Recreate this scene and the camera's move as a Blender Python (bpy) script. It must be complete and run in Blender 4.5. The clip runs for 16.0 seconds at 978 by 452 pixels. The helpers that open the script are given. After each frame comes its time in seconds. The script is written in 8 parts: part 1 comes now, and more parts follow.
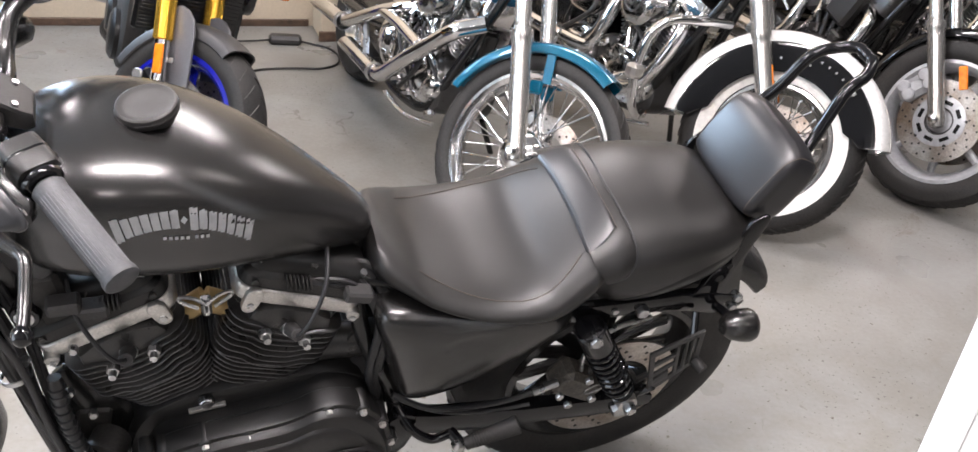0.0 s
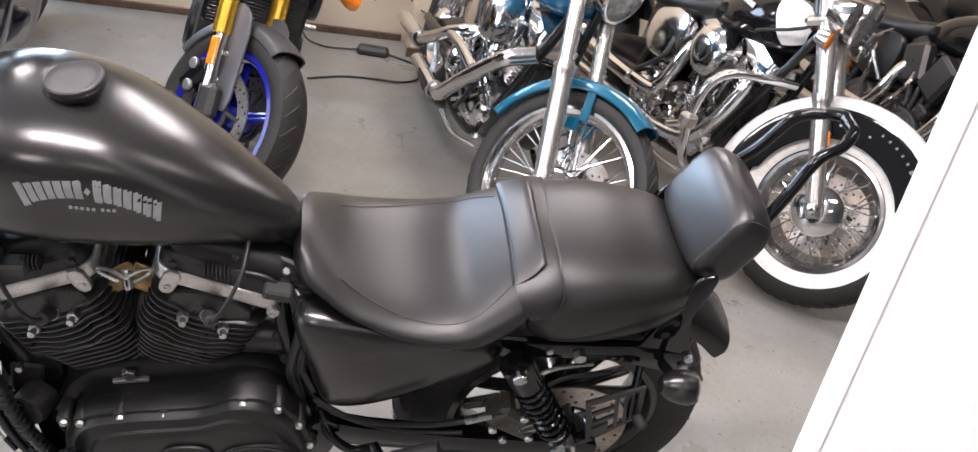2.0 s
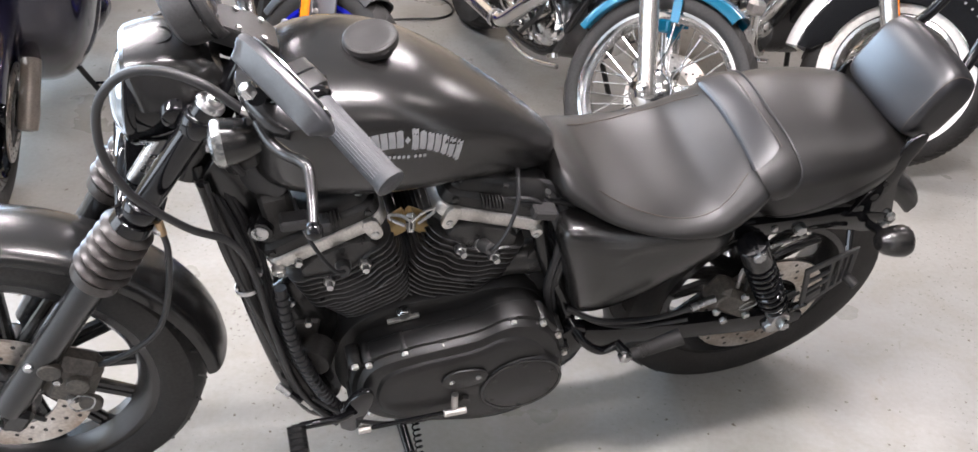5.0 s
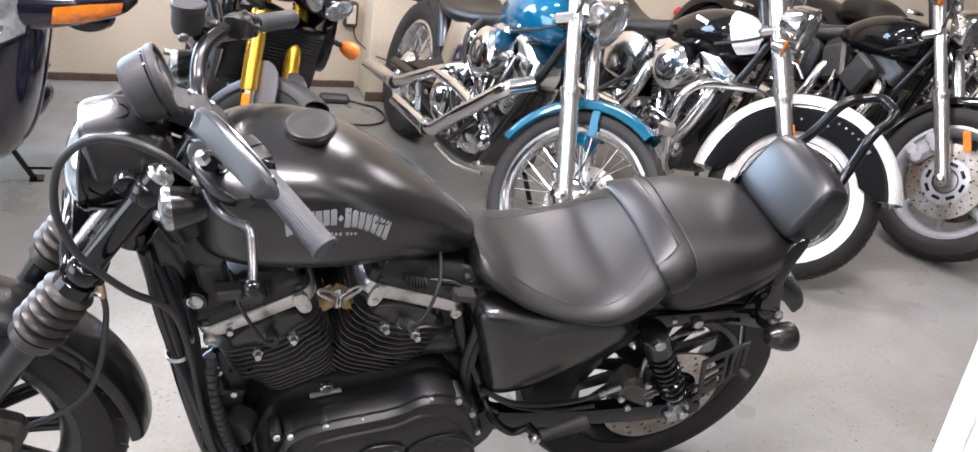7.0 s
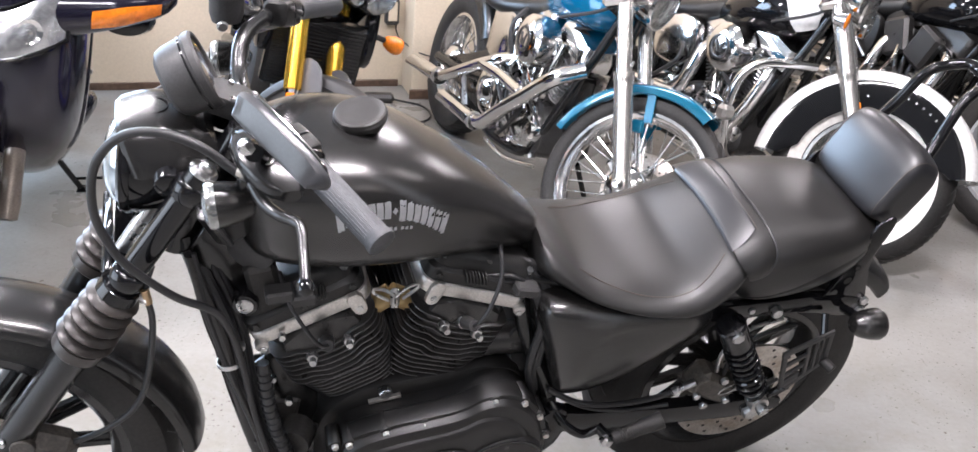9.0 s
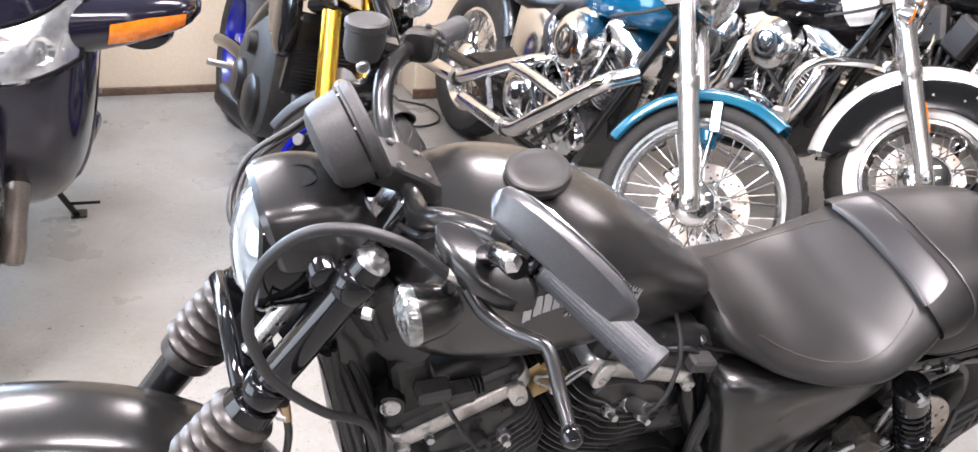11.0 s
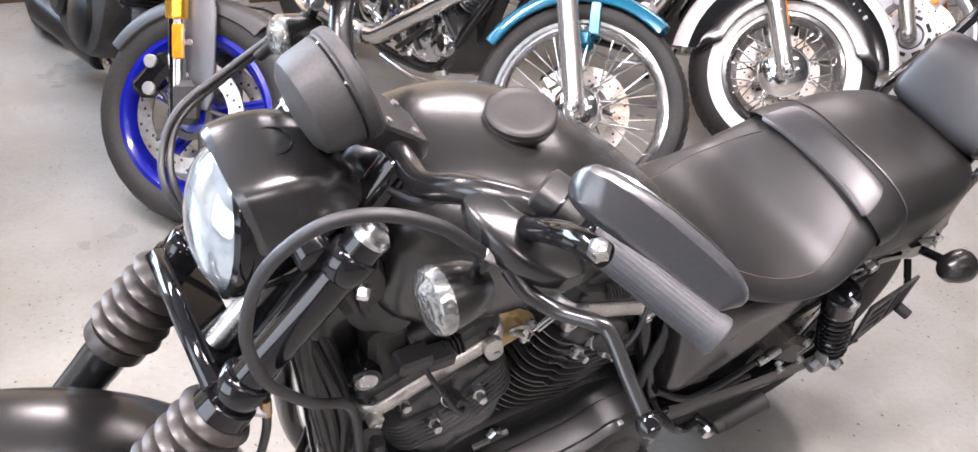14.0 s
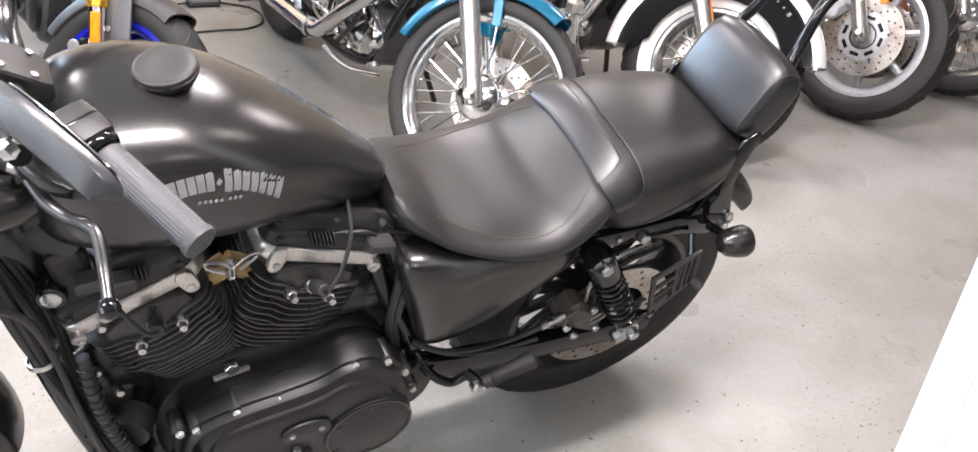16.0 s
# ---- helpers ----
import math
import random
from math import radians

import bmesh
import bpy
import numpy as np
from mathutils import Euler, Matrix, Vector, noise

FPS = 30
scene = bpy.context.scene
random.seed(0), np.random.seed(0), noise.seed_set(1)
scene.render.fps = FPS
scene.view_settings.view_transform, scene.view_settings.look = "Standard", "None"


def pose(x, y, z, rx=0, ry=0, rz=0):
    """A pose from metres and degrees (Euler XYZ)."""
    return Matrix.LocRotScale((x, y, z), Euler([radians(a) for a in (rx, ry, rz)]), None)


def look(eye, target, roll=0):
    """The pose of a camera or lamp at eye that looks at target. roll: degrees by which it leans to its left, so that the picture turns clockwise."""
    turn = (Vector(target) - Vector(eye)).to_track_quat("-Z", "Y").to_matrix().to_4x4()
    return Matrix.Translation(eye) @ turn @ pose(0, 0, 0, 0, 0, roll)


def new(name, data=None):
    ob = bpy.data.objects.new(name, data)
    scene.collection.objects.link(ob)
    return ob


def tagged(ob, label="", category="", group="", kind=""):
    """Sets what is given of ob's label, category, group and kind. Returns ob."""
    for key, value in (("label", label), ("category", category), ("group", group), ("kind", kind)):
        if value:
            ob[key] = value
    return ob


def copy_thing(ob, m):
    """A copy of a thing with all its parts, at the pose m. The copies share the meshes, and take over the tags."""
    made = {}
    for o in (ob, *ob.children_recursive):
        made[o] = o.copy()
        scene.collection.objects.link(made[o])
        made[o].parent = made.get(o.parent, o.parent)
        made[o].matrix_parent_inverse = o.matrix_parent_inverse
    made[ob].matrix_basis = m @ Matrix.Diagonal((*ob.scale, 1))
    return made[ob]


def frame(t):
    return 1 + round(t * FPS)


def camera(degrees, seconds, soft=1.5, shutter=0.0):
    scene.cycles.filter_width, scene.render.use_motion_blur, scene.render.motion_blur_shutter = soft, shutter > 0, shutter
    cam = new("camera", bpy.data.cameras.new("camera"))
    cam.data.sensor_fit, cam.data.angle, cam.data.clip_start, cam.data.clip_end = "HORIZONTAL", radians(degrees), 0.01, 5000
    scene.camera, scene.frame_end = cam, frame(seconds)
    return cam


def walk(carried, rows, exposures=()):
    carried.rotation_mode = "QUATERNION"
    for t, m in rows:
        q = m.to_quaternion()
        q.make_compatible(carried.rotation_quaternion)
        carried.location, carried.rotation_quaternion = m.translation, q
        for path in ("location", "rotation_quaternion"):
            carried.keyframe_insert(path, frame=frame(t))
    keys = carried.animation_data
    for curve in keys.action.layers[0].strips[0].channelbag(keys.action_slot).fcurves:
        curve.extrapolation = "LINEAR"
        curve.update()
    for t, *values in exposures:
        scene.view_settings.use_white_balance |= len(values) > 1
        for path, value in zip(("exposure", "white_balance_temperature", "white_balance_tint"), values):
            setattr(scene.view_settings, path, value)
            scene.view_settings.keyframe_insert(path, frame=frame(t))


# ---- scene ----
cam = camera(54.9, 16.0)
PATH = [  # seconds, eye, target, roll
    (0, (-0.1958, 0.0806, 1.4931), (-0.1030, 1.8264, 0.5220), 7.48),
    (0.5, (-0.1481, -0.0018, 1.5220), (-0.0627, 1.7498, 0.5612), 8.74),
    (1, (-0.0083, 0.0404, 1.5170), (-0.0481, 1.8085, 0.5820), 12.92),
    (1.5, (0.0879, 0.0825, 1.5215), (-0.0357, 1.8425, 0.5800), 12.44),
    (2, (0.1181, 0.1155, 1.5218), (-0.0627, 1.8666, 0.5710), 11.36),
    (2.5, (0.1164, 0.1115, 1.5195), (-0.1294, 1.8507, 0.5634), 10.64),
    (3, (0.0789, 0.0916, 1.5125), (-0.1912, 1.8141, 0.5340), 9.59),
    (3.5, (-0.0325, 0.0476, 1.5090), (-0.2760, 1.7243, 0.4454), 5.74),
    (4, (-0.1815, -0.0205, 1.4985), (-0.3647, 1.6331, 0.3886), 3.81),
    (6.5, (-0.4159, -0.1075, 1.4869), (-0.3167, 1.6791, 0.5939), 7.28),
    (7, (-0.3547, -0.2077, 1.5042), (-0.2788, 1.6079, 0.6691), 8.26),
    (7.5, (-0.3145, -0.2204, 1.4889), (-0.2758, 1.6068, 0.6775), 8.63),
    (8, (-0.2774, -0.1991, 1.4666), (-0.2699, 1.6175, 0.6300), 7.59),
    (8.5, (-0.2868, -0.1780, 1.4618), (-0.2887, 1.6357, 0.6189), 5.30),
    (9, (-0.3781, -0.1178, 1.4422), (-0.3986, 1.6950, 0.5960), 4.92),
    (9.5, (-0.5123, -0.0197, 1.4279), (-0.5359, 1.7853, 0.5661), 4.95),
    (10, (-0.5898, 0.0473, 1.4202), (-0.5996, 1.8572, 0.5682), 5.02),
    (12.5, (-0.8686, 0.3221, 1.4187), (-0.5289, 2.0274, 0.4314), 5.72),
    (13, (-0.8946, 0.3402, 1.4096), (-0.4951, 2.0071, 0.3790), 6.16),
    (13.5, (-0.9085, 0.3292, 1.4078), (-0.4504, 1.9705, 0.3598), 6.41),
    (14, (-0.8938, 0.3232, 1.4115), (-0.4025, 1.9583, 0.3717), 7.64),
    (14.5, (-0.7935, 0.3151, 1.4230), (-0.2893, 1.9541, 0.3928), 7.69),
    (15, (-0.5960, 0.3001, 1.4393), (-0.1842, 1.9620, 0.4061), 7.24),
    (15.5, (-0.4721, 0.2230, 1.4557), (-0.1348, 1.8960, 0.4132), 6.17),
    (16, (-0.3698, 0.0699, 1.4661), (-0.0740, 1.7518, 0.4258), 5.81),
]
walk(cam, [(t, look(eye, target, roll)) for t, eye, target, roll in PATH], [(0.0, 0.06, 6500, 11), (1.0, -0.14, 6500, 11), (2.0, -0.12, 6500, 13), (3.5, 0.01, 6500, 11), (4.0, 0.1, 6500, 11), (6.5, 0.32, 6250, 12), (7.5, -0.05, 6250, 12), (8.5, -0.05, 6250, 12), (9.0, 0.22, 6250, 12), (10.0, 0.53, 6300, 14), (12.5, 0.39, 6500, 13), (14.0, 0.44, 6500, 15), (15.0, 0.38, 6500, 14), (15.5, 0.44, 6500, 13), (16.0, 0.43, 6500, 12)])

# ---- light ----
def lamp(name, kind, m, energy, color, **kw):
    d = bpy.data.lights.new(name, kind)
    d.energy, d.color = energy, color
    for k, v in kw.items():
        if k == "size":
            d.size = v
        elif k == "size_y":
            d.shape = "RECTANGLE"
            d.size_y = v
    ob = new(name, d)
    ob.matrix_world = m
    return ob


world = bpy.data.worlds.new("world")
scene.world = world
world.use_nodes = True
_bg = world.node_tree.nodes["Background"]
_sky = world.node_tree.nodes.new("ShaderNodeTexSky")
_sky.sky_type = "NISHITA"
_sky.sun_disc = False
_sky.sun_elevation = radians(38)
_sky.sun_rotation = radians(200)
world.node_tree.links.new(_sky.outputs[0], _bg.inputs[0])
_bg.inputs[1].default_value = 0.1

# daylight through the window in the back wall and the open shutter in the west wall, and the ceiling tubes
ROOM = pose(0, 0, 0, 0, 0, 20)
lamp("window_daylight", "AREA", ROOM @ look((-2.05, 4.66, 1.7), (-1.6, 0.0, 0.75)), 255, (0.60, 0.78, 1.0), size=2.4, size_y=1.5)
lamp("shutter_daylight", "AREA", ROOM @ look((-4.5, 1.0, 1.45), (0.4, 1.4, 0.7)), 130, (0.80, 0.89, 1.0), size=3.4, size_y=2.3)
TUBES = [(-2.0, 1.2, 95), (0.1, 0.9, 95), (2.2, 1.2, 8), (-1.2, 3.3, 72), (1.2, 3.3, 66), (3.4, 3.3, 40), (-0.9, -1.3, 55), (1.4, -1.3, 9)]
for _x, _y, _e in TUBES:
    lamp("tube_light", "AREA", ROOM @ look((_x, _y, 2.86), (_x, _y + 0.001, 0)), _e, (1.0, 0.92, 0.93), size=1.25, size_y=0.16)


# ---- materials ----
def mat(name, color, rough=0.5, metal=0.0, grain=(60.0, 0.12), stain=(4.0, 0.12), bump=(0.0, 0.0), coat=0.0,
        glass=0.0, emit=0.0, spec=0.5, cells=False, tint=None, vary=0.18):
    """A surface with colour and gloss that vary at two scales, and a fine relief."""
    m = bpy.data.materials.new(name)
    m.use_nodes = True
    nt = m.node_tree
    b = nt.nodes["Principled BSDF"]
    N, L = nt.nodes.new, nt.links.new
    tc = N("ShaderNodeTexCoord")

    def noise_of(scale, detail=4.0):
        n = N("ShaderNodeTexNoise")
        n.inputs["Scale"].default_value = scale
        n.inputs["Detail"].default_value = detail
        L(tc.outputs["Object"], n.inputs["Vector"])
        return n.outputs["Fac"]

    def mixed(a_sock, c0, c1):
        r = N("ShaderNodeValToRGB")
        r.color_ramp.elements[0].position, r.color_ramp.elements[1].position = 0.3, 0.7
        r.color_ramp.elements[0].color = (*c0, 1)
        r.color_ramp.elements[1].color = (*c1, 1)
        L(a_sock, r.inputs[0])
        return r.outputs[0]

    def mult(x, y):
        q = N("ShaderNodeMix")
        q.data_type, q.blend_type = "RGBA", "MULTIPLY"
        q.inputs[0].default_value = 1.0
        L(x, q.inputs[6])
        L(y, q.inputs[7])
        return q.outputs[2]

    g, s = grain[1], stain[1]
    dark = tint or tuple(c * (1 - s) for c in color)
    a = mixed(noise_of(stain[0]), dark, color)
    c = mixed(noise_of(grain[0]), (1 - g,) * 3, (1 + g,) * 3)
    L(mult(a, c), b.inputs["Base Color"])
    rr = N("ShaderNodeMapRange")
    rr.inputs[3].default_value, rr.inputs[4].default_value = max(rough * (1 - vary), 0.0), min(rough * (1 + vary), 1.0)
    L(noise_of(stain[0] * 2.3), rr.inputs[0])
    L(rr.outputs[0], b.inputs["Roughness"])
    b.inputs["Metallic"].default_value = metal
    b.inputs["Specular IOR Level"].default_value = spec
    b.inputs["Coat Weight"].default_value = coat
    b.inputs["Coat Roughness"].default_value = 0.06
    b.inputs["Transmission Weight"].default_value = glass
    if emit:
        b.inputs["Emission Color"].default_value = (*color, 1)
        b.inputs["Emission Strength"].default_value = emit
    if bump[1]:
        bp = N("ShaderNodeBump")
        bp.inputs["Strength"].default_value = bump[1]
        bp.inputs["Distance"].default_value = 0.002
        if cells:
            vo = N("ShaderNodeTexVoronoi")
            vo.inputs["Scale"].default_value = bump[0]
            L(tc.outputs["Object"], vo.inputs["Vector"])
            L(vo.outputs["Distance"], bp.inputs["Height"])
        else:
            L(noise_of(bump[0], 6.0), bp.inputs["Height"])
        L(bp.outputs[0], b.inputs["Normal"])
    return m


SATIN = mat("satin_black_paint", (0.0115, 0.0110, 0.0106), 0.24, grain=(900, 0.1), stain=(2.2, 0.1), spec=0.6, vary=0.07)
CAPM = mat("fuel_cap_coat", (0.016, 0.015, 0.014), 0.46, grain=(500, 0.2), stain=(30, 0.3), spec=0.5)
GLOSS = mat("gloss_black_paint", (0.006, 0.006, 0.0068), 0.075, stain=(6, 0.2), spec=0.4)
WRINKLE = mat("wrinkle_black_coat", (0.011, 0.0107, 0.0105), 0.36, grain=(400, 0.3), stain=(9, 0.3), bump=(600, 0.25), spec=0.38)
FINBLACK = mat("cylinder_black", (0.026, 0.025, 0.024), 0.29, grain=(300, 0.3), stain=(12, 0.3), bump=(500, 0.25))
FINEDGE = mat("fin_edge_metal", (0.16, 0.16, 0.165), 0.38, 0.9, grain=(300, 0.3), stain=(20, 0.4))
VINYL = mat("seat_vinyl", (0.010, 0.0095, 0.009), 0.385, grain=(500, 0.2), stain=(7, 0.18), bump=(900, 0.07), cells=True, spec=0.48, vary=0.1)
VINYL2 = mat("smooth_vinyl", (0.011, 0.011, 0.0125), 0.36, grain=(500, 0.15), stain=(7, 0.2), bump=(700, 0.03), cells=True, spec=0.6)
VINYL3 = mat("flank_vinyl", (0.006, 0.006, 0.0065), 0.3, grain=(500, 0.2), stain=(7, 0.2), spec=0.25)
THREAD = mat("seat_thread", (0.075, 0.06, 0.05), 0.8)
RUBBER = mat("tyre_rubber", (0.014, 0.0135, 0.013), 0.6, grain=(160, 0.3), stain=(8, 0.35), bump=(260, 0.2), tint=(0.022, 0.0205, 0.019), spec=0.35)
GAITER = mat("gaiter_rubber", (0.02, 0.018, 0.0165), 0.34, grain=(160, 0.25), stain=(14, 0.4), tint=(0.04, 0.034, 0.03))
GRIPR = mat("grip_rubber", (0.055, 0.057, 0.062), 0.5, grain=(300, 0.2), stain=(20, 0.2), bump=(480, 0.3))
PLASTIC = mat("dark_plastic", (0.032, 0.031, 0.031), 0.52, grain=(300, 0.2), bump=(400, 0.1))
MIRRORB = mat("mirror_shell", (0.03, 0.031, 0.034), 0.3, grain=(300, 0.15), bump=(400, 0.06), spec=0.7)
CHROME = mat("chrome", (0.78, 0.77, 0.76), 0.13, 1.0, grain=(200, 0.04), stain=(10, 0.1))
STEEL = mat("steel", (0.55, 0.55, 0.55), 0.28, 1.0, grain=(200, 0.15), stain=(20, 0.25))
SILVERP = mat("silver_lacquer", (0.62, 0.61, 0.6), 0.3, 0.45, grain=(260, 0.1), stain=(18, 0.2), coat=0.3)
DULLF = mat("dull_fork_lacquer", (0.23, 0.20, 0.17), 0.34, 0.6, grain=(200, 0.15), stain=(15, 0.3))
GREYP = mat("grey_guard_plastic", (0.10, 0.10, 0.108), 0.36, 0.2, grain=(300, 0.12), stain=(9, 0.2), bump=(400, 0.08))
DUSTY = mat("brake_dust_coat", (0.072, 0.064, 0.054), 0.55, grain=(200, 0.4), stain=(25, 0.5), bump=(300, 0.2))
ALU = mat("cast_aluminium", (0.62, 0.6, 0.57), 0.36, 0.9, grain=(260, 0.15), stain=(18, 0.25), bump=(300, 0.1))
BRASS = mat("tan_manifold", (0.52, 0.37, 0.17), 0.42, 0.35, stain=(25, 0.35))
ROTOR = mat("brake_steel", (0.62, 0.6, 0.57), 0.32, 1.0, grain=(150, 0.2), stain=(12, 0.35), tint=(0.30, 0.235, 0.18))
SILVERP = mat("silver_emblem_print", (0.44, 0.45, 0.47), 0.35, 0.3)
ORANGE = mat("amber_lens", (0.85, 0.23, 0.015), 0.15, coat=0.5, stain=(30, 0.25))
SMOKE = mat("smoked_lens", (0.035, 0.03, 0.028), 0.12, coat=0.8)
LENS = mat("clear_lens", (0.42, 0.48, 0.52), 0.09, stain=(24, 0.5), spec=0.9, metal=0.55, coat=1.0, bump=(38, 0.25))
LENSG = mat("faceted_reflector", (0.5, 0.51, 0.5), 0.2, 0.9, stain=(60, 0.55), bump=(170, 0.5), cells=True, coat=0.6)
HEADL = mat("headlamp_facets", (0.8, 0.82, 0.84), 0.22, 0.85, stain=(18, 0.35), bump=(26, 0.5), coat=1.0)
FORKC = mat("fork_chrome", (0.56, 0.545, 0.52), 0.24, 0.85, grain=(200, 0.05), stain=(9, 0.15))
BARM = mat("bar_coat", (0.010, 0.0098, 0.0098), 0.24, grain=(300, 0.2), stain=(9, 0.25), spec=0.55)
GOLD = mat("gold_anodised", (0.85, 0.5, 0.06), 0.22, 0.85, stain=(12, 0.2))
BLUERIM = mat("blue_rim_paint", (0.006, 0.009, 0.24), 0.22, coat=0.6)
TEAL = mat("teal_metallic_paint", (0.002, 0.115, 0.2), 0.2, 0.3, grain=(700, 0.2), stain=(5, 0.15), coat=0.9)
BLUETANK = mat("blue_metallic_paint", (0.002, 0.13, 0.27), 0.14, 0.25, grain=(700, 0.2), stain=(5, 0.15), coat=0.9)
WHITEP = mat("white_gloss_paint", (0.78, 0.78, 0.77), 0.16, coat=0.7, stain=(5, 0.05))
WHITEWALL = mat("whitewall_rubber", (0.74, 0.72, 0.68), 0.5, stain=(16, 0.16))
RIMALU = mat("polished_rim", (0.76, 0.75, 0.74), 0.16, 1.0, stain=(14, 0.2))
NAVY = mat("deep_navy_fairing", (0.011, 0.010, 0.021), 0.14, 0.2, stain=(5, 0.25), coat=0.35)
CABLE = mat("cable_sheath", (0.014, 0.014, 0.015), 0.42, bump=(900, 0.2))
FRAMEB = mat("frame_black", (0.008, 0.008, 0.008), 0.24, stain=(9, 0.3), coat=0.1, spec=0.45)
DUST = mat("dusty_black", (0.03, 0.028, 0.026), 0.55, grain=(200, 0.4), stain=(25, 0.5))
COPPER = mat("copper_fitting", (0.5, 0.36, 0.22), 0.35, 1.0, stain=(30, 0.3))
CREAM = mat("cream_wall_paint", (0.6, 0.52, 0.4), 0.6, grain=(90, 0.05), stain=(1.6, 0.06), bump=(120, 0.08))
# walls out of view, darkened so the tank's flank reflects little light
GREYWALL = mat("unseen_wall_grey", (0.13, 0.13, 0.13), 0.7, grain=(60, 0.1), stain=(1.2, 0.15), bump=(60, 0.2))
# ceiling out of view, its grey chosen to deepen reflections between the tubes
CEIL = mat("unseen_ceiling_grey", (0.34, 0.335, 0.325), 0.7, grain=(60, 0.05), stain=(1.0, 0.1))
WHITEWALLP = mat("white_wall_paint", (0.8, 0.79, 0.77), 0.5, grain=(90, 0.03), stain=(1.4, 0.04), bump=(140, 0.08))
SKIRT = mat("brown_skirting", (0.12, 0.075, 0.05), 0.5, grain=(40, 0.3), stain=(7, 0.4))
TUBEM = mat("tube_glow", (1.0, 0.93, 0.82), 0.5, emit=7.0)


def floor_material():
    m = bpy.data.materials.new("painted_concrete")
    m.use_nodes = True
    nt = m.node_tree
    b = nt.nodes["Principled BSDF"]
    N, L = nt.nodes.new, nt.links.new
    tc = N("ShaderNodeTexCoord")

    def tex(scale, detail, lo, hi, c0, c1, rough=0.5, dist=0.0):
        n = N("ShaderNodeTexNoise")
        n.inputs["Scale"].default_value, n.inputs["Detail"].default_value = scale, detail
        n.inputs["Roughness"].default_value, n.inputs["Distortion"].default_value = rough, dist
        L(tc.outputs["Object"], n.inputs["Vector"])
        r = N("ShaderNodeValToRGB")
        r.color_ramp.elements[0].position, r.color_ramp.elements[1].position = lo, hi
        r.color_ramp.elements[0].color, r.color_ramp.elements[1].color = (*c0, 1), (*c1, 1)
        L(n.outputs["Fac"], r.inputs[0])
        return r.outputs[0]

    def mul(x, y):
        q = N("ShaderNodeMix")
        q.data_type, q.blend_type = "RGBA", "MULTIPLY"
        q.inputs[0].default_value = 1.0
        L(x, q.inputs[6])
        L(y, q.inputs[7])
        return q.outputs[2]

    base = tex(0.8, 5, 0.3, 0.7, (0.222, 0.213, 0.193), (0.288, 0.290, 0.284), 0.6)
    blot = tex(4.5, 6, 0.32, 0.6, (0.86, 0.84, 0.8), (1.0, 1.0, 1.0), 0.65, 0.6)
    fine = tex(70, 4, 0.3, 0.7, (0.93, 0.93, 0.92), (1.04, 1.04, 1.04))
    speck = tex(52, 2, 0.252, 0.275, (0.36, 0.3, 0.24), (1, 1, 1), 0.4)
    speck2 = tex(24, 3, 0.232, 0.25, (0.5, 0.44, 0.38), (1, 1, 1), 0.5)
    # hairline cracks and scuffs, broken up by a mask
    vo = N("ShaderNodeTexVoronoi")
    vo.feature = "DISTANCE_TO_EDGE"
    vo.inputs["Scale"].default_value = 1.7
    warp = N("ShaderNodeTexNoise")
    warp.inputs["Scale"].default_value, warp.inputs["Detail"].default_value = 3.5, 5
    L(tc.outputs["Object"], warp.inputs["Vector"])
    off = N("ShaderNodeMix")
    off.data_type, off.blend_type = "RGBA", "LINEAR_LIGHT"
    off.inputs[0].default_value = 0.22
    L(tc.outputs["Object"], off.inputs[6])
    L(warp.outputs["Color"], off.inputs[7])
    L(off.outputs[2], vo.inputs["Vector"])
    lr = N("ShaderNodeValToRGB")
    lr.color_ramp.elements[0].position, lr.color_ramp.elements[1].position = 0.002, 0.007
    lr.color_ramp.elements[0].color, lr.color_ramp.elements[1].color = (0.6, 0.57, 0.53, 1), (1, 1, 1, 1)
    L(vo.outputs["Distance"], lr.inputs[0])
    gate = tex(1.3, 3, 0.37, 0.42, (0, 0, 0), (1, 1, 1), 0.6)
    crack = N("ShaderNodeMix")
    crack.data_type = "RGBA"
    L(gate, crack.inputs[0])
    L(lr.outputs[0], crack.inputs[6])
    crack.inputs[7].default_value = (1, 1, 1, 1)
    # small dark chips that lie in swarms
    swarm = N("ShaderNodeMix")
    swarm.data_type = "RGBA"
    L(tex(1.5, 4, 0.46, 0.62, (0, 0, 0), (1, 1, 1), 0.6), swarm.inputs[0])
    swarm.inputs[6].default_value = (1, 1, 1, 1)
    L(mul(tex(95, 1.5, 0.29, 0.32, (0.3, 0.29, 0.25), (1, 1, 1), 0.4), tex(38, 4, 0.29, 0.33, (0.55, 0.5, 0.45), (1, 1, 1), 0.6, 0.8)), swarm.inputs[7])
    rust = tex(2.6, 7, 0.26, 0.36, (0.62, 0.52, 0.42), (1, 1, 1), 0.7, 1.2)
    L(mul(mul(mul(mul(base, blot), mul(speck, speck2)), fine), mul(mul(crack.outputs[2], swarm.outputs[2]), rust)), b.inputs["Base Color"])
    n = N("ShaderNodeTexNoise")
    n.inputs["Scale"].default_value, n.inputs["Detail"].default_value = 3.0, 6
    L(tc.outputs["Object"], n.inputs["Vector"])
    mr = N("ShaderNodeMapRange")
    mr.inputs[1].default_value, mr.inputs[2].default_value = 0.3, 0.7
    mr.inputs[3].default_value, mr.inputs[4].default_value = 0.24, 0.46
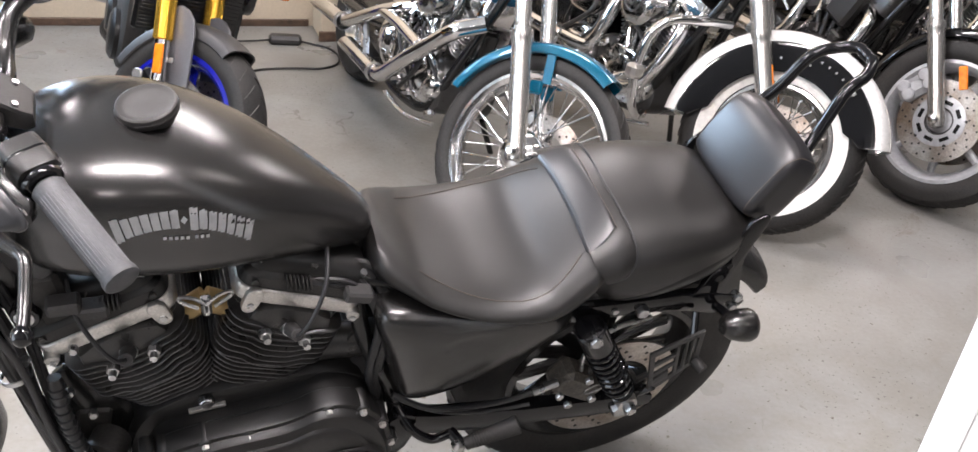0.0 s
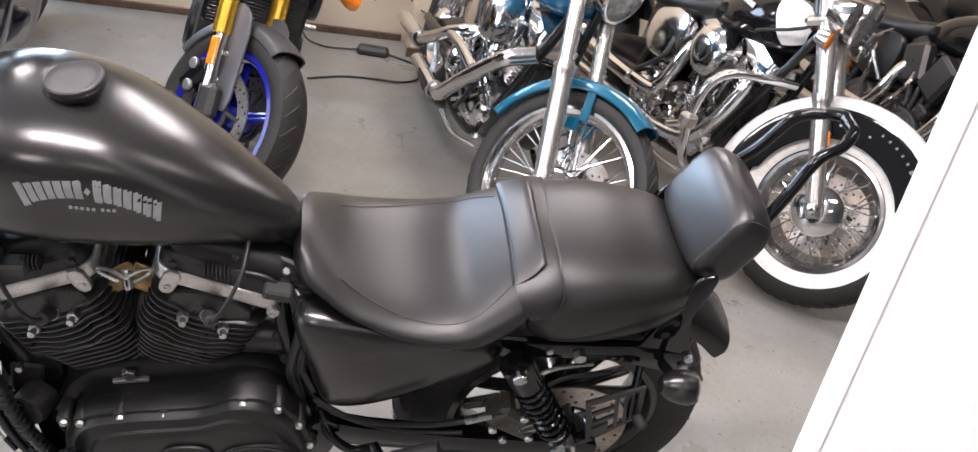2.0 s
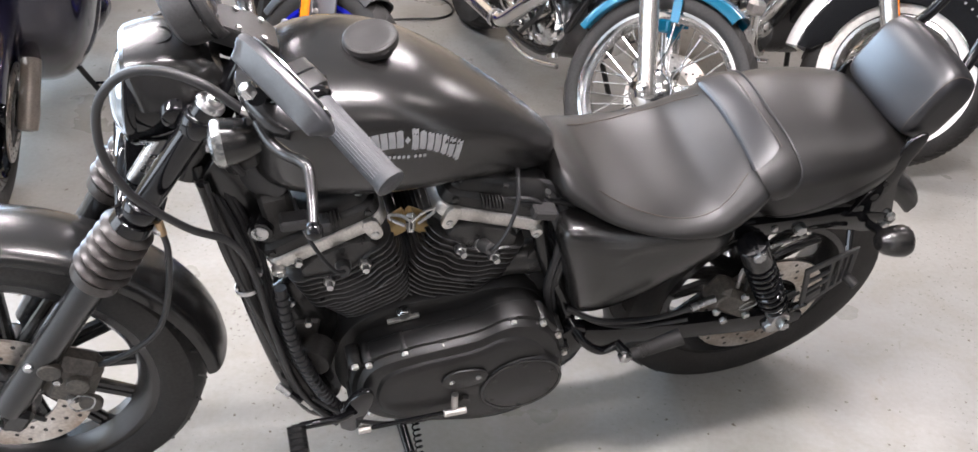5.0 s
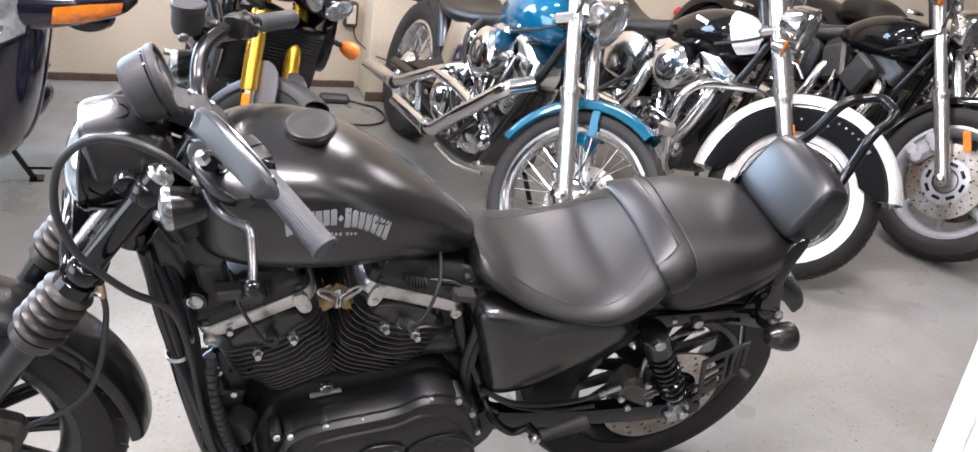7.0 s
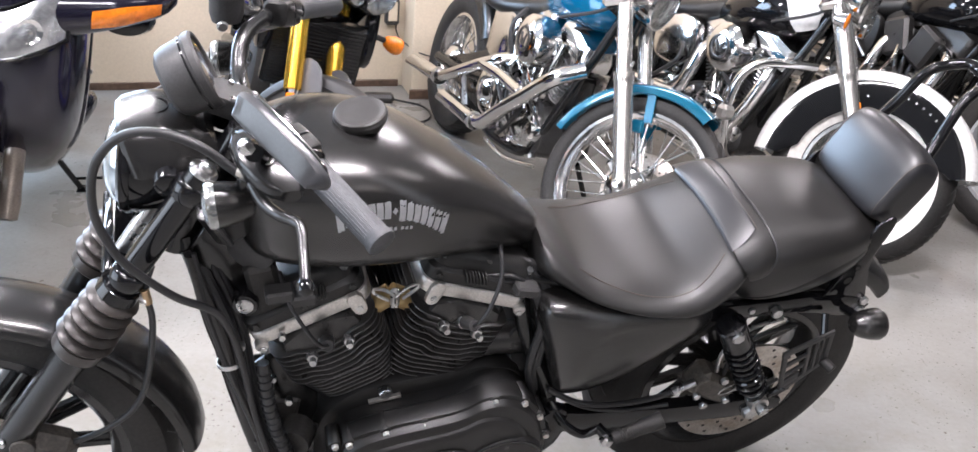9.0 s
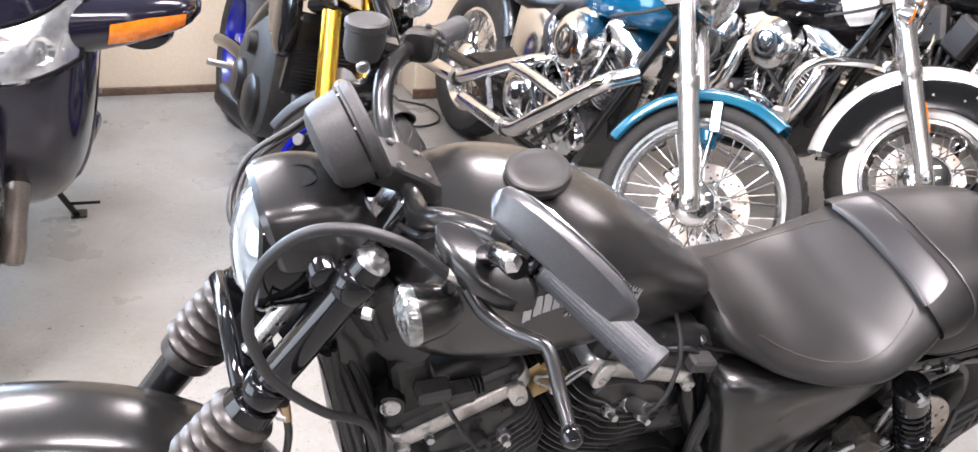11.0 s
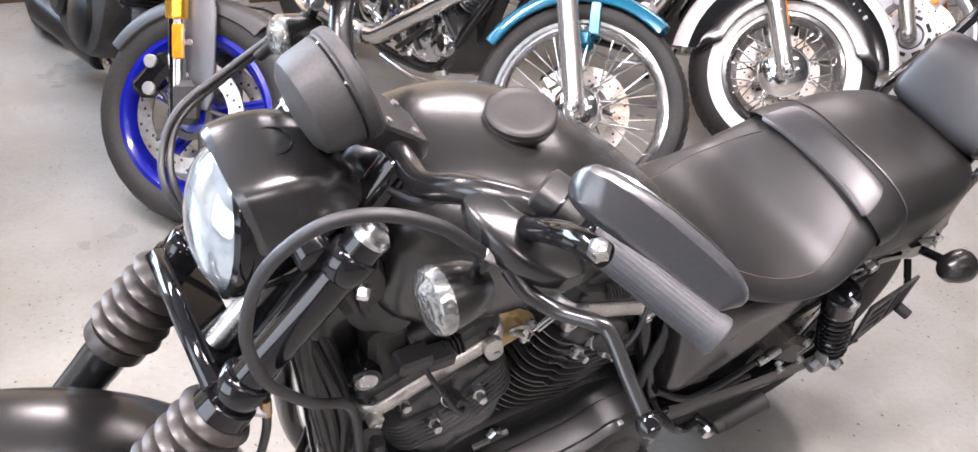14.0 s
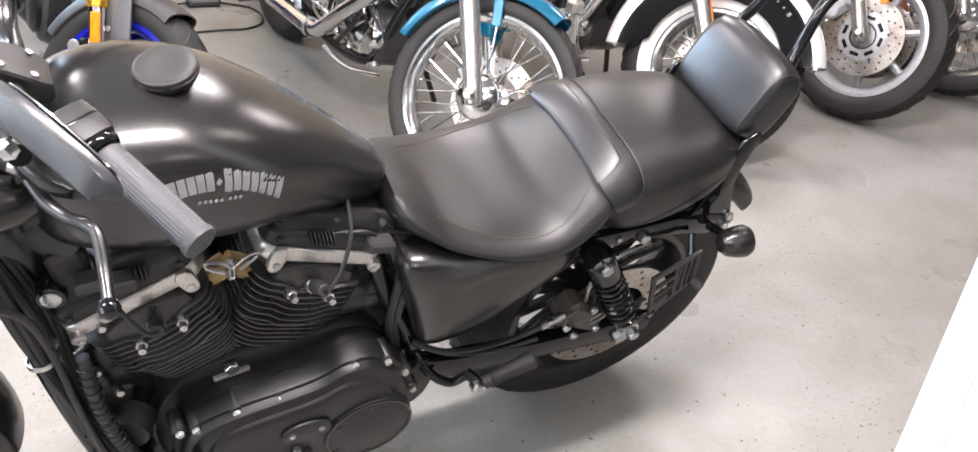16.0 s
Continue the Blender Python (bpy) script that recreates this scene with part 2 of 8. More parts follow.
    L(n.outputs["Fac"], mr.inputs[0])
    L(mr.outputs[0], b.inputs["Roughness"])
    bp = N("ShaderNodeBump")
    bp.inputs["Strength"].default_value, bp.inputs["Distance"].default_value = 0.25, 0.003
    n2 = N("ShaderNodeTexNoise")
    n2.inputs["Scale"].default_value, n2.inputs["Detail"].default_value = 30, 7
    L(tc.outputs["Object"], n2.inputs["Vector"])
    L(n2.outputs["Fac"], bp.inputs["Height"])
    L(bp.outputs[0], b.inputs["Normal"])
    return m


FLOOR = floor_material()


# ---- shapes ----
class Geo:
    """Corners and faces of one mesh, gathered piece by piece."""

    def __init__(self, turn=None):
        self.v, self.f, self.turn = [], [], turn

    def add(self, v, f):
        k = len(self.v)
        if self.turn is not None:
            v = [self.turn @ Vector(p) for p in v]
        self.v += [tuple(p) for p in v]
        self.f += [tuple(i + k for i in q) for q in f]
        return self


def part(name, geo, material, parent, label="", sharp=35, stuff=False):
    me = bpy.data.meshes.new(name)
    me.from_pydata(geo.v, [], geo.f)
    me.validate()
    bm = bmesh.new()
    bm.from_mesh(me)
    bmesh.ops.recalc_face_normals(bm, faces=bm.faces)
    bm.to_mesh(me)
    bm.free()
    me.shade_smooth()
    me.set_sharp_from_angle(angle=radians(sharp))
    me.materials.append(material)
    ob = new(name, me)
    ob.parent = parent
    if label:
        ob["label"] = label
    if stuff:
        ob["kind"] = "stuff"
    return ob


def thing(name, m, label, category, group="", kind=""):
    ob = new(name)
    ob.empty_display_size = 0.1
    ob.matrix_world = m
    return tagged(ob, label, category, group, kind)


def spline(pts, steps=6):
    """A smooth way through all the points."""
    P = [Vector(p) for p in pts]
    if len(P) < 3:
        return P
    out = []
    for i in range(len(P) - 1):
        a, b, c, d = P[max(i - 1, 0)], P[i], P[i + 1], P[min(i + 2, len(P) - 1)]
        for k in range(steps):
            t = k / steps
            out.append(0.5 * ((2 * b) + (c - a) * t + (2 * a - 5 * b + 4 * c - d) * t * t + (3 * b - a - 3 * c + d) * t ** 3))
    return out + [P[-1]]


def bridge(v, f, rows, n, closed_rows=False):
    m = rows if closed_rows else rows - 1
    for i in range(m):
        a, b = i * n, ((i + 1) % rows) * n
        for j in range(n):
            f.append((a + j, a + (j + 1) % n, b + (j + 1) % n, b + j))


def tube(pts, r, n=10, steps=6, caps=True):
    P = spline(pts, steps)
    n = 12 if n == 10 else n
    v, f = [], []
    up = None
    for i, p in enumerate(P):
        d = (P[min(i + 1, len(P) - 1)] - P[max(i - 1, 0)]).normalized()
        if up is None:
            up = d.orthogonal().normalized()
        up = (up - d * up.dot(d)).normalized()
        side = d.cross(up)
        rad = r if not isinstance(r, (list, tuple)) else r[0] + (r[-1] - r[0]) * i / (len(P) - 1)
        for k in range(n):
            a = 2 * math.pi * k / n
            v.append(p + (up * math.cos(a) + side * math.sin(a)) * rad)
    bridge(v, f, len(P), n)
    if caps:
        f.append(tuple(range(n)))
        f.append(tuple((len(P) - 1) * n + k for k in range(n)))
    return v, f


def lathe(profile, at=(0, 0, 0), axis=(0, 1, 0), n=32, closed=False):
    """profile: radius and height along the axis, turned round it."""
    z = Vector(axis).normalized()
    x = z.orthogonal().normalized()
    y = z.cross(x)
    v, f = [], []
    for r, h in profile:
        for k in range(n):
            a = 2 * math.pi * k / n
            v.append(Vector(at) + z * h + (x * math.cos(a) + y * math.sin(a)) * max(r, 1e-5))
    bridge(v, f, len(profile), n, closed)
    if not closed:
        f.append(tuple(range(n)))
        f.append(tuple((len(profile) - 1) * n + k for k in range(n)))
    return v, f


def rod(a, b, r, n=14, r2=None, round_=0.0):
    a, b = Vector(a), Vector(b)
    h = (b - a).length
    r2 = r if r2 is None else r2
    e = round_ or min(r, r2, h) * 0.12
    return lathe([(r - e, 0), (r, e), (r2, h - e), (r2 - e, h)], a, b - a, n)


def loft(rings, caps=True):
    n = len(rings[0])
    v, f = [p for r in rings for p in r], []
    bridge(v, f, len(rings), n)
    if caps:
        f.append(tuple(range(n)))
        f.append(tuple((len(rings) - 1) * n + k for k in range(n)))
    return v, f


def block(c, size, rot=(0, 0, 0), bev=0.004):
    """A box with chamfered edges."""
    hx, hy, hz = (s / 2 for s in size)
    b = min(bev, hx * 0.9, hy * 0.9, hz * 0.9)
    m = Matrix.Translation(c) @ Euler([radians(a) for a in rot]).to_matrix().to_4x4()
    bm = bmesh.new()
    for sx in (-1, 1):
        for sy in (-1, 1):
            for sz in (-1, 1):
                for p in ((hx - b, hy - b, hz), (hx - b, hy, hz - b), (hx, hy - b, hz - b)):
                    bm.verts.new(m @ Vector((sx * p[0], sy * p[1], sz * p[2])))
    bmesh.ops.convex_hull(bm, input=bm.verts)
    bmesh.ops.dissolve_limit(bm, angle_limit=0.01, verts=bm.verts, edges=bm.edges)
    bm.verts.index_update()
    v, f = [q.co.copy() for q in bm.verts], [tuple(q.index for q in fa.verts) for fa in bm.faces]
    bm.free()
    return v, f


def chaikin(pts, times=2):
    P = [Vector(p) for p in pts]
    for _ in range(times):
        Q = []
        for i in range(len(P)):
            a, b = P[i], P[(i + 1) % len(P)]
            Q += [a * 0.75 + b * 0.25, a * 0.25 + b * 0.75]
        P = Q
    return P


def plate(outline, y0, y1, bev=0.004, soft=2, m=None):
    """A plate cut to an outline in x and z, from y0 to y1, its edges rounded off."""
    P = chaikin([(a, b) for a, b in outline], soft) if soft else [Vector((a, b)) for a, b in outline]
    n = len(P)
    c = sum(P, Vector((0, 0))) / n
    s = 1 if y1 > y0 else -1
    bev = min(bev, abs(y1 - y0) * 0.49)

    def inset(d):
        out = []
        for i in range(n):
            t = (P[(i + 1) % n] - P[i - 1])
            t = t.normalized() if t.length > 1e-9 else Vector((1, 0))
            k = Vector((-t.y, t.x))
            if k.dot(c - P[i]) < 0:
                k = -k
            out.append(P[i] + k * d)
        return out
    rows = [(inset(bev), y0), (inset(bev * 0.3), y0 + s * bev * 0.3), (P, y0 + s * bev), (P, y1 - s * bev),
            (inset(bev * 0.3), y1 - s * bev * 0.3), (inset(bev), y1)]
    v = [Vector((p.x, y, p.y)) for row, y in rows for p in row]
    if m is not None:
        v = [m @ p for p in v]
    f = []
    bridge(v, f, len(rows), n)
    f += [tuple(range(n)), tuple((len(rows) - 1) * n + k for k in range(n))]
    return v, f


def ring(x, hw, zlo, zhi, zc=None, et=2.2, eb=2.6, n=36, y=0.0):
    """A rounded cross-section at x: half width hw, from zlo to zhi, widest at zc; et and eb: how square above and below."""
    zc = (zlo + zhi) / 2 if zc is None else zc
    out = []
    for k in range(n):
        a = 2 * math.pi * k / n
        c, s = math.cos(a), math.sin(a)
        e = et if s >= 0 else eb
        py = hw * math.copysign(abs(c) ** (2 / e), c)
        pz = (zhi - zc if s >= 0 else zc - zlo) * math.copysign(abs(s) ** (2 / e), s)
        out.append(Vector((x, y + py, zc + pz)))
    return out


def blend(table, x):
    """Numbers between the rows of a table (x, a, b, ...), smoothly."""
    if x <= table[0][0]:
        return table[0][1:]
    for i in range(len(table) - 1):
        p, q = table[i], table[i + 1]
        if x <= q[0]:
            t = (x - p[0]) / (q[0] - p[0])
            o, w = table[max(i - 1, 0)], table[min(i + 2, len(table) - 1)]
            res = []
            for k in range(1, len(p)):
                m0 = (q[k] - o[k]) / max(q[0] - o[0], 1e-6) * (q[0] - p[0])
                m1 = (w[k] - p[k]) / max(w[0] - p[0], 1e-6) * (q[0] - p[0])
                res.append((2 * t ** 3 - 3 * t * t + 1) * p[k] + (t ** 3 - 2 * t * t + t) * m0 + (3 * t * t - 2 * t ** 3) * q[k] + (t ** 3 - t * t) * m1)
            return res
    return table[-1][1:]


def steps_between(a, b, n):
    return [a + (b - a) * i / (n - 1) for i in range(n)]


def bolt(at, axis, r=0.008, h=0.006):
    return lathe([(r, 0), (r, h * 0.75), (r * 0.86, h)], at, axis, 6)


# ---- wheels ----
def tyre_profile(R, w, rim, tread=0.0):
    """A tyre's closed section: outer radius, width, rim radius."""
    h = R - rim
    return [(rim, -w * 0.36), (rim + h * 0.12, -w * 0.44), (rim + h * 0.45, -w * 0.5), (rim + h * 0.75, -w * 0.44), (rim + h * 0.92, -w * 0.27),
            (R, 0), (rim + h * 0.92, w * 0.27), (rim + h * 0.75, w * 0.44), (rim + h * 0.45, w * 0.5), (rim + h * 0.12, w * 0.44), (rim, w * 0.36)]


def grooves(R, w, n, geo, turn):
    """Slanting tread cuts as slim dark ribs set into the crown."""
    for k in range(n):
        for s in (-1, 1):
            a = 2 * math.pi * (k + (0.5 if s > 0 else 0)) / n
            pts = []
            for i in range(4):
                y = s * w * (0.06 + 0.11 * i)
                rr = R - (abs(y) / (w * 0.5)) ** 2 * w * 0.23 + 0.0008
                b = a + 0.05 * i
                pts.append(turn @ Vector((math.cos(b) * rr, y, math.sin(b) * rr)))
            geo.add(*tube(pts, 0.0022, 4, 2))


def spoked_wheel(parent, at, R, w, rim_r, turn, spokes=40, rim=None, whitewall=False, disc=True, hub_r=0.055):
    """Laced wheel, axle along y at the point given; turn steers it."""
    rim = rim or RIMALU
    T = turn @ Matrix.Translation(at)
    tyre = part("tyre", Geo(T).add(*lathe(tyre_profile(R, w, rim_r), n=72, closed=True)), RUBBER, parent, "worn black rubber tyre")
    g = Geo()
    grooves(R, w, 44, g, T)
    part("tread", g, DUST, tyre, stuff=True)
    if whitewall:
        for s in (-1, 1):
            h = R - rim_r
            part("whitewall", Geo(T).add(*lathe([(rim_r + h * 0.06, s * w * 0.432), (rim_r + h * 0.2, s * w * 0.475), (rim_r + h * 0.35, s * w * 0.503), (rim_r + h * 0.47, s * w * 0.508),
                 (rim_r + h * 0.46, s * w * 0.46), (rim_r + h * 0.2, s * w * 0.44)], n=72, closed=True)), WHITEWALL, tyre, "broad white sidewall band")
    part("rim", Geo(T).add(*lathe([(rim_r + 0.004, -w * 0.38), (rim_r - 0.008, -w * 0.4), (rim_r - 0.016, -w * 0.33), (rim_r - 0.03, -w * 0.14), (rim_r - 0.032, 0),
         (rim_r - 0.03, w * 0.14), (rim_r - 0.016, w * 0.33), (rim_r - 0.008, w * 0.4), (rim_r + 0.004, w * 0.38), (rim_r - 0.004, 0)], n=72, closed=True)), rim, parent, "polished metal rim")
    hub = part("hub", Geo(T).add(*lathe([(0.012, -0.095), (0.03, -0.094), (0.034, -0.085), (hub_r, -0.07), (hub_r * 1.15, -0.052), (hub_r * 1.1, -0.04), (0.035, -0.03), (0.033, 0.03), (hub_r * 1.1, 0.04),
         (hub_r * 1.3, 0.05), (hub_r * 1.28, 0.07), (hub_r * 1.05, 0.088), (hub_r * 0.6, 0.1), (0.014, 0.104)], n=40)), CHROME, parent, "domed chrome hub")
    for k in range(spokes):
        side = 1 if k % 2 else -1
        a = 2 * math.pi * k / spokes
        b = a + (0.42 if (k // 2) % 2 else -0.42)
        p = (math.cos(b) * hub_r, side * 0.045, math.sin(b) * hub_r)
        q = (math.cos(a) * (rim_r - 0.03), side * w * 0.06, math.sin(a) * (rim_r - 0.03))
        part("spoke", Geo(T).add(*rod(p, q, 0.0026, 5)), CHROME, hub)
    if disc:
        brake_disc(hub, T @ Matrix.Translation((0, -0.082, 0)), 0.14)
    return tyre


def brake_disc(parent, T, r, inner=0.6):
    g = Geo(T)
    g.add(*lathe([(r * inner, -0.0025), (r, -0.0025), (r, 0.0025), (r * inner, 0.0025)], n=48, closed=True))
    d = part("brake_disc", g, ROTOR, parent, "drilled steel brake disc")
    h = Geo(T)
    for k in range(42):
        a = 2 * math.pi * k / 42
        rr = r * (inner + (1 - inner) * (0.22, 0.5, 0.78)[k % 3])
        h.add(*lathe([(0.0042, -0.0031), (0.0042, 0.0031)], (math.cos(a) * rr, 0, math.sin(a) * rr), (0, 1, 0), 8))
    part("drilling", h, DUST, d, stuff=True)
    c = Geo(T)
    c.add(*lathe([(r * 0.3, -0.004), (r * 0.42, -0.004), (r * 0.42, 0.004), (r * 0.3, 0.004)], n=32, closed=True))
    for k in range(5):
        a = 2 * math.pi * k / 5
        c.add(*rod((math.cos(a) * r * 0.38, 0, math.sin(a) * r * 0.38), (math.cos(a + 0.25) * r * (inner + 0.05), 0, math.sin(a + 0.25) * r * (inner + 0.05)), 0.007, 6))
    part("carrier", c, DUST, d)
    return d


def cast_wheel(parent, at, R, w, rim_r, turn, spokes=13, paint=None, stripe=None, twin=True):
    paint = paint or SATIN
    T = turn @ Matrix.Translation(at)
    tyre = part("tyre", Geo(T).add(*lathe(tyre_profile(R, w, rim_r), n=80, closed=True)), RUBBER, parent, "black rubber tyre with a worn tread")
    g = Geo()
    grooves(R, w, 30, g, T)
    part("tread", g, DUST, tyre, stuff=True)
    part("rim", Geo(T).add(*lathe([(rim_r + 0.005, -w * 0.4), (rim_r - 0.008, -w * 0.42), (rim_r - 0.02, -w * 0.34), (rim_r - 0.036, -w * 0.12), (rim_r - 0.036, w * 0.12),
         (rim_r - 0.02, w * 0.34), (rim_r - 0.008, w * 0.42), (rim_r + 0.005, w * 0.4)], n=80, closed=True)), paint, parent)
    hub = part("hub", Geo(T).add(*lathe([(0.014, -0.07), (0.042, -0.068), (0.05, -0.05), (0.045, 0), (0.05, 0.05), (0.042, 0.068), (0.014, 0.07)], n=32)), paint, parent)
    for k in range(spokes):
        a = 2 * math.pi * k / spokes
        for d in ((-0.035, 0.035) if twin else (0,)):
            u = (math.cos(a + d * 5) * 0.045, 0, math.sin(a + d * 5) * 0.045)
            q = (math.cos(a + d) * (rim_r - 0.028), 0, math.sin(a + d) * (rim_r - 0.028))
            part("spoke", Geo(T).add(*rod(u, q, 0.011 if twin else 0.02, 8, 0.008 if twin else 0.014)), paint, hub)
    return tyre


# ---- the room ----
def setting(name, geo, material, label, sharp=35):
    ob = part(name, geo, material, None, label, sharp)
    return tagged(ob, label, name.split("_")[0], kind="structure")


setting("floor", Geo(ROOM).add(*block((0.3, 0.6, -0.05), (9.9, 8.4, 0.1), bev=0.002)), FLOOR, "grey painted concrete floor with stains and specks")
g = Geo(ROOM)
g.add(*block((0.3, 4.71, 0.45), (9.9, 0.14, 0.9), bev=0.002))
g.add(*block((0.3, 4.71, 2.75), (9.9, 0.14, 0.5), bev=0.002))
g.add(*block((-3.975, 4.71, 1.7), (1.35, 0.14, 1.6), bev=0.002))
g.add(*block((2.225, 4.71, 1.7), (6.05, 0.14, 1.6), bev=0.002))
setting("wall_north", g, CREAM, "plain cream painted back wall with a wide window")
win = setting("window_1", Geo(ROOM).add(*block((-2.05, 4.72, 0.925), (2.5, 0.06, 0.05), bev=0.004)), WHITEP, "wide white framed window in the back wall")
part("window_frame", Geo(ROOM).add(*block((-2.05, 4.72, 2.475), (2.5, 0.06, 0.05), bev=0.004)), WHITEP, win)
for x in (-3.275, -2.05, -0.825):
    part("mullion", Geo(ROOM).add(*block((x, 4.72, 1.7), (0.05, 0.06, 1.5), bev=0.004)), WHITEP, win)
setting("wall_pillar", Geo(ROOM).add(*block((1.3, 4.526, 1.5), (1.24, 0.216, 3.0), bev=0.006)), CREAM, "cream painted wall pillar behind the motorcycles")
# unseen east and south walls, added to keep reflections dark
setting("wall_east", Geo(ROOM).add(*block((5.18, 0.6, 1.5), (0.14, 8.06, 3.0), bev=0.002)), GREYWALL, "unseen side wall, kept dark grey for the reflections")
setting("wall_south", Geo(ROOM).add(*block((0.3, -3.5, 1.5), (9.9, 0.14, 3.0), bev=0.002)), GREYWALL, "unseen front wall, kept dark grey for the reflections")
g = Geo(ROOM)
g.add(*block((-4.58, 3.87, 1.5), (0.14, 1.52, 3.0), bev=0.002))
g.add(*block((-4.58, -2.41, 1.5), (0.14, 2.02, 3.0), bev=0.002))
g.add(*block((-4.58, 0.85, 2.9), (0.14, 4.5, 0.2), bev=0.002))
setting("wall_west", g, CREAM, "cream painted side wall with a wide open shutter")
setting("ceiling", Geo(ROOM).add(*block((0.3, 0.6, 3.05), (9.9, 8.4, 0.1), bev=0.002)), CEIL, "unseen ceiling, greyed for contrast in the reflections")
setting("baseboard", Geo(ROOM).add(*block((-1.92, 4.633, 0.0175), (5.16, 0.014, 0.035), bev=0.003)), SKIRT, "scuffed dark brown skirting board")
setting("trim", Geo(ROOM).add(*block((1.3, 4.411, 0.024), (1.26, 0.014, 0.048), bev=0.003)), SKIRT, "dark brown skirting round the pillar")
# the white post that stands at the near end of the row
POST = Matrix.Translation((0.377, 0.889, 0)) @ pose(0, 0, 0, 0, 0, -28)
setting("trim_post", Geo(POST).add(*block((0.1, 0.06, 1.5), (0.2, 0.12, 3.0), bev=0.004)), WHITEWALLP, "glossy white painted door post")
setting("trim_bead", Geo(POST).add(*block((0.02, 0.0025, 1.5), (0.012, 0.008, 2.98), bev=0.003)), WHITEWALLP, "thin white bead along the door post")

fixture = thing("ceiling_light", Matrix.Translation((0, 0, 0)), "white twin tube batten light under the ceiling", "ceiling light", "ceiling lights")
part("housing", Geo().add(*block((0, 0, 2.975), (1.4, 0.24, 0.05), bev=0.012)), WHITEP, fixture)
for s in (-0.06, 0.06):
    part("tube", Geo().add(*rod((-0.63, s, 2.93), (0.63, s, 2.93), 0.014, 12)), TUBEM, fixture, "glowing warm white tube")
for i, (x, y, e) in enumerate(TUBES):
    if i == 0:
        fixture.matrix_world = ROOM @ Matrix.Translation((x, y, 0))
    else:
        copy_thing(fixture, ROOM @ Matrix.Translation((x, y, 0)))


# ---- the black motorcycle in front ----
# its own axes: x to the rear from the rear axle, y to its right, z up from the ground
HERO = pose(0.1307, 1.7878, 0.0, 14.83, -3.2, 20.0)
hero = thing("motorcycle", HERO, "satin black cruiser motorcycle with a two-up seat leaning on its stand", "motorcycle", "motorcycles")
I4 = Matrix.Identity(4)

TANK = [  # x, half width, bottom, top, widest height
    (-1.028, 0.022, 0.90, 0.965, 0.94), (-1.018, 0.062, 0.872, 1.000, 0.955), (-0.995, 0.098, 0.848, 1.028, 0.97), (-0.955, 0.124, 0.834, 1.047, 0.985), (-0.90, 0.137, 0.824, 1.056, 0.99),
    (-0.83, 0.138, 0.814, 1.050, 0.982), (-0.76, 0.128, 0.806, 1.027, 0.96), (-0.69, 0.108, 0.798, 0.987, 0.928), (-0.62, 0.082, 0.789, 0.935, 0.885),
    (-0.56, 0.056, 0.781, 0.882, 0.84), (-0.525, 0.038, 0.778, 0.848, 0.815), (-0.512, 0.02, 0.785, 0.83, 0.808)]


def waist(x, z):
    """The slight hollow of the flank under the shoulder line."""
    hw, lo, hi, zc = blend(TANK, x)
    t = (zc - z) / max(zc - lo, 0.01)
    return 1.0 if t <= 0 else 1.0 - 0.055 * math.sin(math.pi * min(t / 0.75, 1.0)) * min(1.0, max(0.0, (hw - 0.03) / 0.06))


def tank_side(x, z):
    """How far the tank's flank stands out at x and z."""
    hw, lo, hi, zc = blend(TANK, x)
    e = 2.3 if z >= zc else 2.9
    t = min(abs(z - zc) / (hi - zc if z >= zc else zc - lo), 1)
    return hw * max(1 - t ** e, 0) ** (1 / e) * waist(x, z)


rings = []
for x in [-1.028, -1.024, -1.018, -1.008, -0.996] + steps_between(-0.98, -0.53, 26) + [-0.52, -0.512]:
    q = blend(TANK, x)
    rings.append([Vector((p.x, p.y * waist(x, p.z), p.z)) for p in ring(x, q[0], q[1], q[2], q[3], et=2.3, eb=2.9, n=72)])
tank = part("fuel_tank", Geo().add(*loft(rings)), SATIN, hero, "satin black peanut fuel tank", 60)
part("tank_seam", Geo().add(*tube([(x, 0, blend(TANK, x)[1] - 0.001) for x in steps_between(-1.0, -0.53, 12)], 0.004, 6, 2)), GLOSS, tank)
CAPZ = Vector((-0.13, 0, 0.99)).normalized()
cap = part("fuel_cap", Geo().add(*lathe([(0.03, -0.012), (0.032, 0.003), (0.0395, 0.005), (0.041, 0.009), (0.0415, 0.0165), (0.0405, 0.0205), (0.038, 0.0222), (0.0352, 0.0219), (0.033, 0.0208), (0.028, 0.0203), (0.018, 0.0209), (0.008, 0.0214), (0.001, 0.0216)],
            (-0.82, 0, 1.046), CAPZ, 64)), CAPM, tank, "round black fuel cap with a dished top", 40)
part("knurled_ring", Geo().add(*lathe([(0.040, 0.0105), (0.0418, 0.0115), (0.0418, 0.0145), (0.040, 0.0155)], (-0.82, 0, 1.046), CAPZ, 56, True)), CAPM, cap)
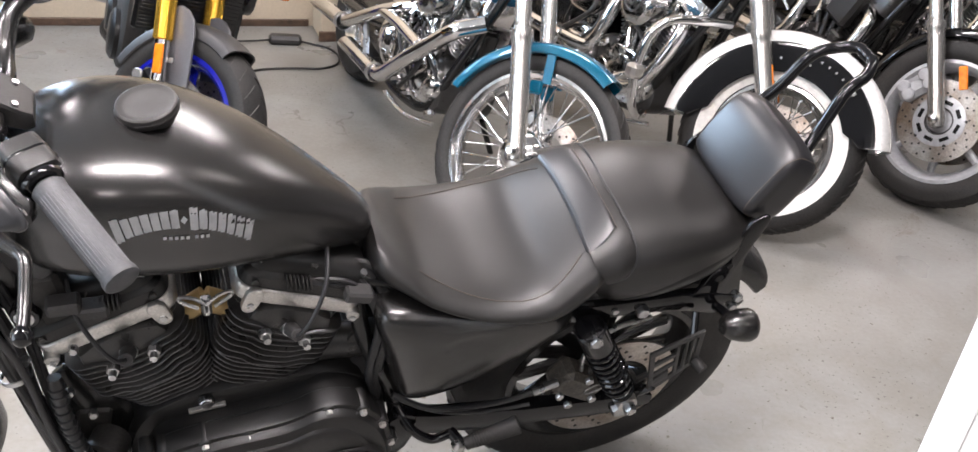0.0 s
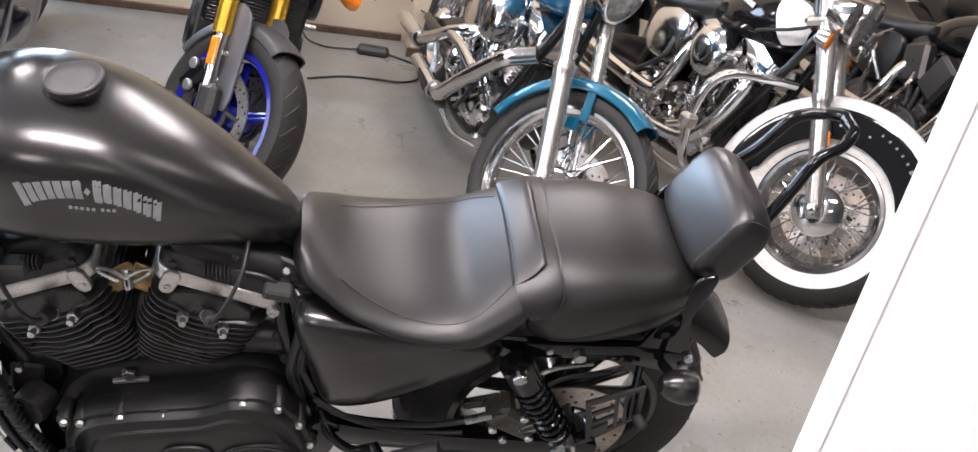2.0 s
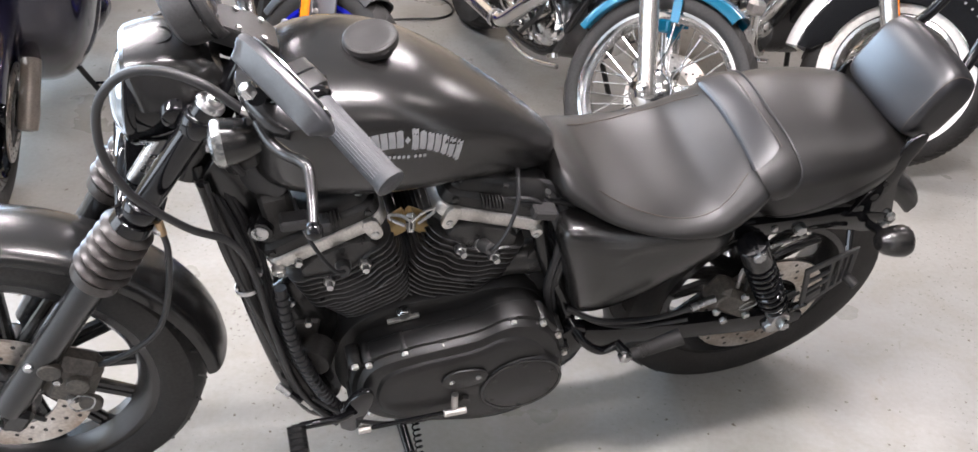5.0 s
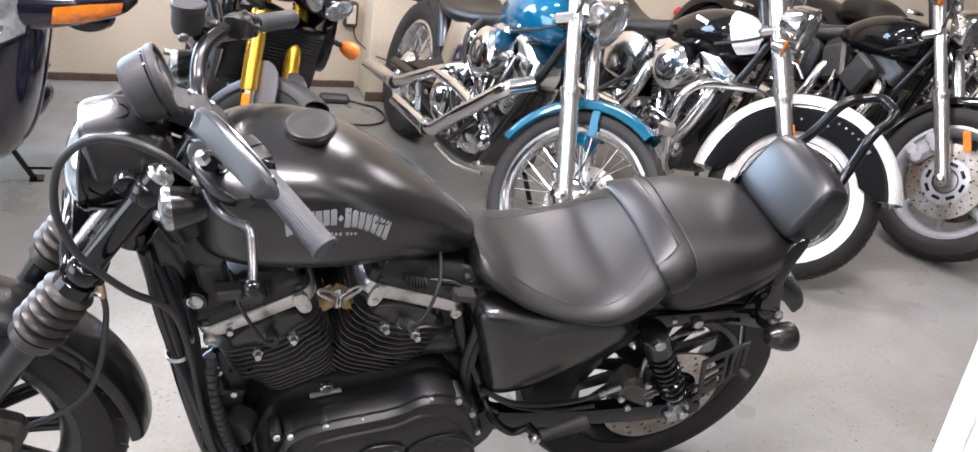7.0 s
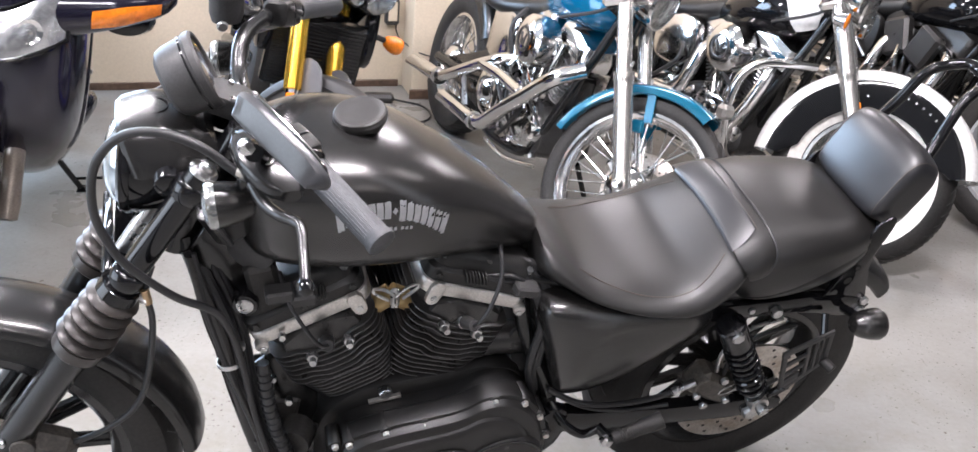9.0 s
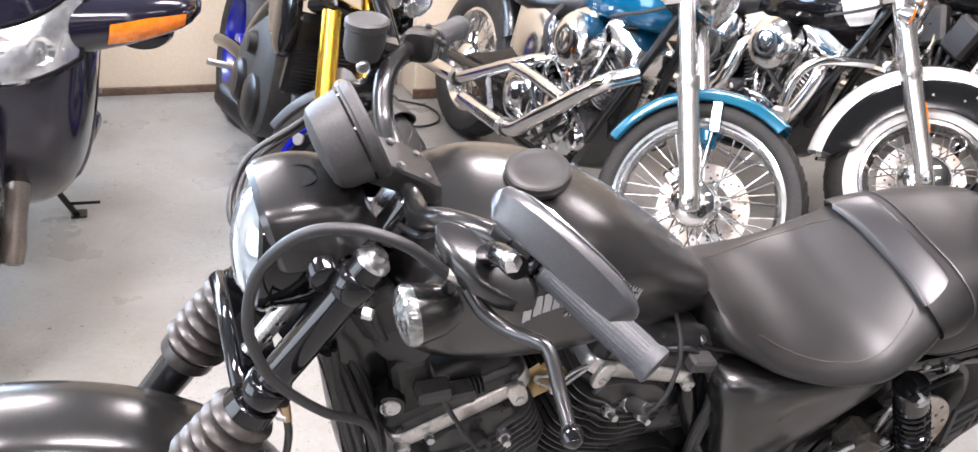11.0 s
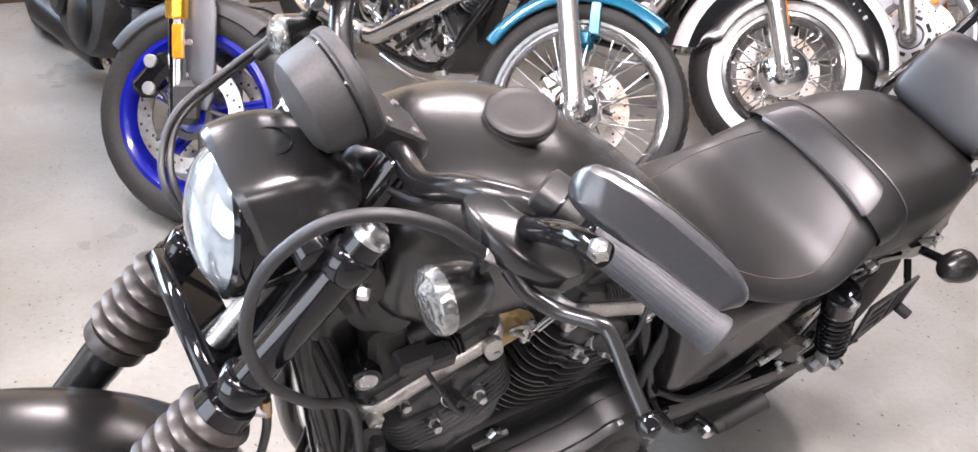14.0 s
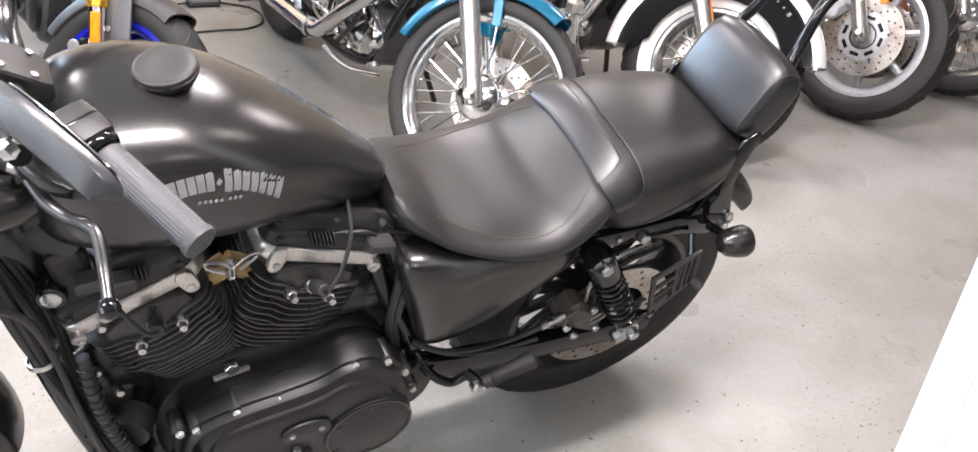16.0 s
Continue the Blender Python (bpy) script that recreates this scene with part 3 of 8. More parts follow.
# tank emblem, drawn as plain slanting strokes in an arc
g = Geo()
EL, ER = -0.882, -0.705
nbar = 30
for k in range(nbar):
    u = (k + 0.5) / nbar
    if k in (14, 15):
        continue
    x = EL + (ER - EL) * u + (-0.0007 if k % 2 else 0.0007)
    arch = 4 * u * (1 - u)
    base = 0.968 - 0.050 * u + 0.033 * arch
    hgt = (0.050 if k in (0, 1, 16, 17) else 0.043) - 0.012 * arch
    wd = 0.0058 if k % 2 else 0.0044
    v = []
    for dz in (-0.5, 0.0, 0.5):
        for dx in (-1, 1):
            z = base + dz * hgt
            xx = x + dx * wd * 0.55 + dz * 0.004 * (u - 0.5) * 3
            v.append((xx, -tank_side(xx, z) - 0.0012, z))
    g.add(v, [(0, 1, 3, 2), (2, 3, 5, 4)])
    if k % 2 == 0:
        zz = base + (0.45, -0.02, -0.42)[k // 2 % 3] * hgt
        v = []
        for dz in (-0.0022, 0.0022):
            for dx in (0, 0.0055):
                v.append((x + dx, -tank_side(x + dx, zz + dz) - 0.0013, zz + dz))
        g.add(v, [(0, 1, 3, 2)])
z = 0.981
x = (EL + ER) / 2
v = [(x + a, -tank_side(x + a, z + b) - 0.0014, z + b) for a, b in ((-0.0045, -0.004), (0, -0.011), (0.0045, -0.004), (0, 0.003))]
g.add(v, [(0, 1, 2, 3)])
for k in range(8):
    x, z = -0.822 + k * 0.0072 + (0.004 if k > 4 else 0), 0.941 - k * 0.0016
    v = [(x + a, -tank_side(x + a, z + b) - 0.0012, z + b) for a, b in ((0, 0), (0.0045, 0), (0.0045, 0.007), (0, 0.007))]
    g.add(v, [(0, 1, 2, 3)])
part("emblem", g, SILVERP, tank, "silver printed emblem strokes in an arc", stuff=True)

# seat: solo front, band, pillion
SEAT = [  # x, half width, bottom, top, widest height
    (-0.522, 0.048, 0.74, 0.79, 0.765), (-0.510, 0.090, 0.73, 0.807, 0.768), (-0.47, 0.122, 0.718, 0.784, 0.75), (-0.43, 0.142, 0.706, 0.757, 0.728), (-0.36, 0.162, 0.683, 0.733, 0.706), (-0.30, 0.172, 0.661, 0.728, 0.697),
    (-0.24, 0.176, 0.641, 0.739, 0.699), (-0.20, 0.172, 0.643, 0.767, 0.713), (-0.165, 0.163, 0.66, 0.791, 0.734), (-0.14, 0.152, 0.688, 0.805, 0.755), (-0.124, 0.128, 0.71, 0.795, 0.758)]


def seat_ring(x, table, n=48, dish=0.0, et=2.7, eb=2.4):
    hw, lo, hi, zc = blend(table, x)
    out = ring(x, hw, lo, hi, zc, et, eb, n)
    for p in out:
        if p.z > zc:
            t = abs(p.y) / hw
            p.z -= dish * max(0.0, 1 - (t / 0.85) ** 2) * (p.z - zc) / (hi - zc)
    return out


def seat_side(x, z, table, et=2.7, eb=2.4):
    hw, lo, hi, zc = blend(table, x)
    e = et if z > zc else eb
    t = min(abs(z - zc) / (hi - zc if z > zc else zc - lo), 1)
    return hw * max(1 - t ** e, 0) ** (1 / e)


xs = [-0.522, -0.518] + steps_between(-0.51, -0.135, 36) + [-0.128, -0.124]
seat = part("seat", Geo().add(*loft([seat_ring(x, SEAT, n=72, et=2.0, eb=2.2, dish=0.010 * max(0, 1 - ((x + 0.30) / 0.17) ** 2)) for x in xs])), VINYL, hero, "black vinyl scooped rider seat with stitched seams", 60)
def seat_top(x, f):
    """A place on the rider seat at f of its half width."""
    hw, lo, hi, zc = blend(SEAT, x)
    up = (1 - f ** 2.0) ** (1 / 2.0)
    return f * hw, zc + (hi - zc) * up - 0.010 * max(0, 1 - ((x + 0.30) / 0.17) ** 2) * max(0, 1 - (f / 0.85) ** 2) * up


for s in (-1, 1):
    pts = []
    for x, f in ((-0.172, 0.66), (-0.20, 0.745), (-0.232, 0.80), (-0.27, 0.825), (-0.315, 0.81), (-0.36, 0.765), (-0.405, 0.70), (-0.445, 0.63)):
        y, z = seat_top(x, f)
        pts.append((x, s * (y + 0.0003), z + 0.0005))
    part("stitching", Geo().add(*tube(pts, 0.0010, 5, 5)), THREAD, seat, "thin brown stitched seam")
PILL = [
    (-0.138, 0.118, 0.66, 0.80, 0.755), (-0.126, 0.138, 0.645, 0.814, 0.757), (-0.09, 0.152, 0.633, 0.817, 0.755), (-0.04, 0.156, 0.632, 0.820, 0.757), (0.01, 0.154, 0.637, 0.819, 0.759), (0.07, 0.145, 0.648, 0.811, 0.762),
    (0.115, 0.132, 0.664, 0.806, 0.763), (0.15, 0.113, 0.69, 0.794, 0.763), (0.172, 0.085, 0.72, 0.785, 0.765), (0.182, 0.05, 0.745, 0.779, 0.766)]
pillion = part("pillion_seat", Geo().add(*loft([seat_ring(x, PILL, n=64, et=2.5, eb=3.4) for x in [-0.138, -0.132] + steps_between(-0.126, 0.16, 24) + [0.172, 0.178, 0.182]])), VINYL, hero, "black vinyl passenger seat", 60)
BASE = [(-0.20, 0.10, 0.63, 0.70), (-0.15, 0.12, 0.63, 0.72), (-0.05, 0.12, 0.625, 0.74)]
part("seat_base", Geo().add(*loft([ring(x, *blend(BASE, x), et=4.0, eb=3.0, n=40) for x in steps_between(-0.20, -0.05, 8)])), VINYL2, hero, "smooth black vinyl base under the seat", 60)
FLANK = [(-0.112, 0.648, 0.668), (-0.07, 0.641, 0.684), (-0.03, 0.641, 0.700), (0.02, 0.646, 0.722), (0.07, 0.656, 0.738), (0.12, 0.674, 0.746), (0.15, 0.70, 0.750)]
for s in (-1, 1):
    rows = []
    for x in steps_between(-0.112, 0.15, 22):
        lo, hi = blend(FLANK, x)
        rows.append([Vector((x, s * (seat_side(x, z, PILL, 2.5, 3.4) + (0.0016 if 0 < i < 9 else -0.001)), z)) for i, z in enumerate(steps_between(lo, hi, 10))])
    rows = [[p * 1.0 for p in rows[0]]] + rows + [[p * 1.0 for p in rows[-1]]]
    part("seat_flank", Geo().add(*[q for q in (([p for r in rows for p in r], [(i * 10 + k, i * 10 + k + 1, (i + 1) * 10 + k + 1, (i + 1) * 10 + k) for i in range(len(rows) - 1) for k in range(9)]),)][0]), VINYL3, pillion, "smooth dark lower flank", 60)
# the band between the seats: its front edge follows the rider seat, its back edge is piped, and both meet low on the flank
def band_point(x, deg, hw, hi):
    q = abs(radians(deg))
    c, d = math.cos(q), math.sin(q)
    return (x, hw * abs(d) ** 0.8, 0.757 + (hi - 0.757 if c >= 0 else 0.052) * math.copysign(abs(c) ** 0.8, c))


BAND = [(0, -0.166, -0.097), (18, -0.166, -0.094), (36, -0.167, -0.091), (54, -0.166, -0.089), (70, -0.160, -0.090), (86, -0.149, -0.097), (102, -0.136, -0.106), (118, -0.123, -0.116)]
FRONT_EDGE = [band_point(x, q, 0.158, 0.801) for q, x, _b in BAND]
BACK_EDGE = [band_point(x, q, 0.155, 0.822) for q, _f, x in BAND]


def whole_edge(half):
    return spline([(x, -y, z) for x, y, z in half[:0:-1]] + half, 4)


e0, e1 = whole_edge(FRONT_EDGE), whole_edge(BACK_EDGE)
n = len(e0)


def band_rows(us, lift, s0=0, s1=n):
    out = []
    for u, h in zip(us, lift):
        row = []
        for k in range(s0, s1):
            p = Vector(e0[k]).lerp(Vector(e1[k]), u)
            o = Vector((-0.25 * (1 - u), p.y * 0.9, 0.5 * max(p.z - 0.745, 0) + 0.02)).normalized()
            row.append(p + o * h)
        out.append(row)
    return out


def sheet(rows, closed=False):
    m = len(rows[0])
    v, f = [p for r in rows for p in r], []
    for i in range(len(rows) - 1):
        for k in range(m - 1):
            f.append((i * m + k, i * m + k + 1, (i + 1) * m + k + 1, (i + 1) * m + k))
    return v, f


rows = band_rows((0.0, 0.0, 0.05, 0.3, 0.6, 0.9, 1.0, 1.0), (-0.03, -0.002, 0.0045, 0.006, 0.005, 0.003, 0.0, -0.03))
strap = part("seat_band", Geo().add(*sheet(rows)), VINYL, hero, "black vinyl band between the seats", 60)
part("piping", Geo().add(*tube([p + Vector((0.001, 0, 0.001)) for p in rows[6]], 0.0022, 6, 1)), VINYL2, strap)


def bolster_row(u, reach, lift):
    """One line across the band at u of its width, running reach of the way down both flanks."""
    row = []
    for j in range(41):
        k = ((-1 + 2 * j / 40) * reach * 0.5 + 0.5) * (n - 1)
        k0 = min(int(k), n - 2)
        p = Vector(e0[k0]).lerp(Vector(e0[k0 + 1]), k - k0).lerp(Vector(e1[k0]).lerp(Vector(e1[k0 + 1]), k - k0), u)
        o = Vector((-0.012, p.y * 0.5, max(p.z - 0.745, 0) + 0.004)).normalized()
        row.append(p + o * lift)
    return row


# the smooth patch ends in a slanting cut on each flank
cushion = [bolster_row(u, r, h) for u, r, h in ((-0.06, 0.37, -0.004), (-0.03, 0.37, 0.001), (0.08, 0.36, 0.0045), (0.26, 0.33, 0.0095), (0.46, 0.295, 0.0135), (0.60, 0.26, 0.0155), (0.67, 0.25, 0.0148), (0.70, 0.242, 0.011), (0.71, 0.238, 0.002))]
bolster = part("bolster", Geo().add(*sheet(cushion)), VINYL2, strap, "smooth raised vinyl cushion with stitched edge", 60)
part("stitching", Geo().add(*tube(bolster_row(0.735, 0.255, 0.0058), 0.0009, 5, 1)), THREAD, bolster)

# backrest pad, its loop and side plates
PADM = Matrix.Translation((0.199, 0, 0.852)) @ Matrix.Rotation(radians(26), 4, "Y")


def pad_section(v, k):
    """The side outline of the cushion at v across it, k of its size: a flat front that rolls over the top."""
    out = []
    q = min(abs(v) / 0.1, 1.0)
    for i in range(56):
        a = 2 * math.pi * i / 56
        c, d = math.cos(a), math.sin(a)
        e = 2 / 3.1 if d > 0 else 2 / 4.2
        u = -0.002 + 0.043 * k * math.copysign(abs(c) ** e, c)
        if c < 0:
            u -= 0.006 * (1 - q ** 2) * k
        w = 0.080 * k * math.copysign(abs(d) ** e, d) * (1 - (0.17 if d > 0 else 0.10) * q ** 3.5)
        out.append(PADM @ Vector((u, v, w)))
    return out


sides = [(0.1055, 0.45), (0.105, 0.68), (0.1025, 0.84), (0.099, 0.92), (0.0955, 0.965), (0.0935, 0.982), (0.091, 0.993)]
rows = [pad_section(-v, k) for v, k in sides] + [pad_section(v, 1.0) for v in steps_between(-0.086, 0.086, 18)] + [pad_section(v, k) for v, k in sides[::-1]]
pad = part("backrest", Geo().add(*loft(rows)), VINYL2, hero, "padded smooth black vinyl passenger backrest", 60)
for j in (5, -6):
    part("piping", Geo().add(*tube(rows[j] + [rows[j][0]], 0.0008, 5, 1)), THREAD, pad)
# the loop leans back from the brackets and bends a little to the off side
loop = []
for s in (-1, 1):
    side = [(0.105, s * 0.106 + 0.004, 0.64), (0.135, s * 0.0966 + 0.016, 0.70), (0.201, s * 0.102 + 0.029, 0.79), (0.284, s * 0.071 + 0.043, 0.90), (0.329, s * 0.057 + 0.053, 0.98), (0.373, s * 0.0445 + 0.0555, 1.002), (0.397, s * 0.023 + 0.057, 1.014), (0.399, s * 0.0065 + 0.0575, 1.015)]
    loop = side if s < 0 else loop + side[::-1]
part("backrest_bar", Geo().add(*tube(loop, 0.0108, 14, 6)), GLOSS, hero, "gloss black bent backrest bar")
for s in (-1, 1):
    part("bar_bracket", Geo().add(*plate([(0.084, 0.622), (0.098, 0.655), (0.112, 0.71), (0.139, 0.797), (0.165, 0.818), (0.182, 0.812), (0.179, 0.78), (0.167, 0.735), (0.164, 0.70), (0.178, 0.65), (0.195, 0.60), (0.192, 0.565), (0.16, 0.562), (0.12, 0.60)], s * 0.113, s * 0.120, 0.002, 1)), GLOSS, hero)
    part("bracket_rib", Geo().add(*tube([(0.085, s * 0.121, 0.628), (0.1, s * 0.121, 0.66), (0.114, s * 0.121, 0.714), (0.138, s * 0.121, 0.79)], 0.0025, 6)), GLOSS, hero)
    for px, pz in ((0.187, 0.573), (0.19, 0.598)):
        part("bolt", Geo().add(*bolt((px, s * 0.120, pz), (0, s, 0), 0.010, 0.008)), STEEL, hero)
    for px, pz, r in ((0.128, 0.662, 0.0085), (0.139, 0.694, 0.006)):
        part("bracket_hole", Geo().add(*lathe([(r, 0), (r, 0.0012), (0.001, 0.0012)], (px, s * 0.1198, pz), (0, s, 0), 16)), RUBBER, hero)

# rear fender and struts
rows = []
for k in range(22):
    a = radians(150 - 178 * k / 21)
    wd = 0.095
    row = []
    for i in range(15):
        b = math.pi * i / 14
        rr = 0.342 + 0.048 * math.sin(b) ** 0.6
        row.append(Vector((math.cos(a) * rr, wd * math.cos(b), 0.345 + math.sin(a) * rr)))
    for i in range(14, -1, -1):
        b = math.pi * i / 14
        rr = 0.338 + 0.044 * math.sin(b) ** 0.6
        row.append(Vector((math.cos(a) * rr, (wd - 0.004) * math.cos(b), 0.345 + math.sin(a) * rr)))
    rows.append(row)
rear_fender = part("rear_fender", Geo().add(*loft([r for r in rows if r[7].z > 0.565])), SATIN, hero, "satin black rear mudguard")
for s in (-1, 1):
    part("fender_strut", Geo().add(*plate([(-0.26, 0.662), (-0.17, 0.64), (-0.02, 0.632), (0.10, 0.63), (0.20, 0.60), (0.215, 0.575), (0.17, 0.552), (0.06, 0.588), (-0.05, 0.598), (-0.18, 0.60), (-0.255, 0.63)], s * 0.104, s * 0.122, 0.003, 1)), GLOSS, hero)
    part("bolt", Geo().add(*bolt((-0.019, s * 0.121, 0.609), (0, s, 0), 0.013, 0.014)), STEEL, hero)
    part("bolt", Geo().add(*bolt((-0.075, s * 0.121, 0.618), (0, s, 0), 0.007, 0.006)), STEEL, hero)
    sig = part("turn_signal", Geo().add(*lathe([(0.004, -0.036), (0.016, -0.032), (0.026, -0.018), (0.031, 0.004), (0.032, 0.02), (0.0305, 0.024), (0.02, 0.031), (0.003, 0.033)], (0.15, s * 0.19, 0.606), (0.95, s * 0.1, -0.05), 28)), SATIN, hero, "black bullet turn signal with a smoked lens")
    part("lens", Geo().add(*lathe([(0.029, 0.0235), (0.0285, 0.029), (0.019, 0.036), (0.002, 0.0385)], (0.15, s * 0.19, 0.606), (0.95, s * 0.1, -0.05), 28)), SMOKE, sig)
    part("stalk", Geo().add(*rod((0.14, s * 0.125, 0.59), (0.149, s * 0.17, 0.603), 0.009, 12)), GLOSS, sig)

# shocks
for s in (-1, 1):
    a, b = Vector((-0.138, s * 0.158, 0.62)), Vector((-0.002, s * 0.156, 0.368))
    d = (b - a).normalized()
    shock = part("shock_absorber", Geo().add(*rod(a - d * 0.012, a + d * 0.058, 0.0300, 24, 0.0285)), GLOSS, hero, "black shock absorber with a coil spring")
    part("eye", Geo().add(*lathe([(0.012, -0.017), (0.024, -0.017), (0.026, 0), (0.024, 0.017), (0.012, 0.017)], a, (0, 1, 0), 24, True)), GLOSS, shock)
    part("damper_rod", Geo().add(*rod(a + d * 0.05, b - d * 0.02, 0.017, 16)), FRAMEB, shock)
    side = d.orthogonal().normalized()
    oth = d.cross(side)
    coil = []
    for k in range(9 * 14 + 1):
        q = 2 * math.pi * k / 14
        coil.append(a + d * (0.05 + 0.185 * k / (9 * 14)) + (side * math.cos(q) + oth * math.sin(q)) * 0.0265)
    part("spring", Geo().add(*tube(coil, 0.0052, 8, 1)), GLOSS, shock)
    part("lower_eye", Geo().add(*lathe([(0.004, -0.016), (0.02, -0.015), (0.022, 0), (0.02, 0.015), (0.004, 0.016)], b, (0, 1, 0), 24)), ALU, shock)
    part("spring_seat", Geo().add(*rod(b - d * 0.062, b - d * 0.02, 0.026, 20, 0.017)), STEEL, shock)
    for q in (a, b):
        part("bolt", Geo().add(*bolt(q + Vector((0, s * 0.016, 0)), (0, s, 0), 0.0135, 0.016)), STEEL, shock)

# rear wheel, brake, swingarm
cast_wheel(hero, (0, 0, 0.323), 0.323, 0.15, 0.212, I4, 13, SATIN)
brake_disc(hero, Matrix.Translation((0, -0.092, 0.323)), 0.146)
CAL = Matrix.Translation((-0.1, -0.108, 0.40))
cal = part("rear_caliper", Geo(CAL).add(*block((0, 0, 0), (0.11, 0.06, 0.065), (0, 35, 0), 0.012)).add(*rod((-0.03, -0.03, 0.02), (-0.03, 0.0, 0.02), 0.021, 16)), DUSTY, hero, "dusty black rear brake caliper")
for px, pz in ((-0.045, 0.0), (0.03, -0.03), (0.01, 0.035), (-0.02, -0.035)):
    part("bolt", Geo(CAL).add(*bolt((px, -0.03, pz), (0, -1, 0), 0.009, 0.008)), STEEL, cal)
part("caliper_logo", Geo(CAL).add(*tube([(0.02, -0.0315, -0.012), (0.045, -0.0315, -0.002), (0.05, -0.0315, 0.012), (0.025, -0.0315, 0.01), (0.008, -0.0315, -0.006), (0.02, -0.0315, -0.012)], 0.0015, 5, 4)), STEEL, cal)
for s in (-1, 1):
    part("swingarm", Geo().add(*loft([[Vector((x, s * (y + a), z + b)) for a, b in ((-0.014, -h), (0.014, -h), (0.016, -h * 0.7), (0.016, h * 0.7), (0.014, h), (-0.014, h), (-0.016, h * 0.7), (-0.016, -h * 0.7))]
         for x, y, z, h in ((-0.47, 0.10, 0.365, 0.03), (-0.38, 0.115, 0.36, 0.028), (-0.2, 0.124, 0.345, 0.024), (-0.05, 0.126, 0.33, 0.026), (0.05, 0.126, 0.323, 0.024), (0.075, 0.126, 0.323, 0.014))])), GLOSS, hero)
    part("axle_nut", Geo().add(*bolt((0.0, s * 0.141, 0.323), (0, s, 0), 0.019, 0.016)), STEEL, hero)
# slotted plate bracket behind the shock
def slotted(u, v):
    """Across the leaning four-sided plate: u along, v up."""
    a = Vector((0.036, 0.388)).lerp(Vector((0.122, 0.476)), u)
    b = Vector((0.006, 0.522)).lerp(Vector((0.108, 0.57)), u)
    p = a.lerp(b, v)
    return p.x, p.y


g = Geo()
for u0, v0, u1, v1 in ((0, 0, 1, 0.12), (0, 0.88, 1, 1), (0, 0.1, 0.1, 0.9), (0.9, 0.1, 1, 0.9), (0.1, 0.36, 0.5, 0.44), (0.1, 0.6, 0.5, 0.68), (0.5, 0.1, 0.57, 0.9), (0.67, 0.1, 0.72, 0.9), (0.79, 0.1, 0.83, 0.9), (0.1, 0.1, 0.4, 0.28)):
    g.add(*plate([slotted(u0, v0), slotted(u1, v0), slotted(u1, v1), slotted(u0, v1)], -0.16, -0.166, 0.001, 0))
brk = part("plate_bracket", g, PLASTIC, hero, "slotted dark grey side bracket", stuff=True)
part("bracket_arm", Geo().add(*rod((0.01, -0.145, 0.36), (0.045, -0.164, 0.41), 0.008, 10)), GLOSS, brk)
part("bracket_arm", Geo().add(*rod((0.10, -0.13, 0.585), (0.09, -0.162, 0.55), 0.007, 10)), GLOSS, brk)
part("bracket_stub", Geo().add(*rod((0.112, -0.165, 0.48), (0.122, -0.19, 0.475), 0.011, 12)), RUBBER, brk)
part("belt_guard", Geo().add(*plate([(-0.42, 0.30), (-0.2, 0.275), (-0.05, 0.262), (0.08, 0.278), (0.09, 0.30), (-0.05, 0.292), (-0.2, 0.30), (-0.4, 0.325)], 0.12, 0.135, 0.003, 1)), GLOSS, hero)
part("axle", Geo().add(*rod((0, -0.145, 0.323), (0, 0.145, 0.323), 0.012, 12)), STEEL, hero)

# side cover and battery tray behind it
rows = []
for y, k in ((-0.085, 1.0), (-0.106, 1.0), (-0.122, 0.985), (-0.133, 0.955), (-0.142, 0.89), (-0.149, 0.78), (-0.154, 0.62), (-0.157, 0.4), (-0.158, 0.12)):
    P = chaikin([(-0.525, 0.70), (-0.50, 0.725), (-0.40, 0.705), (-0.30, 0.68), (-0.165, 0.655), (-0.145, 0.605), (-0.21, 0.555), (-0.31, 0.495), (-0.395, 0.463), (-0.46, 0.462), (-0.478, 0.505), (-0.50, 0.60)], 2)
    c = Vector((-0.41, 0.645))
    rows.append([Vector((c.x + (p.x - c.x) * k, y + 0.012 * max(0, (p.x + 0.35) * 2.0), c.y + (p.y - c.y) * k)) for p in P])
side_cover = part("side_cover", Geo().add(*loft(rows)), SATIN, hero, "satin black triangular side cover", 50)
part("side_cover", Geo().add(*loft([[Vector((p.x, -p.y, p.z)) for p in r] for r in rows])), SATIN, hero, "satin black oil tank cover", 50)
part("battery_box", Geo().add(*block((-0.35, 0, 0.57), (0.24, 0.15, 0.2), bev=0.015)), WRINKLE, hero)

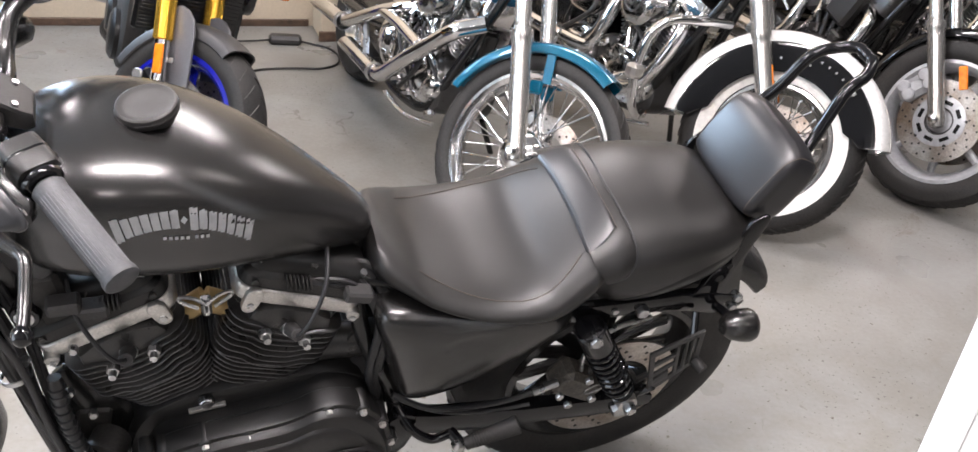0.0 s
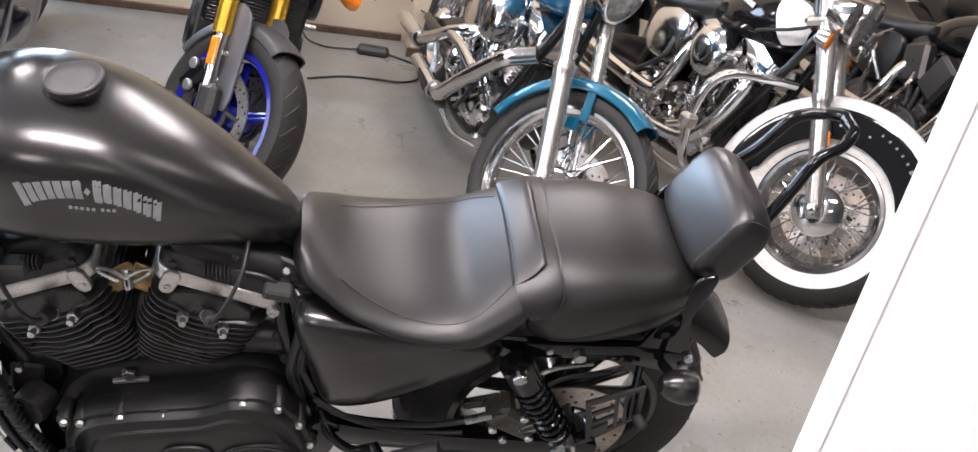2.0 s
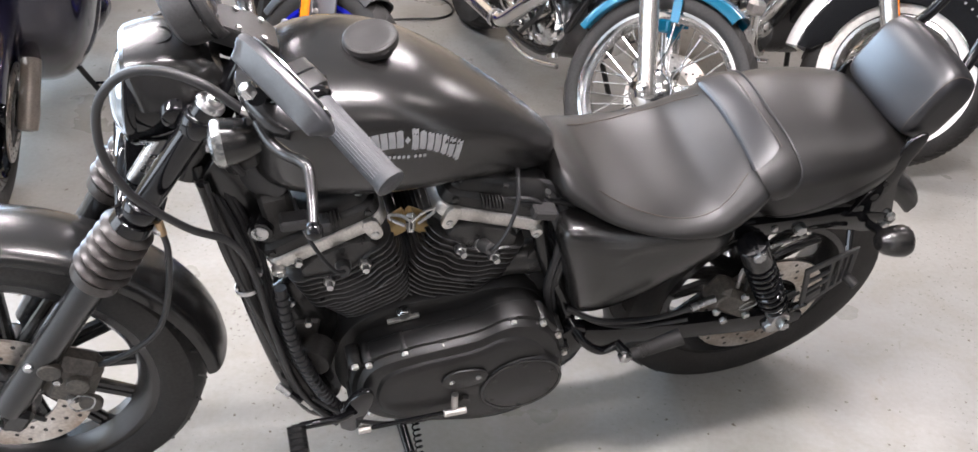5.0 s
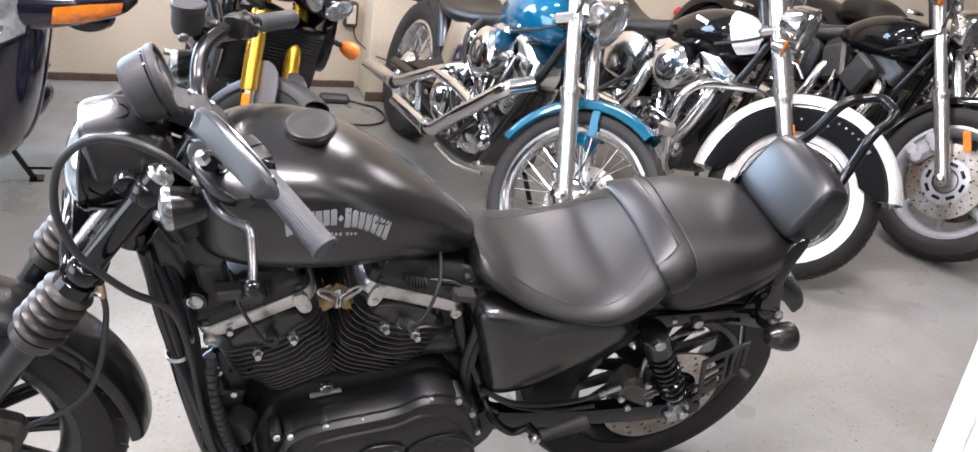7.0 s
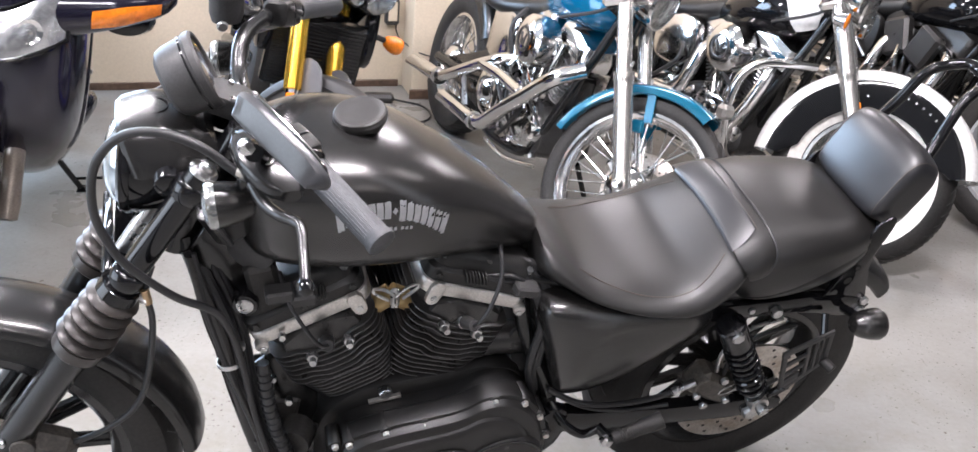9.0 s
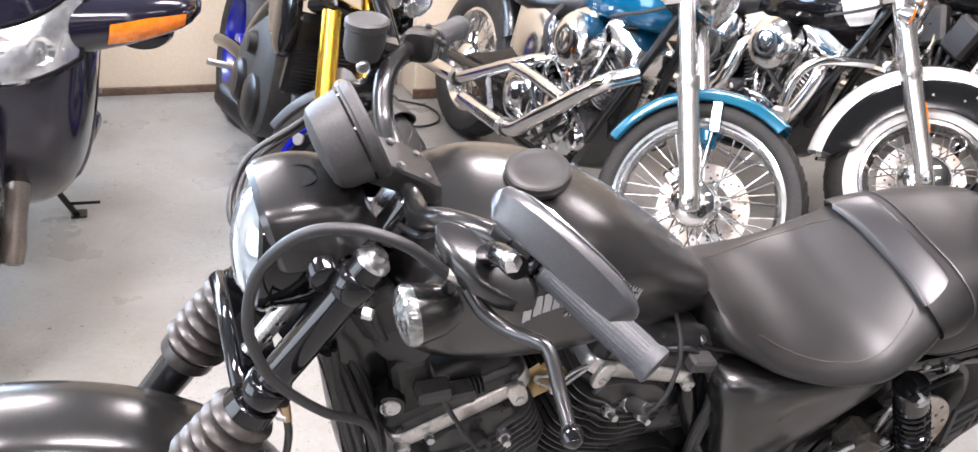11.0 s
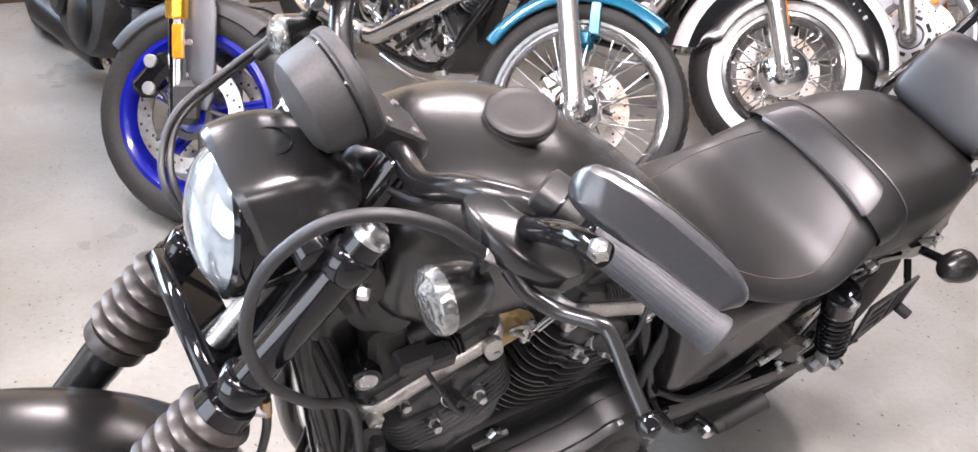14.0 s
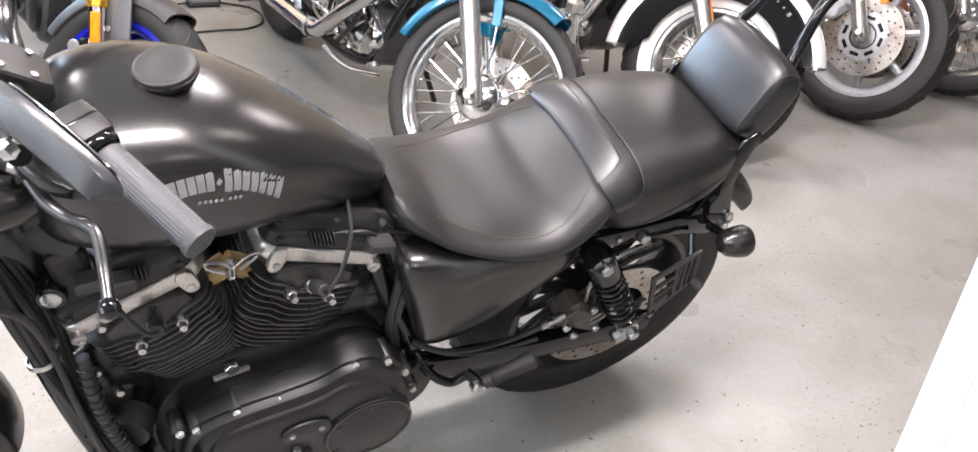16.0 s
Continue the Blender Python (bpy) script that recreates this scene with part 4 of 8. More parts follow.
# frame
for s in (-1, 1):
    part("frame_tube", Geo().add(*tube([(-1.095, s * 0.02, 0.88), (-1.068, s * 0.05, 0.74), (-1.04, s * 0.08, 0.54), (-0.995, s * 0.105, 0.34), (-0.93, s * 0.10, 0.24), (-0.75, s * 0.09, 0.215), (-0.52, s * 0.10, 0.225), (-0.46, s * 0.115, 0.32), (-0.47, s * 0.115, 0.46)], 0.0165, 12)), FRAMEB, hero)
    part("frame_tube", Geo().add(*tube([(-0.47, s * 0.115, 0.46), (-0.53, s * 0.09, 0.62), (-0.55, s * 0.05, 0.74), (-0.62, s * 0.025, 0.79)], 0.015, 12)), FRAMEB, hero)
    part("frame_tube", Geo().add(*tube([(-0.54, s * 0.06, 0.735), (-0.4, s * 0.085, 0.70), (-0.26, s * 0.1, 0.655), (-0.12, s * 0.105, 0.63)], 0.014, 12)), FRAMEB, hero)
part("backbone", Geo().add(*tube([(-1.02, 0, 0.99), (-0.8, 0, 0.9), (-0.6, 0, 0.80), (-0.52, 0, 0.76)], 0.025, 14)), FRAMEB, hero)
part("steering_head", Geo().add(*rod((-1.118, 0, 0.85), (-1.03, 0, 1.03), 0.034, 20)), FRAMEB, hero)

# engine
CR = Vector((-0.775, 0, 0.392))
engine = part("crankcase", Geo().add(*plate([(-0.93, 0.34), (-0.92, 0.46), (-0.86, 0.53), (-0.775, 0.545), (-0.69, 0.545), (-0.58, 0.55), (-0.50, 0.50), (-0.47, 0.40), (-0.48, 0.28), (-0.56, 0.215), (-0.75, 0.205), (-0.88, 0.24)], -0.10, 0.10, 0.02, 2)), WRINKLE, hero, "black powder coated crankcase")
part("engine_mount", Geo().add(*plate([(-0.955, 0.46), (-0.893, 0.45), (-0.905, 0.30), (-0.945, 0.24), (-0.97, 0.33)], -0.094, -0.084, 0.003, 1)), FRAMEB, engine)
PRIM = [(-0.902, 0.36), (-0.898, 0.44), (-0.872, 0.487), (-0.80, 0.503), (-0.73, 0.508), (-0.66, 0.515), (-0.61, 0.545), (-0.545, 0.53), (-0.495, 0.465), (-0.475, 0.375), (-0.492, 0.28), (-0.55, 0.222), (-0.63, 0.214), (-0.71, 0.236), (-0.80, 0.268), (-0.87, 0.305)]
rows = []
P0 = chaikin(PRIM, 2)
c = Vector((-0.685, 0.37))
for y, k in ((-0.09, 0.985), (-0.125, 0.985), (-0.128, 1.0), (-0.158, 1.0), (-0.163, 0.992), (-0.1645, 0.95), (-0.172, 0.94), (-0.178, 0.92), (-0.1815, 0.87), (-0.183, 0.80), (-0.188, 0.775), (-0.191, 0.74), (-0.193, 0.68), (-0.194, 0.4)):
    rows.append([Vector((c.x + (p.x - c.x) * k, y, c.y + (p.y - c.y) * k)) for p in P0])
primary = part("primary_cover", Geo().add(*loft(rows)), WRINKLE, hero, "black powder coated primary cover", 20)
dc = (-0.577, 0, 0.362)
derby = part("derby_cover", Geo().add(*lathe([(0.084, 0.17), (0.084, 0.188), (0.081, 0.196), (0.079, 0.198), (0.077, 0.196), (0.074, 0.199), (0.045, 0.204), (0.0, 0.206)], dc, (0, -1, 0), 56)), WRINKLE, primary, "round black clutch cover")
part("clutch_ring", Geo().add(*lathe([(0.0755, 0.1975), (0.0815, 0.1975), (0.0815, 0.1995), (0.0755, 0.1995)], dc, (0, -1, 0), 56, True)), GLOSS, derby)
for k in range(6):
    a = radians(30 + 60 * k)
    part("screw", Geo().add(*bolt((dc[0] + math.cos(a) * 0.066, -0.199, dc[2] + math.sin(a) * 0.066), (0, -1, 0), 0.005, 0.003)), DUST, derby)
g = Geo()
for k in range(3):
    g.add(*block((dc[0] - 0.018 + k * 0.018, -0.2045, dc[2] + (0.004 if k == 1 else 0)), (0.012, 0.002, 0.008), (0, 20 * (k - 1), 0), 0.001))
part("badge", g, DUST, derby)
insp = part("inspection_cover", Geo().add(*plate([(-0.735, 0.405), (-0.735, 0.435), (-0.705, 0.447), (-0.665, 0.442), (-0.648, 0.428), (-0.65, 0.40), (-0.68, 0.39), (-0.715, 0.393)], -0.193, -0.2, 0.002, 2)), WRINKLE, primary)
for px in (-0.718, -0.667):
    part("screw", Geo().add(*bolt((px, -0.2, 0.419), (0, -1, 0), 0.006, 0.003)), STEEL, insp)
part("plug", Geo().add(*bolt((-0.69, -0.19, 0.345), (0, -1, 0), 0.011, 0.012)), DUST, primary)
for px, pz in ((-0.891, 0.478), (-0.866, 0.475), (-0.80, 0.490), (-0.729, 0.494), (-0.659, 0.50), (-0.60, 0.527), (-0.541, 0.51), (-0.505, 0.462), (-0.485, 0.40), (-0.893, 0.36), (-0.865, 0.315), (-0.79, 0.278)):
    part("bolt", Geo().add(*bolt((px, -0.166, pz), (0, -1, 0), 0.0068, 0.007)), ALU, primary)
    part("boss", Geo().add(*lathe([(0.0125, 0.125), (0.0125, 0.163), (0.0105, 0.166), (0.0, 0.1665)], (px, 0, pz), (0, -1, 0), 16)), WRINKLE, primary)


def fin_outline(hx, hy, r, n=6):
    out = []
    for sx, sy, a0 in ((1, 1, 0), (-1, 1, 90), (-1, -1, 180), (1, -1, 270)):
        for k in range(n + 1):
            a = radians(a0 + 90 * k / n)
            out.append((sx * (hx - r) + math.cos(a) * r, sy * (hy - r) + math.sin(a) * r))
    return out


def dense(O):
    """More corners along the straight runs of an outline."""
    out = []
    for (a, b), (c, d) in zip(O, O[1:] + O[:1]):
        n = max(1, int(math.hypot(c - a, d - b) / 0.012))
        out += [(a + (c - a) * i / n, b + (d - b) * i / n) for i in range(n)]
    return out


def lift(a, b, head_fin):
    """Head fins dip round the spark plug on the near and far side."""
    return -0.016 * math.exp(-(a / 0.042) ** 4) * min(max((abs(b) - 0.05) / 0.04, 0), 1) if head_fin else 0.0


def jug(tilt, name):
    """One finned cylinder with its head and rocker box; tilt: degrees forward."""
    M = Matrix.Translation(CR) @ Matrix.Rotation(radians(tilt), 4, "Y")
    cyl = part("cylinder", Geo(M).add(*rod((0, 0, 0.1), (0, 0, 0.33), 0.066, 32)), FINBLACK, engine, name)
    side = 1 if tilt < 0 else -1  # towards the other cylinder
    # round barrel fins below, broad head fins above with a step round the plug
    for k in range(15):
        z = 0.128 + 0.0135 * k
        head_fin = k > 7
        grow = 0.80 + 0.026 * min(k, 8)
        hx, hy = (0.096, 0.104) if head_fin else (0.094 * grow, 0.105 * grow)
        O = fin_outline(hx, hy, 0.034 if head_fin else 0.05)
        g = Geo(M)
        rr = [[Vector((a * q, b * q, z + dz + lift(a * q, b * q, head_fin))) for a, b in dense(O)] for q, dz in ((0.6, -0.0026), (0.98, -0.0019), (1.0, -0.0008), (1.0, 0.0008), (0.98, 0.0019), (0.6, 0.0026))]
        g.add(*loft(rr))
        part("fin", g, FINBLACK, cyl)
        D = dense(O)
        part("fin_edge", Geo(M).add(*tube([Vector((a * 1.0015, b * 1.0015, z + lift(a, b, head_fin))) for a, b in D + D[:1]], 0.0010, 4, 1)), FINEDGE, cyl)
    head = part("cylinder_head", Geo(M).add(*block((0, 0, 0.332), (0.178, 0.165, 0.05), bev=0.02)), FINBLACK, cyl, "black cylinder head")
    part("spark_boss", Geo(M).add(*plate([(-0.055, 0.262), (0.055, 0.262), (0.075, 0.30), (0.06, 0.352), (-0.06, 0.352), (-0.075, 0.30)], -0.07, -0.099, 0.01, 1)), FINBLACK, head)
    O = fin_outline(0.106, 0.093, 0.026)
    part("rocker_base", Geo(M).add(*loft([[Vector((a * q, b * q, z)) for a, b in O] for z, q in ((0.353, 0.95), (0.3545, 0.99), (0.357, 1.0), (0.377, 1.0), (0.3795, 0.99), (0.381, 0.95))])), ALU, head, "silver machined rocker box band", 50)
    for sx in (-0.55, 1):
        lug = part("band_lug", Geo(M).add(*plate([(side * sx * 0.078 - 0.014, 0.384), (side * sx * 0.078 + 0.014, 0.384), (side * sx * 0.078 + 0.013, 0.345), (side * sx * 0.078 + 0.006, 0.335), (side * sx * 0.078 - 0.006, 0.335), (side * sx * 0.078 - 0.013, 0.345)], -0.088, -0.1, 0.003, 1)) if sx > 0 else Geo(M).add(*rod((side * -0.094, -0.085, 0.358), (side * -0.094, -0.1, 0.356), 0.011, 16)), ALU, head)
        part("lug_screw", Geo(M).add(*bolt((side * sx * 0.078 if sx > 0 else side * -0.094, -0.1, 0.352), (0, -1, 0), 0.0062, 0.003)), STEEL, lug)
    box_ = part("rocker_cover", Geo(M).add(*loft([[Vector((a * q, b * q2, z)) for a, b in fin_outline(0.104, 0.088, 0.024)] for z, q, q2 in ((0.380, 1, 1), (0.402, 1.0, 1.0), (0.406, 0.97, 0.96), (0.409, 0.94, 0.90), (0.426, 0.92, 0.86), (0.436, 0.84, 0.76), (0.44, 0.7, 0.6))])), WRINKLE, head, "black rocker cover")
    for px in (-0.085, 0.0, 0.085):
        part("bolt", Geo(M).add(*bolt((px, -0.0885, 0.394), (0, -1, 0), 0.006, 0.004)), DUST, box_)
        part("bolt", Geo(M).add(*bolt((px, -0.068, 0.422), (0, -0.4, 1), 0.007, 0.01)), STEEL if px else DUST, box_)
    for px, pz in ((side * 0.036, 0.300), (-side * 0.032, 0.296)):
        b = part("head_bolt", Geo(M).add(*bolt((px, -0.103, pz), (0, -1, 0.25), 0.0105, 0.012)), STEEL, head)
        part("stud", Geo(M).add(*rod((px, -0.113, pz + 0.002), (px, -0.128, pz + 0.006), 0.0058, 10)), STEEL, b)
    # plug cap and its lead
    capd = part("plug_cap", Geo(M).add(*rod((0.002, -0.102, 0.314), (0.004 + side * 0.004, -0.134, 0.336), 0.0125, 18, 0.0105)), PLASTIC, head)
    part("plug_foot", Geo(M).add(*rod((0.0, -0.092, 0.307), (0.002, -0.104, 0.315), 0.0135, 16)), STEEL, capd)
    part("lead", Geo(M).add(*tube([(0.004 + side * 0.004, -0.134, 0.336), (0.0, -0.142, 0.352), (-side * 0.006, -0.136, 0.385), (-side * 0.012, -0.108, 0.43), (-side * 0.01, -0.06, 0.46)], 0.0036, 8)), CABLE, capd)
    return M


jug(-22.5, "black finned front cylinder")
jug(22.5, "black finned rear cylinder")
# intake between the cylinders
g = Geo()
for q in (-1, 1):
    g.add(*tube([(-0.775, -0.052, 0.722), (-0.775 + q * 0.018, -0.052, 0.712), (-0.775 + q * 0.052, -0.04, 0.672)], [0.021, 0.0175], 18))
g.add(*block((-0.775, -0.058, 0.722), (0.034, 0.03, 0.026), bev=0.008))
manifold = part("intake_manifold", g, BRASS, engine, "tan forked intake manifold", 60)
for q in (-1, 1):
    part("clamp", Geo().add(*lathe([(0.0195, -0.005), (0.0225, -0.005), (0.0225, 0.005), (0.0195, 0.005)], (-0.775 + q * 0.045, -0.042, 0.680), (q * 0.6, 0.2, -0.75), 20, True)), STEEL, manifold)
horn = part("manifold_clip", Geo().add(*block((-0.775, -0.082, 0.742), (0.016, 0.010, 0.046), bev=0.004)), STEEL, engine)
for q in (-1, 1):
    part("wing", Geo().add(*tube([(-0.775, -0.088, 0.750), (-0.775 + q * 0.018, -0.09, 0.770), (-0.775 + q * 0.036, -0.09, 0.776), (-0.775 + q * 0.036, -0.088, 0.764), (-0.775 + q * 0.012, -0.088, 0.744)], 0.003, 6)), STEEL, horn)
part("clip_slot", Geo().add(*block((-0.775, -0.0875, 0.742), (0.004, 0.002, 0.022), bev=0.0008)), RUBBER, horn)
part("centre_bolt", Geo().add(*bolt((-0.79, -0.1, 0.528), (0, -1, 0), 0.013, 0.012)), STEEL, engine)
part("serial_pad", Geo().add(*block((-0.79, -0.103, 0.508), (0.06, 0.008, 0.008), (0, -6, 0), 0.001)), ALU, engine)
fan = part("oil_filter", Geo().add(*lathe([(0.0, 0.045), (0.03, 0.045), (0.033, 0.035), (0.033, 0.0)], (-0.945, -0.085, 0.445), (-0.35, -0.85, 0.1), 24)), DUST, engine)
for k in range(6):
    a = 2 * math.pi * k / 6
    part("rib", Geo().add(*block((-0.945 - 0.016 + math.cos(a) * 0.018, -0.124, 0.451 + math.sin(a) * 0.018), (0.018, 0.006, 0.005), (0, -math.degrees(a), 0), 0.001)), GLOSS, fan)
part("gearbox", Geo().add(*block((-0.5, 0.0, 0.46), (0.14, 0.18, 0.16), bev=0.03)), WRINKLE, engine)
part("starter", Geo().add(*rod((-0.62, -0.06, 0.585), (-0.50, -0.06, 0.575), 0.032, 20)), FINBLACK, engine)
part("starter_bracket", Geo().add(*plate([(-0.565, 0.56), (-0.555, 0.61), (-0.535, 0.625), (-0.525, 0.60), (-0.54, 0.55)], -0.075, -0.085, 0.003, 1)), DUST, engine)
# exhaust on the far side
for pts in ([(-0.86, 0.09, 0.62), (-0.86, 0.17, 0.55), (-0.84, 0.2, 0.36), (-0.75, 0.2, 0.28), (-0.4, 0.2, 0.30)], [(-0.60, 0.09, 0.60), (-0.55, 0.17, 0.55), (-0.5, 0.2, 0.42), (-0.4, 0.2, 0.36)]):
    part("exhaust_pipe", Geo().add(*tube(pts, 0.022, 12)), WRINKLE, hero)
for z in (0.29, 0.385):
    part("muffler", Geo().add(*rod((-0.42, 0.2, z), (0.2, 0.215, z + 0.02), 0.042, 24)), WRINKLE, hero)
part("regulator", Geo().add(*block((-0.975, -0.005, 0.44), (0.06, 0.14, 0.15), (0, 10, 0), 0.008)), DUST, hero, "black finned regulator")
for k in range(6):
    part("regulator_fin", Geo().add(*block((-1.008, -0.06 + 0.022 * k, 0.44), (0.02, 0.005, 0.13), (0, 10, 0), 0.001)), PLASTIC, hero)
part("air_cleaner", Geo().add(*lathe([(0.06, 0.09), (0.085, 0.1), (0.088, 0.14), (0.08, 0.155), (0.02, 0.158)], (-0.775, 0, 0.70), (0, 1, 0), 40)), WRINKLE, hero)

# jiffy stand, shifter, pegs
stand = part("side_stand", Geo().add(*tube([(-0.80, -0.10, 0.19), (-0.79, -0.165, 0.15), (-0.78, -0.225, 0.118)], 0.0105, 10)), GLOSS, hero, "black side stand")
part("stand_foot", Geo().add(*block((-0.775, -0.24, 0.113), (0.06, 0.04, 0.012), (-14.8, 0, 0), 0.004)), GLOSS, stand)
spr = []
for k in range(81):
    q = 2 * math.pi * k / 8
    spr.append((-0.765 + 0.008 * math.cos(q), -0.09 - 0.0012 * k + 0.0 * q, 0.175 - 0.0009 * k + 0.008 * math.sin(q)))
part("stand_spring", Geo().add(*tube(spr, 0.0018, 5, 1)), GLOSS, stand)
lever = part("shift_lever", Geo().add(*tube([(-0.90, -0.20, 0.385), (-0.93, -0.225, 0.41), (-0.97, -0.235, 0.425), (-1.0, -0.235, 0.425)], 0.0075, 10)), GLOSS, hero, "black gear shift lever")
part("shift_plate", Geo().add(*plate([(-0.935, 0.345), (-0.915, 0.42), (-0.875, 0.45), (-0.86, 0.42), (-0.89, 0.34), (-0.905, 0.315)], -0.19, -0.205, 0.004, 1)), GLOSS, lever)
part("peg_rubber", Geo().add(*block((-1.008, -0.265, 0.425), (0.03, 0.065, 0.026), bev=0.007)), FRAMEB, lever)
g = Geo()
for k in range(5):
    g.add(*block((-1.008, -0.241 - 0.012 * k, 0.425), (0.033, 0.004, 0.029), bev=0.002))
part("peg_rib", g, FRAMEB, lever, stuff=True)
lk = part("shift_link", Geo().add(*rod((-0.885, -0.21, 0.33), (-0.70, -0.205, 0.325), 0.0045, 8)), GLOSS, hero)
for px in (-0.885, -0.72, -0.70):
    part("joint", Geo().add(*rod((px - 0.012, -0.21, 0.329), (px + 0.012, -0.209, 0.328), 0.0075, 8)), ALU, lk)
part("shift_arm", Geo().add(*rod((-0.71, -0.205, 0.325), (-0.71, -0.2, 0.375), 0.007, 8)), ALU, lk)
part("cable", Geo().add(*tube([(-0.97, -0.14, 0.36), (-0.88, -0.17, 0.29), (-0.76, -0.17, 0.255), (-0.66, -0.15, 0.26)], 0.0045, 8)), CABLE, hero)
peg = part("rear_peg", Geo().add(*rod((-0.372, -0.16, 0.386), (-0.355, -0.19, 0.379), 0.011, 12)), GLOSS, hero, "folded black rubber foot peg")
part("peg_rubber", Geo().add(*rod((-0.352, -0.195, 0.388), (-0.255, -0.2, 0.428), 0.0125, 18, 0.0175)), RUBBER, peg)
part("peg_clevis", Geo().add(*block((-0.36, -0.188, 0.377), (0.024, 0.024, 0.024), (0, 20, 0), 0.005)), STEEL, peg)
g = Geo()
for k in range(8):
    g.add(*lathe([(0.0130, -0.0015), (0.0150, -0.0005), (0.0150, 0.0005), (0.0130, 0.0015)], Vector((-0.335, -0.1957, 0.395)).lerp(Vector((-0.300, -0.198, 0.4095)), k / 7), (0.097, -0.005, 0.04), 16))
part("peg_rib", g, RUBBER, peg, stuff=True)
part("peg_bracket", Geo().add(*tube([(-0.47, -0.12, 0.45), (-0.45, -0.16, 0.42), (-0.41, -0.17, 0.385), (-0.37, -0.165, 0.385)], 0.009, 10)), GLOSS, hero)
part("peg_bracket_plate", Geo().add(*plate([(-0.50, 0.42), (-0.46, 0.45), (-0.43, 0.43), (-0.44, 0.35), (-0.475, 0.31), (-0.505, 0.34)], -0.125, -0.15, 0.006, 1)), GLOSS, hero)
for i, pts in enumerate(([(-0.48, -0.13, 0.49), (-0.42, -0.15, 0.46), (-0.33, -0.14, 0.42), (-0.22, -0.125, 0.40), (-0.13, -0.12, 0.43)], [(-0.46, -0.13, 0.47), (-0.40, -0.14, 0.43), (-0.30, -0.13, 0.38), (-0.2, -0.13, 0.375)],
                         [(-0.1, -0.12, 0.44), (-0.11, -0.13, 0.52), (-0.06, -0.12, 0.56), (0.02, -0.11, 0.565)], [(-0.08, -0.12, 0.43), (-0.085, -0.13, 0.49), (-0.03, -0.12, 0.535), (0.06, -0.11, 0.54)])):
    part("brake_line", Geo().add(*tube(pts, 0.0045 if i else 0.006, 8)), CABLE if i != 2 else STEEL, hero)
part("banjo", Geo().add(*rod((-0.20, -0.13, 0.415), (-0.15, -0.128, 0.43), 0.0085, 10)), STEEL, hero)

# wiring and hoses at the frame tubes
random.seed(4)
for i in range(10):
    o = random.uniform(-0.014, 0.014)
    p = random.uniform(-0.02, 0.02)
    part("hose", Geo().add(*tube([(-1.085 + o, -0.04 + p, 0.87 + o), (-1.052 + o + p, -0.075 + o, 0.72), (-1.022 + o, -0.10 + p * 0.6, 0.54), (-0.98 + p, -0.122 + o * 0.5, 0.37), (-0.935 + o, -0.115, 0.25 + p)], random.choice((0.004, 0.0055, 0.0075)), 8)), CABLE if i % 3 else DUST, hero)
for i in range(6):
    o = random.uniform(-0.015, 0.015)
    part("hose", Geo().add(*tube([(-0.56 + o, -0.05, 0.765), (-0.52 + o, -0.075 + o, 0.73 + o), (-0.50 + o, -0.105, 0.66), (-0.515 + o, -0.115 + o * 0.4, 0.56 + o), (-0.50, -0.11, 0.46 + o)], random.choice((0.004, 0.006, 0.008)), 8)), CABLE, hero)
for i in range(4):
    part("hose", Geo().add(*tube([(-0.68 + 0.02 * i, -0.05, 0.79), (-0.62, -0.075, 0.765 - 0.008 * i), (-0.56, -0.085, 0.755 - 0.012 * i), (-0.515, -0.085, 0.70)], 0.0045, 8)), CABLE, hero)
for zc, xx in ((0.66, -1.05), (0.45, -1.008)):
    part("hose_clamp", Geo().add(*lathe([(0.021, -0.004), (0.023, -0.004), (0.023, 0.004), (0.021, 0.004)], (xx, -0.095, zc), (0.15, -0.2, -1), 20, True)), STEEL if zc > 0.5 else GLOSS, hero)
for i in range(5):
    part("fitting", Geo().add(*rod((-1.03 + 0.02 * i, -0.125, 0.40 - 0.03 * i), (-1.01 + 0.02 * i, -0.14, 0.385 - 0.03 * i), 0.007, 8)), (STEEL, GLOSS, ALU)[i % 3], hero)
for i, (bx, bz, q) in enumerate(((-0.965, 0.80, 0), (-0.93, 0.785, 0), (-0.545, 0.735, 15))):
    part("connector", Geo().add(*block((bx, -0.095, bz), (0.045, 0.03, 0.022), (0, q, 0), 0.004)), PLASTIC, hero)
for s in (0, 1):
    g = Geo()
    for k in range(7):
        g.add(*lathe([(0.010, -0.002), (0.0135, -0.001), (0.0135, 0.001), (0.010, 0.002)], ((-0.93 + 0.006 * k, -0.09, 0.782 + 0.001 * k) if s == 0 else (-0.655 + 0.006 * k, -0.085, 0.775 - 0.002 * k)), (1, 0, 0.1), 14))
    part("bellows", g, RUBBER, hero, stuff=True)
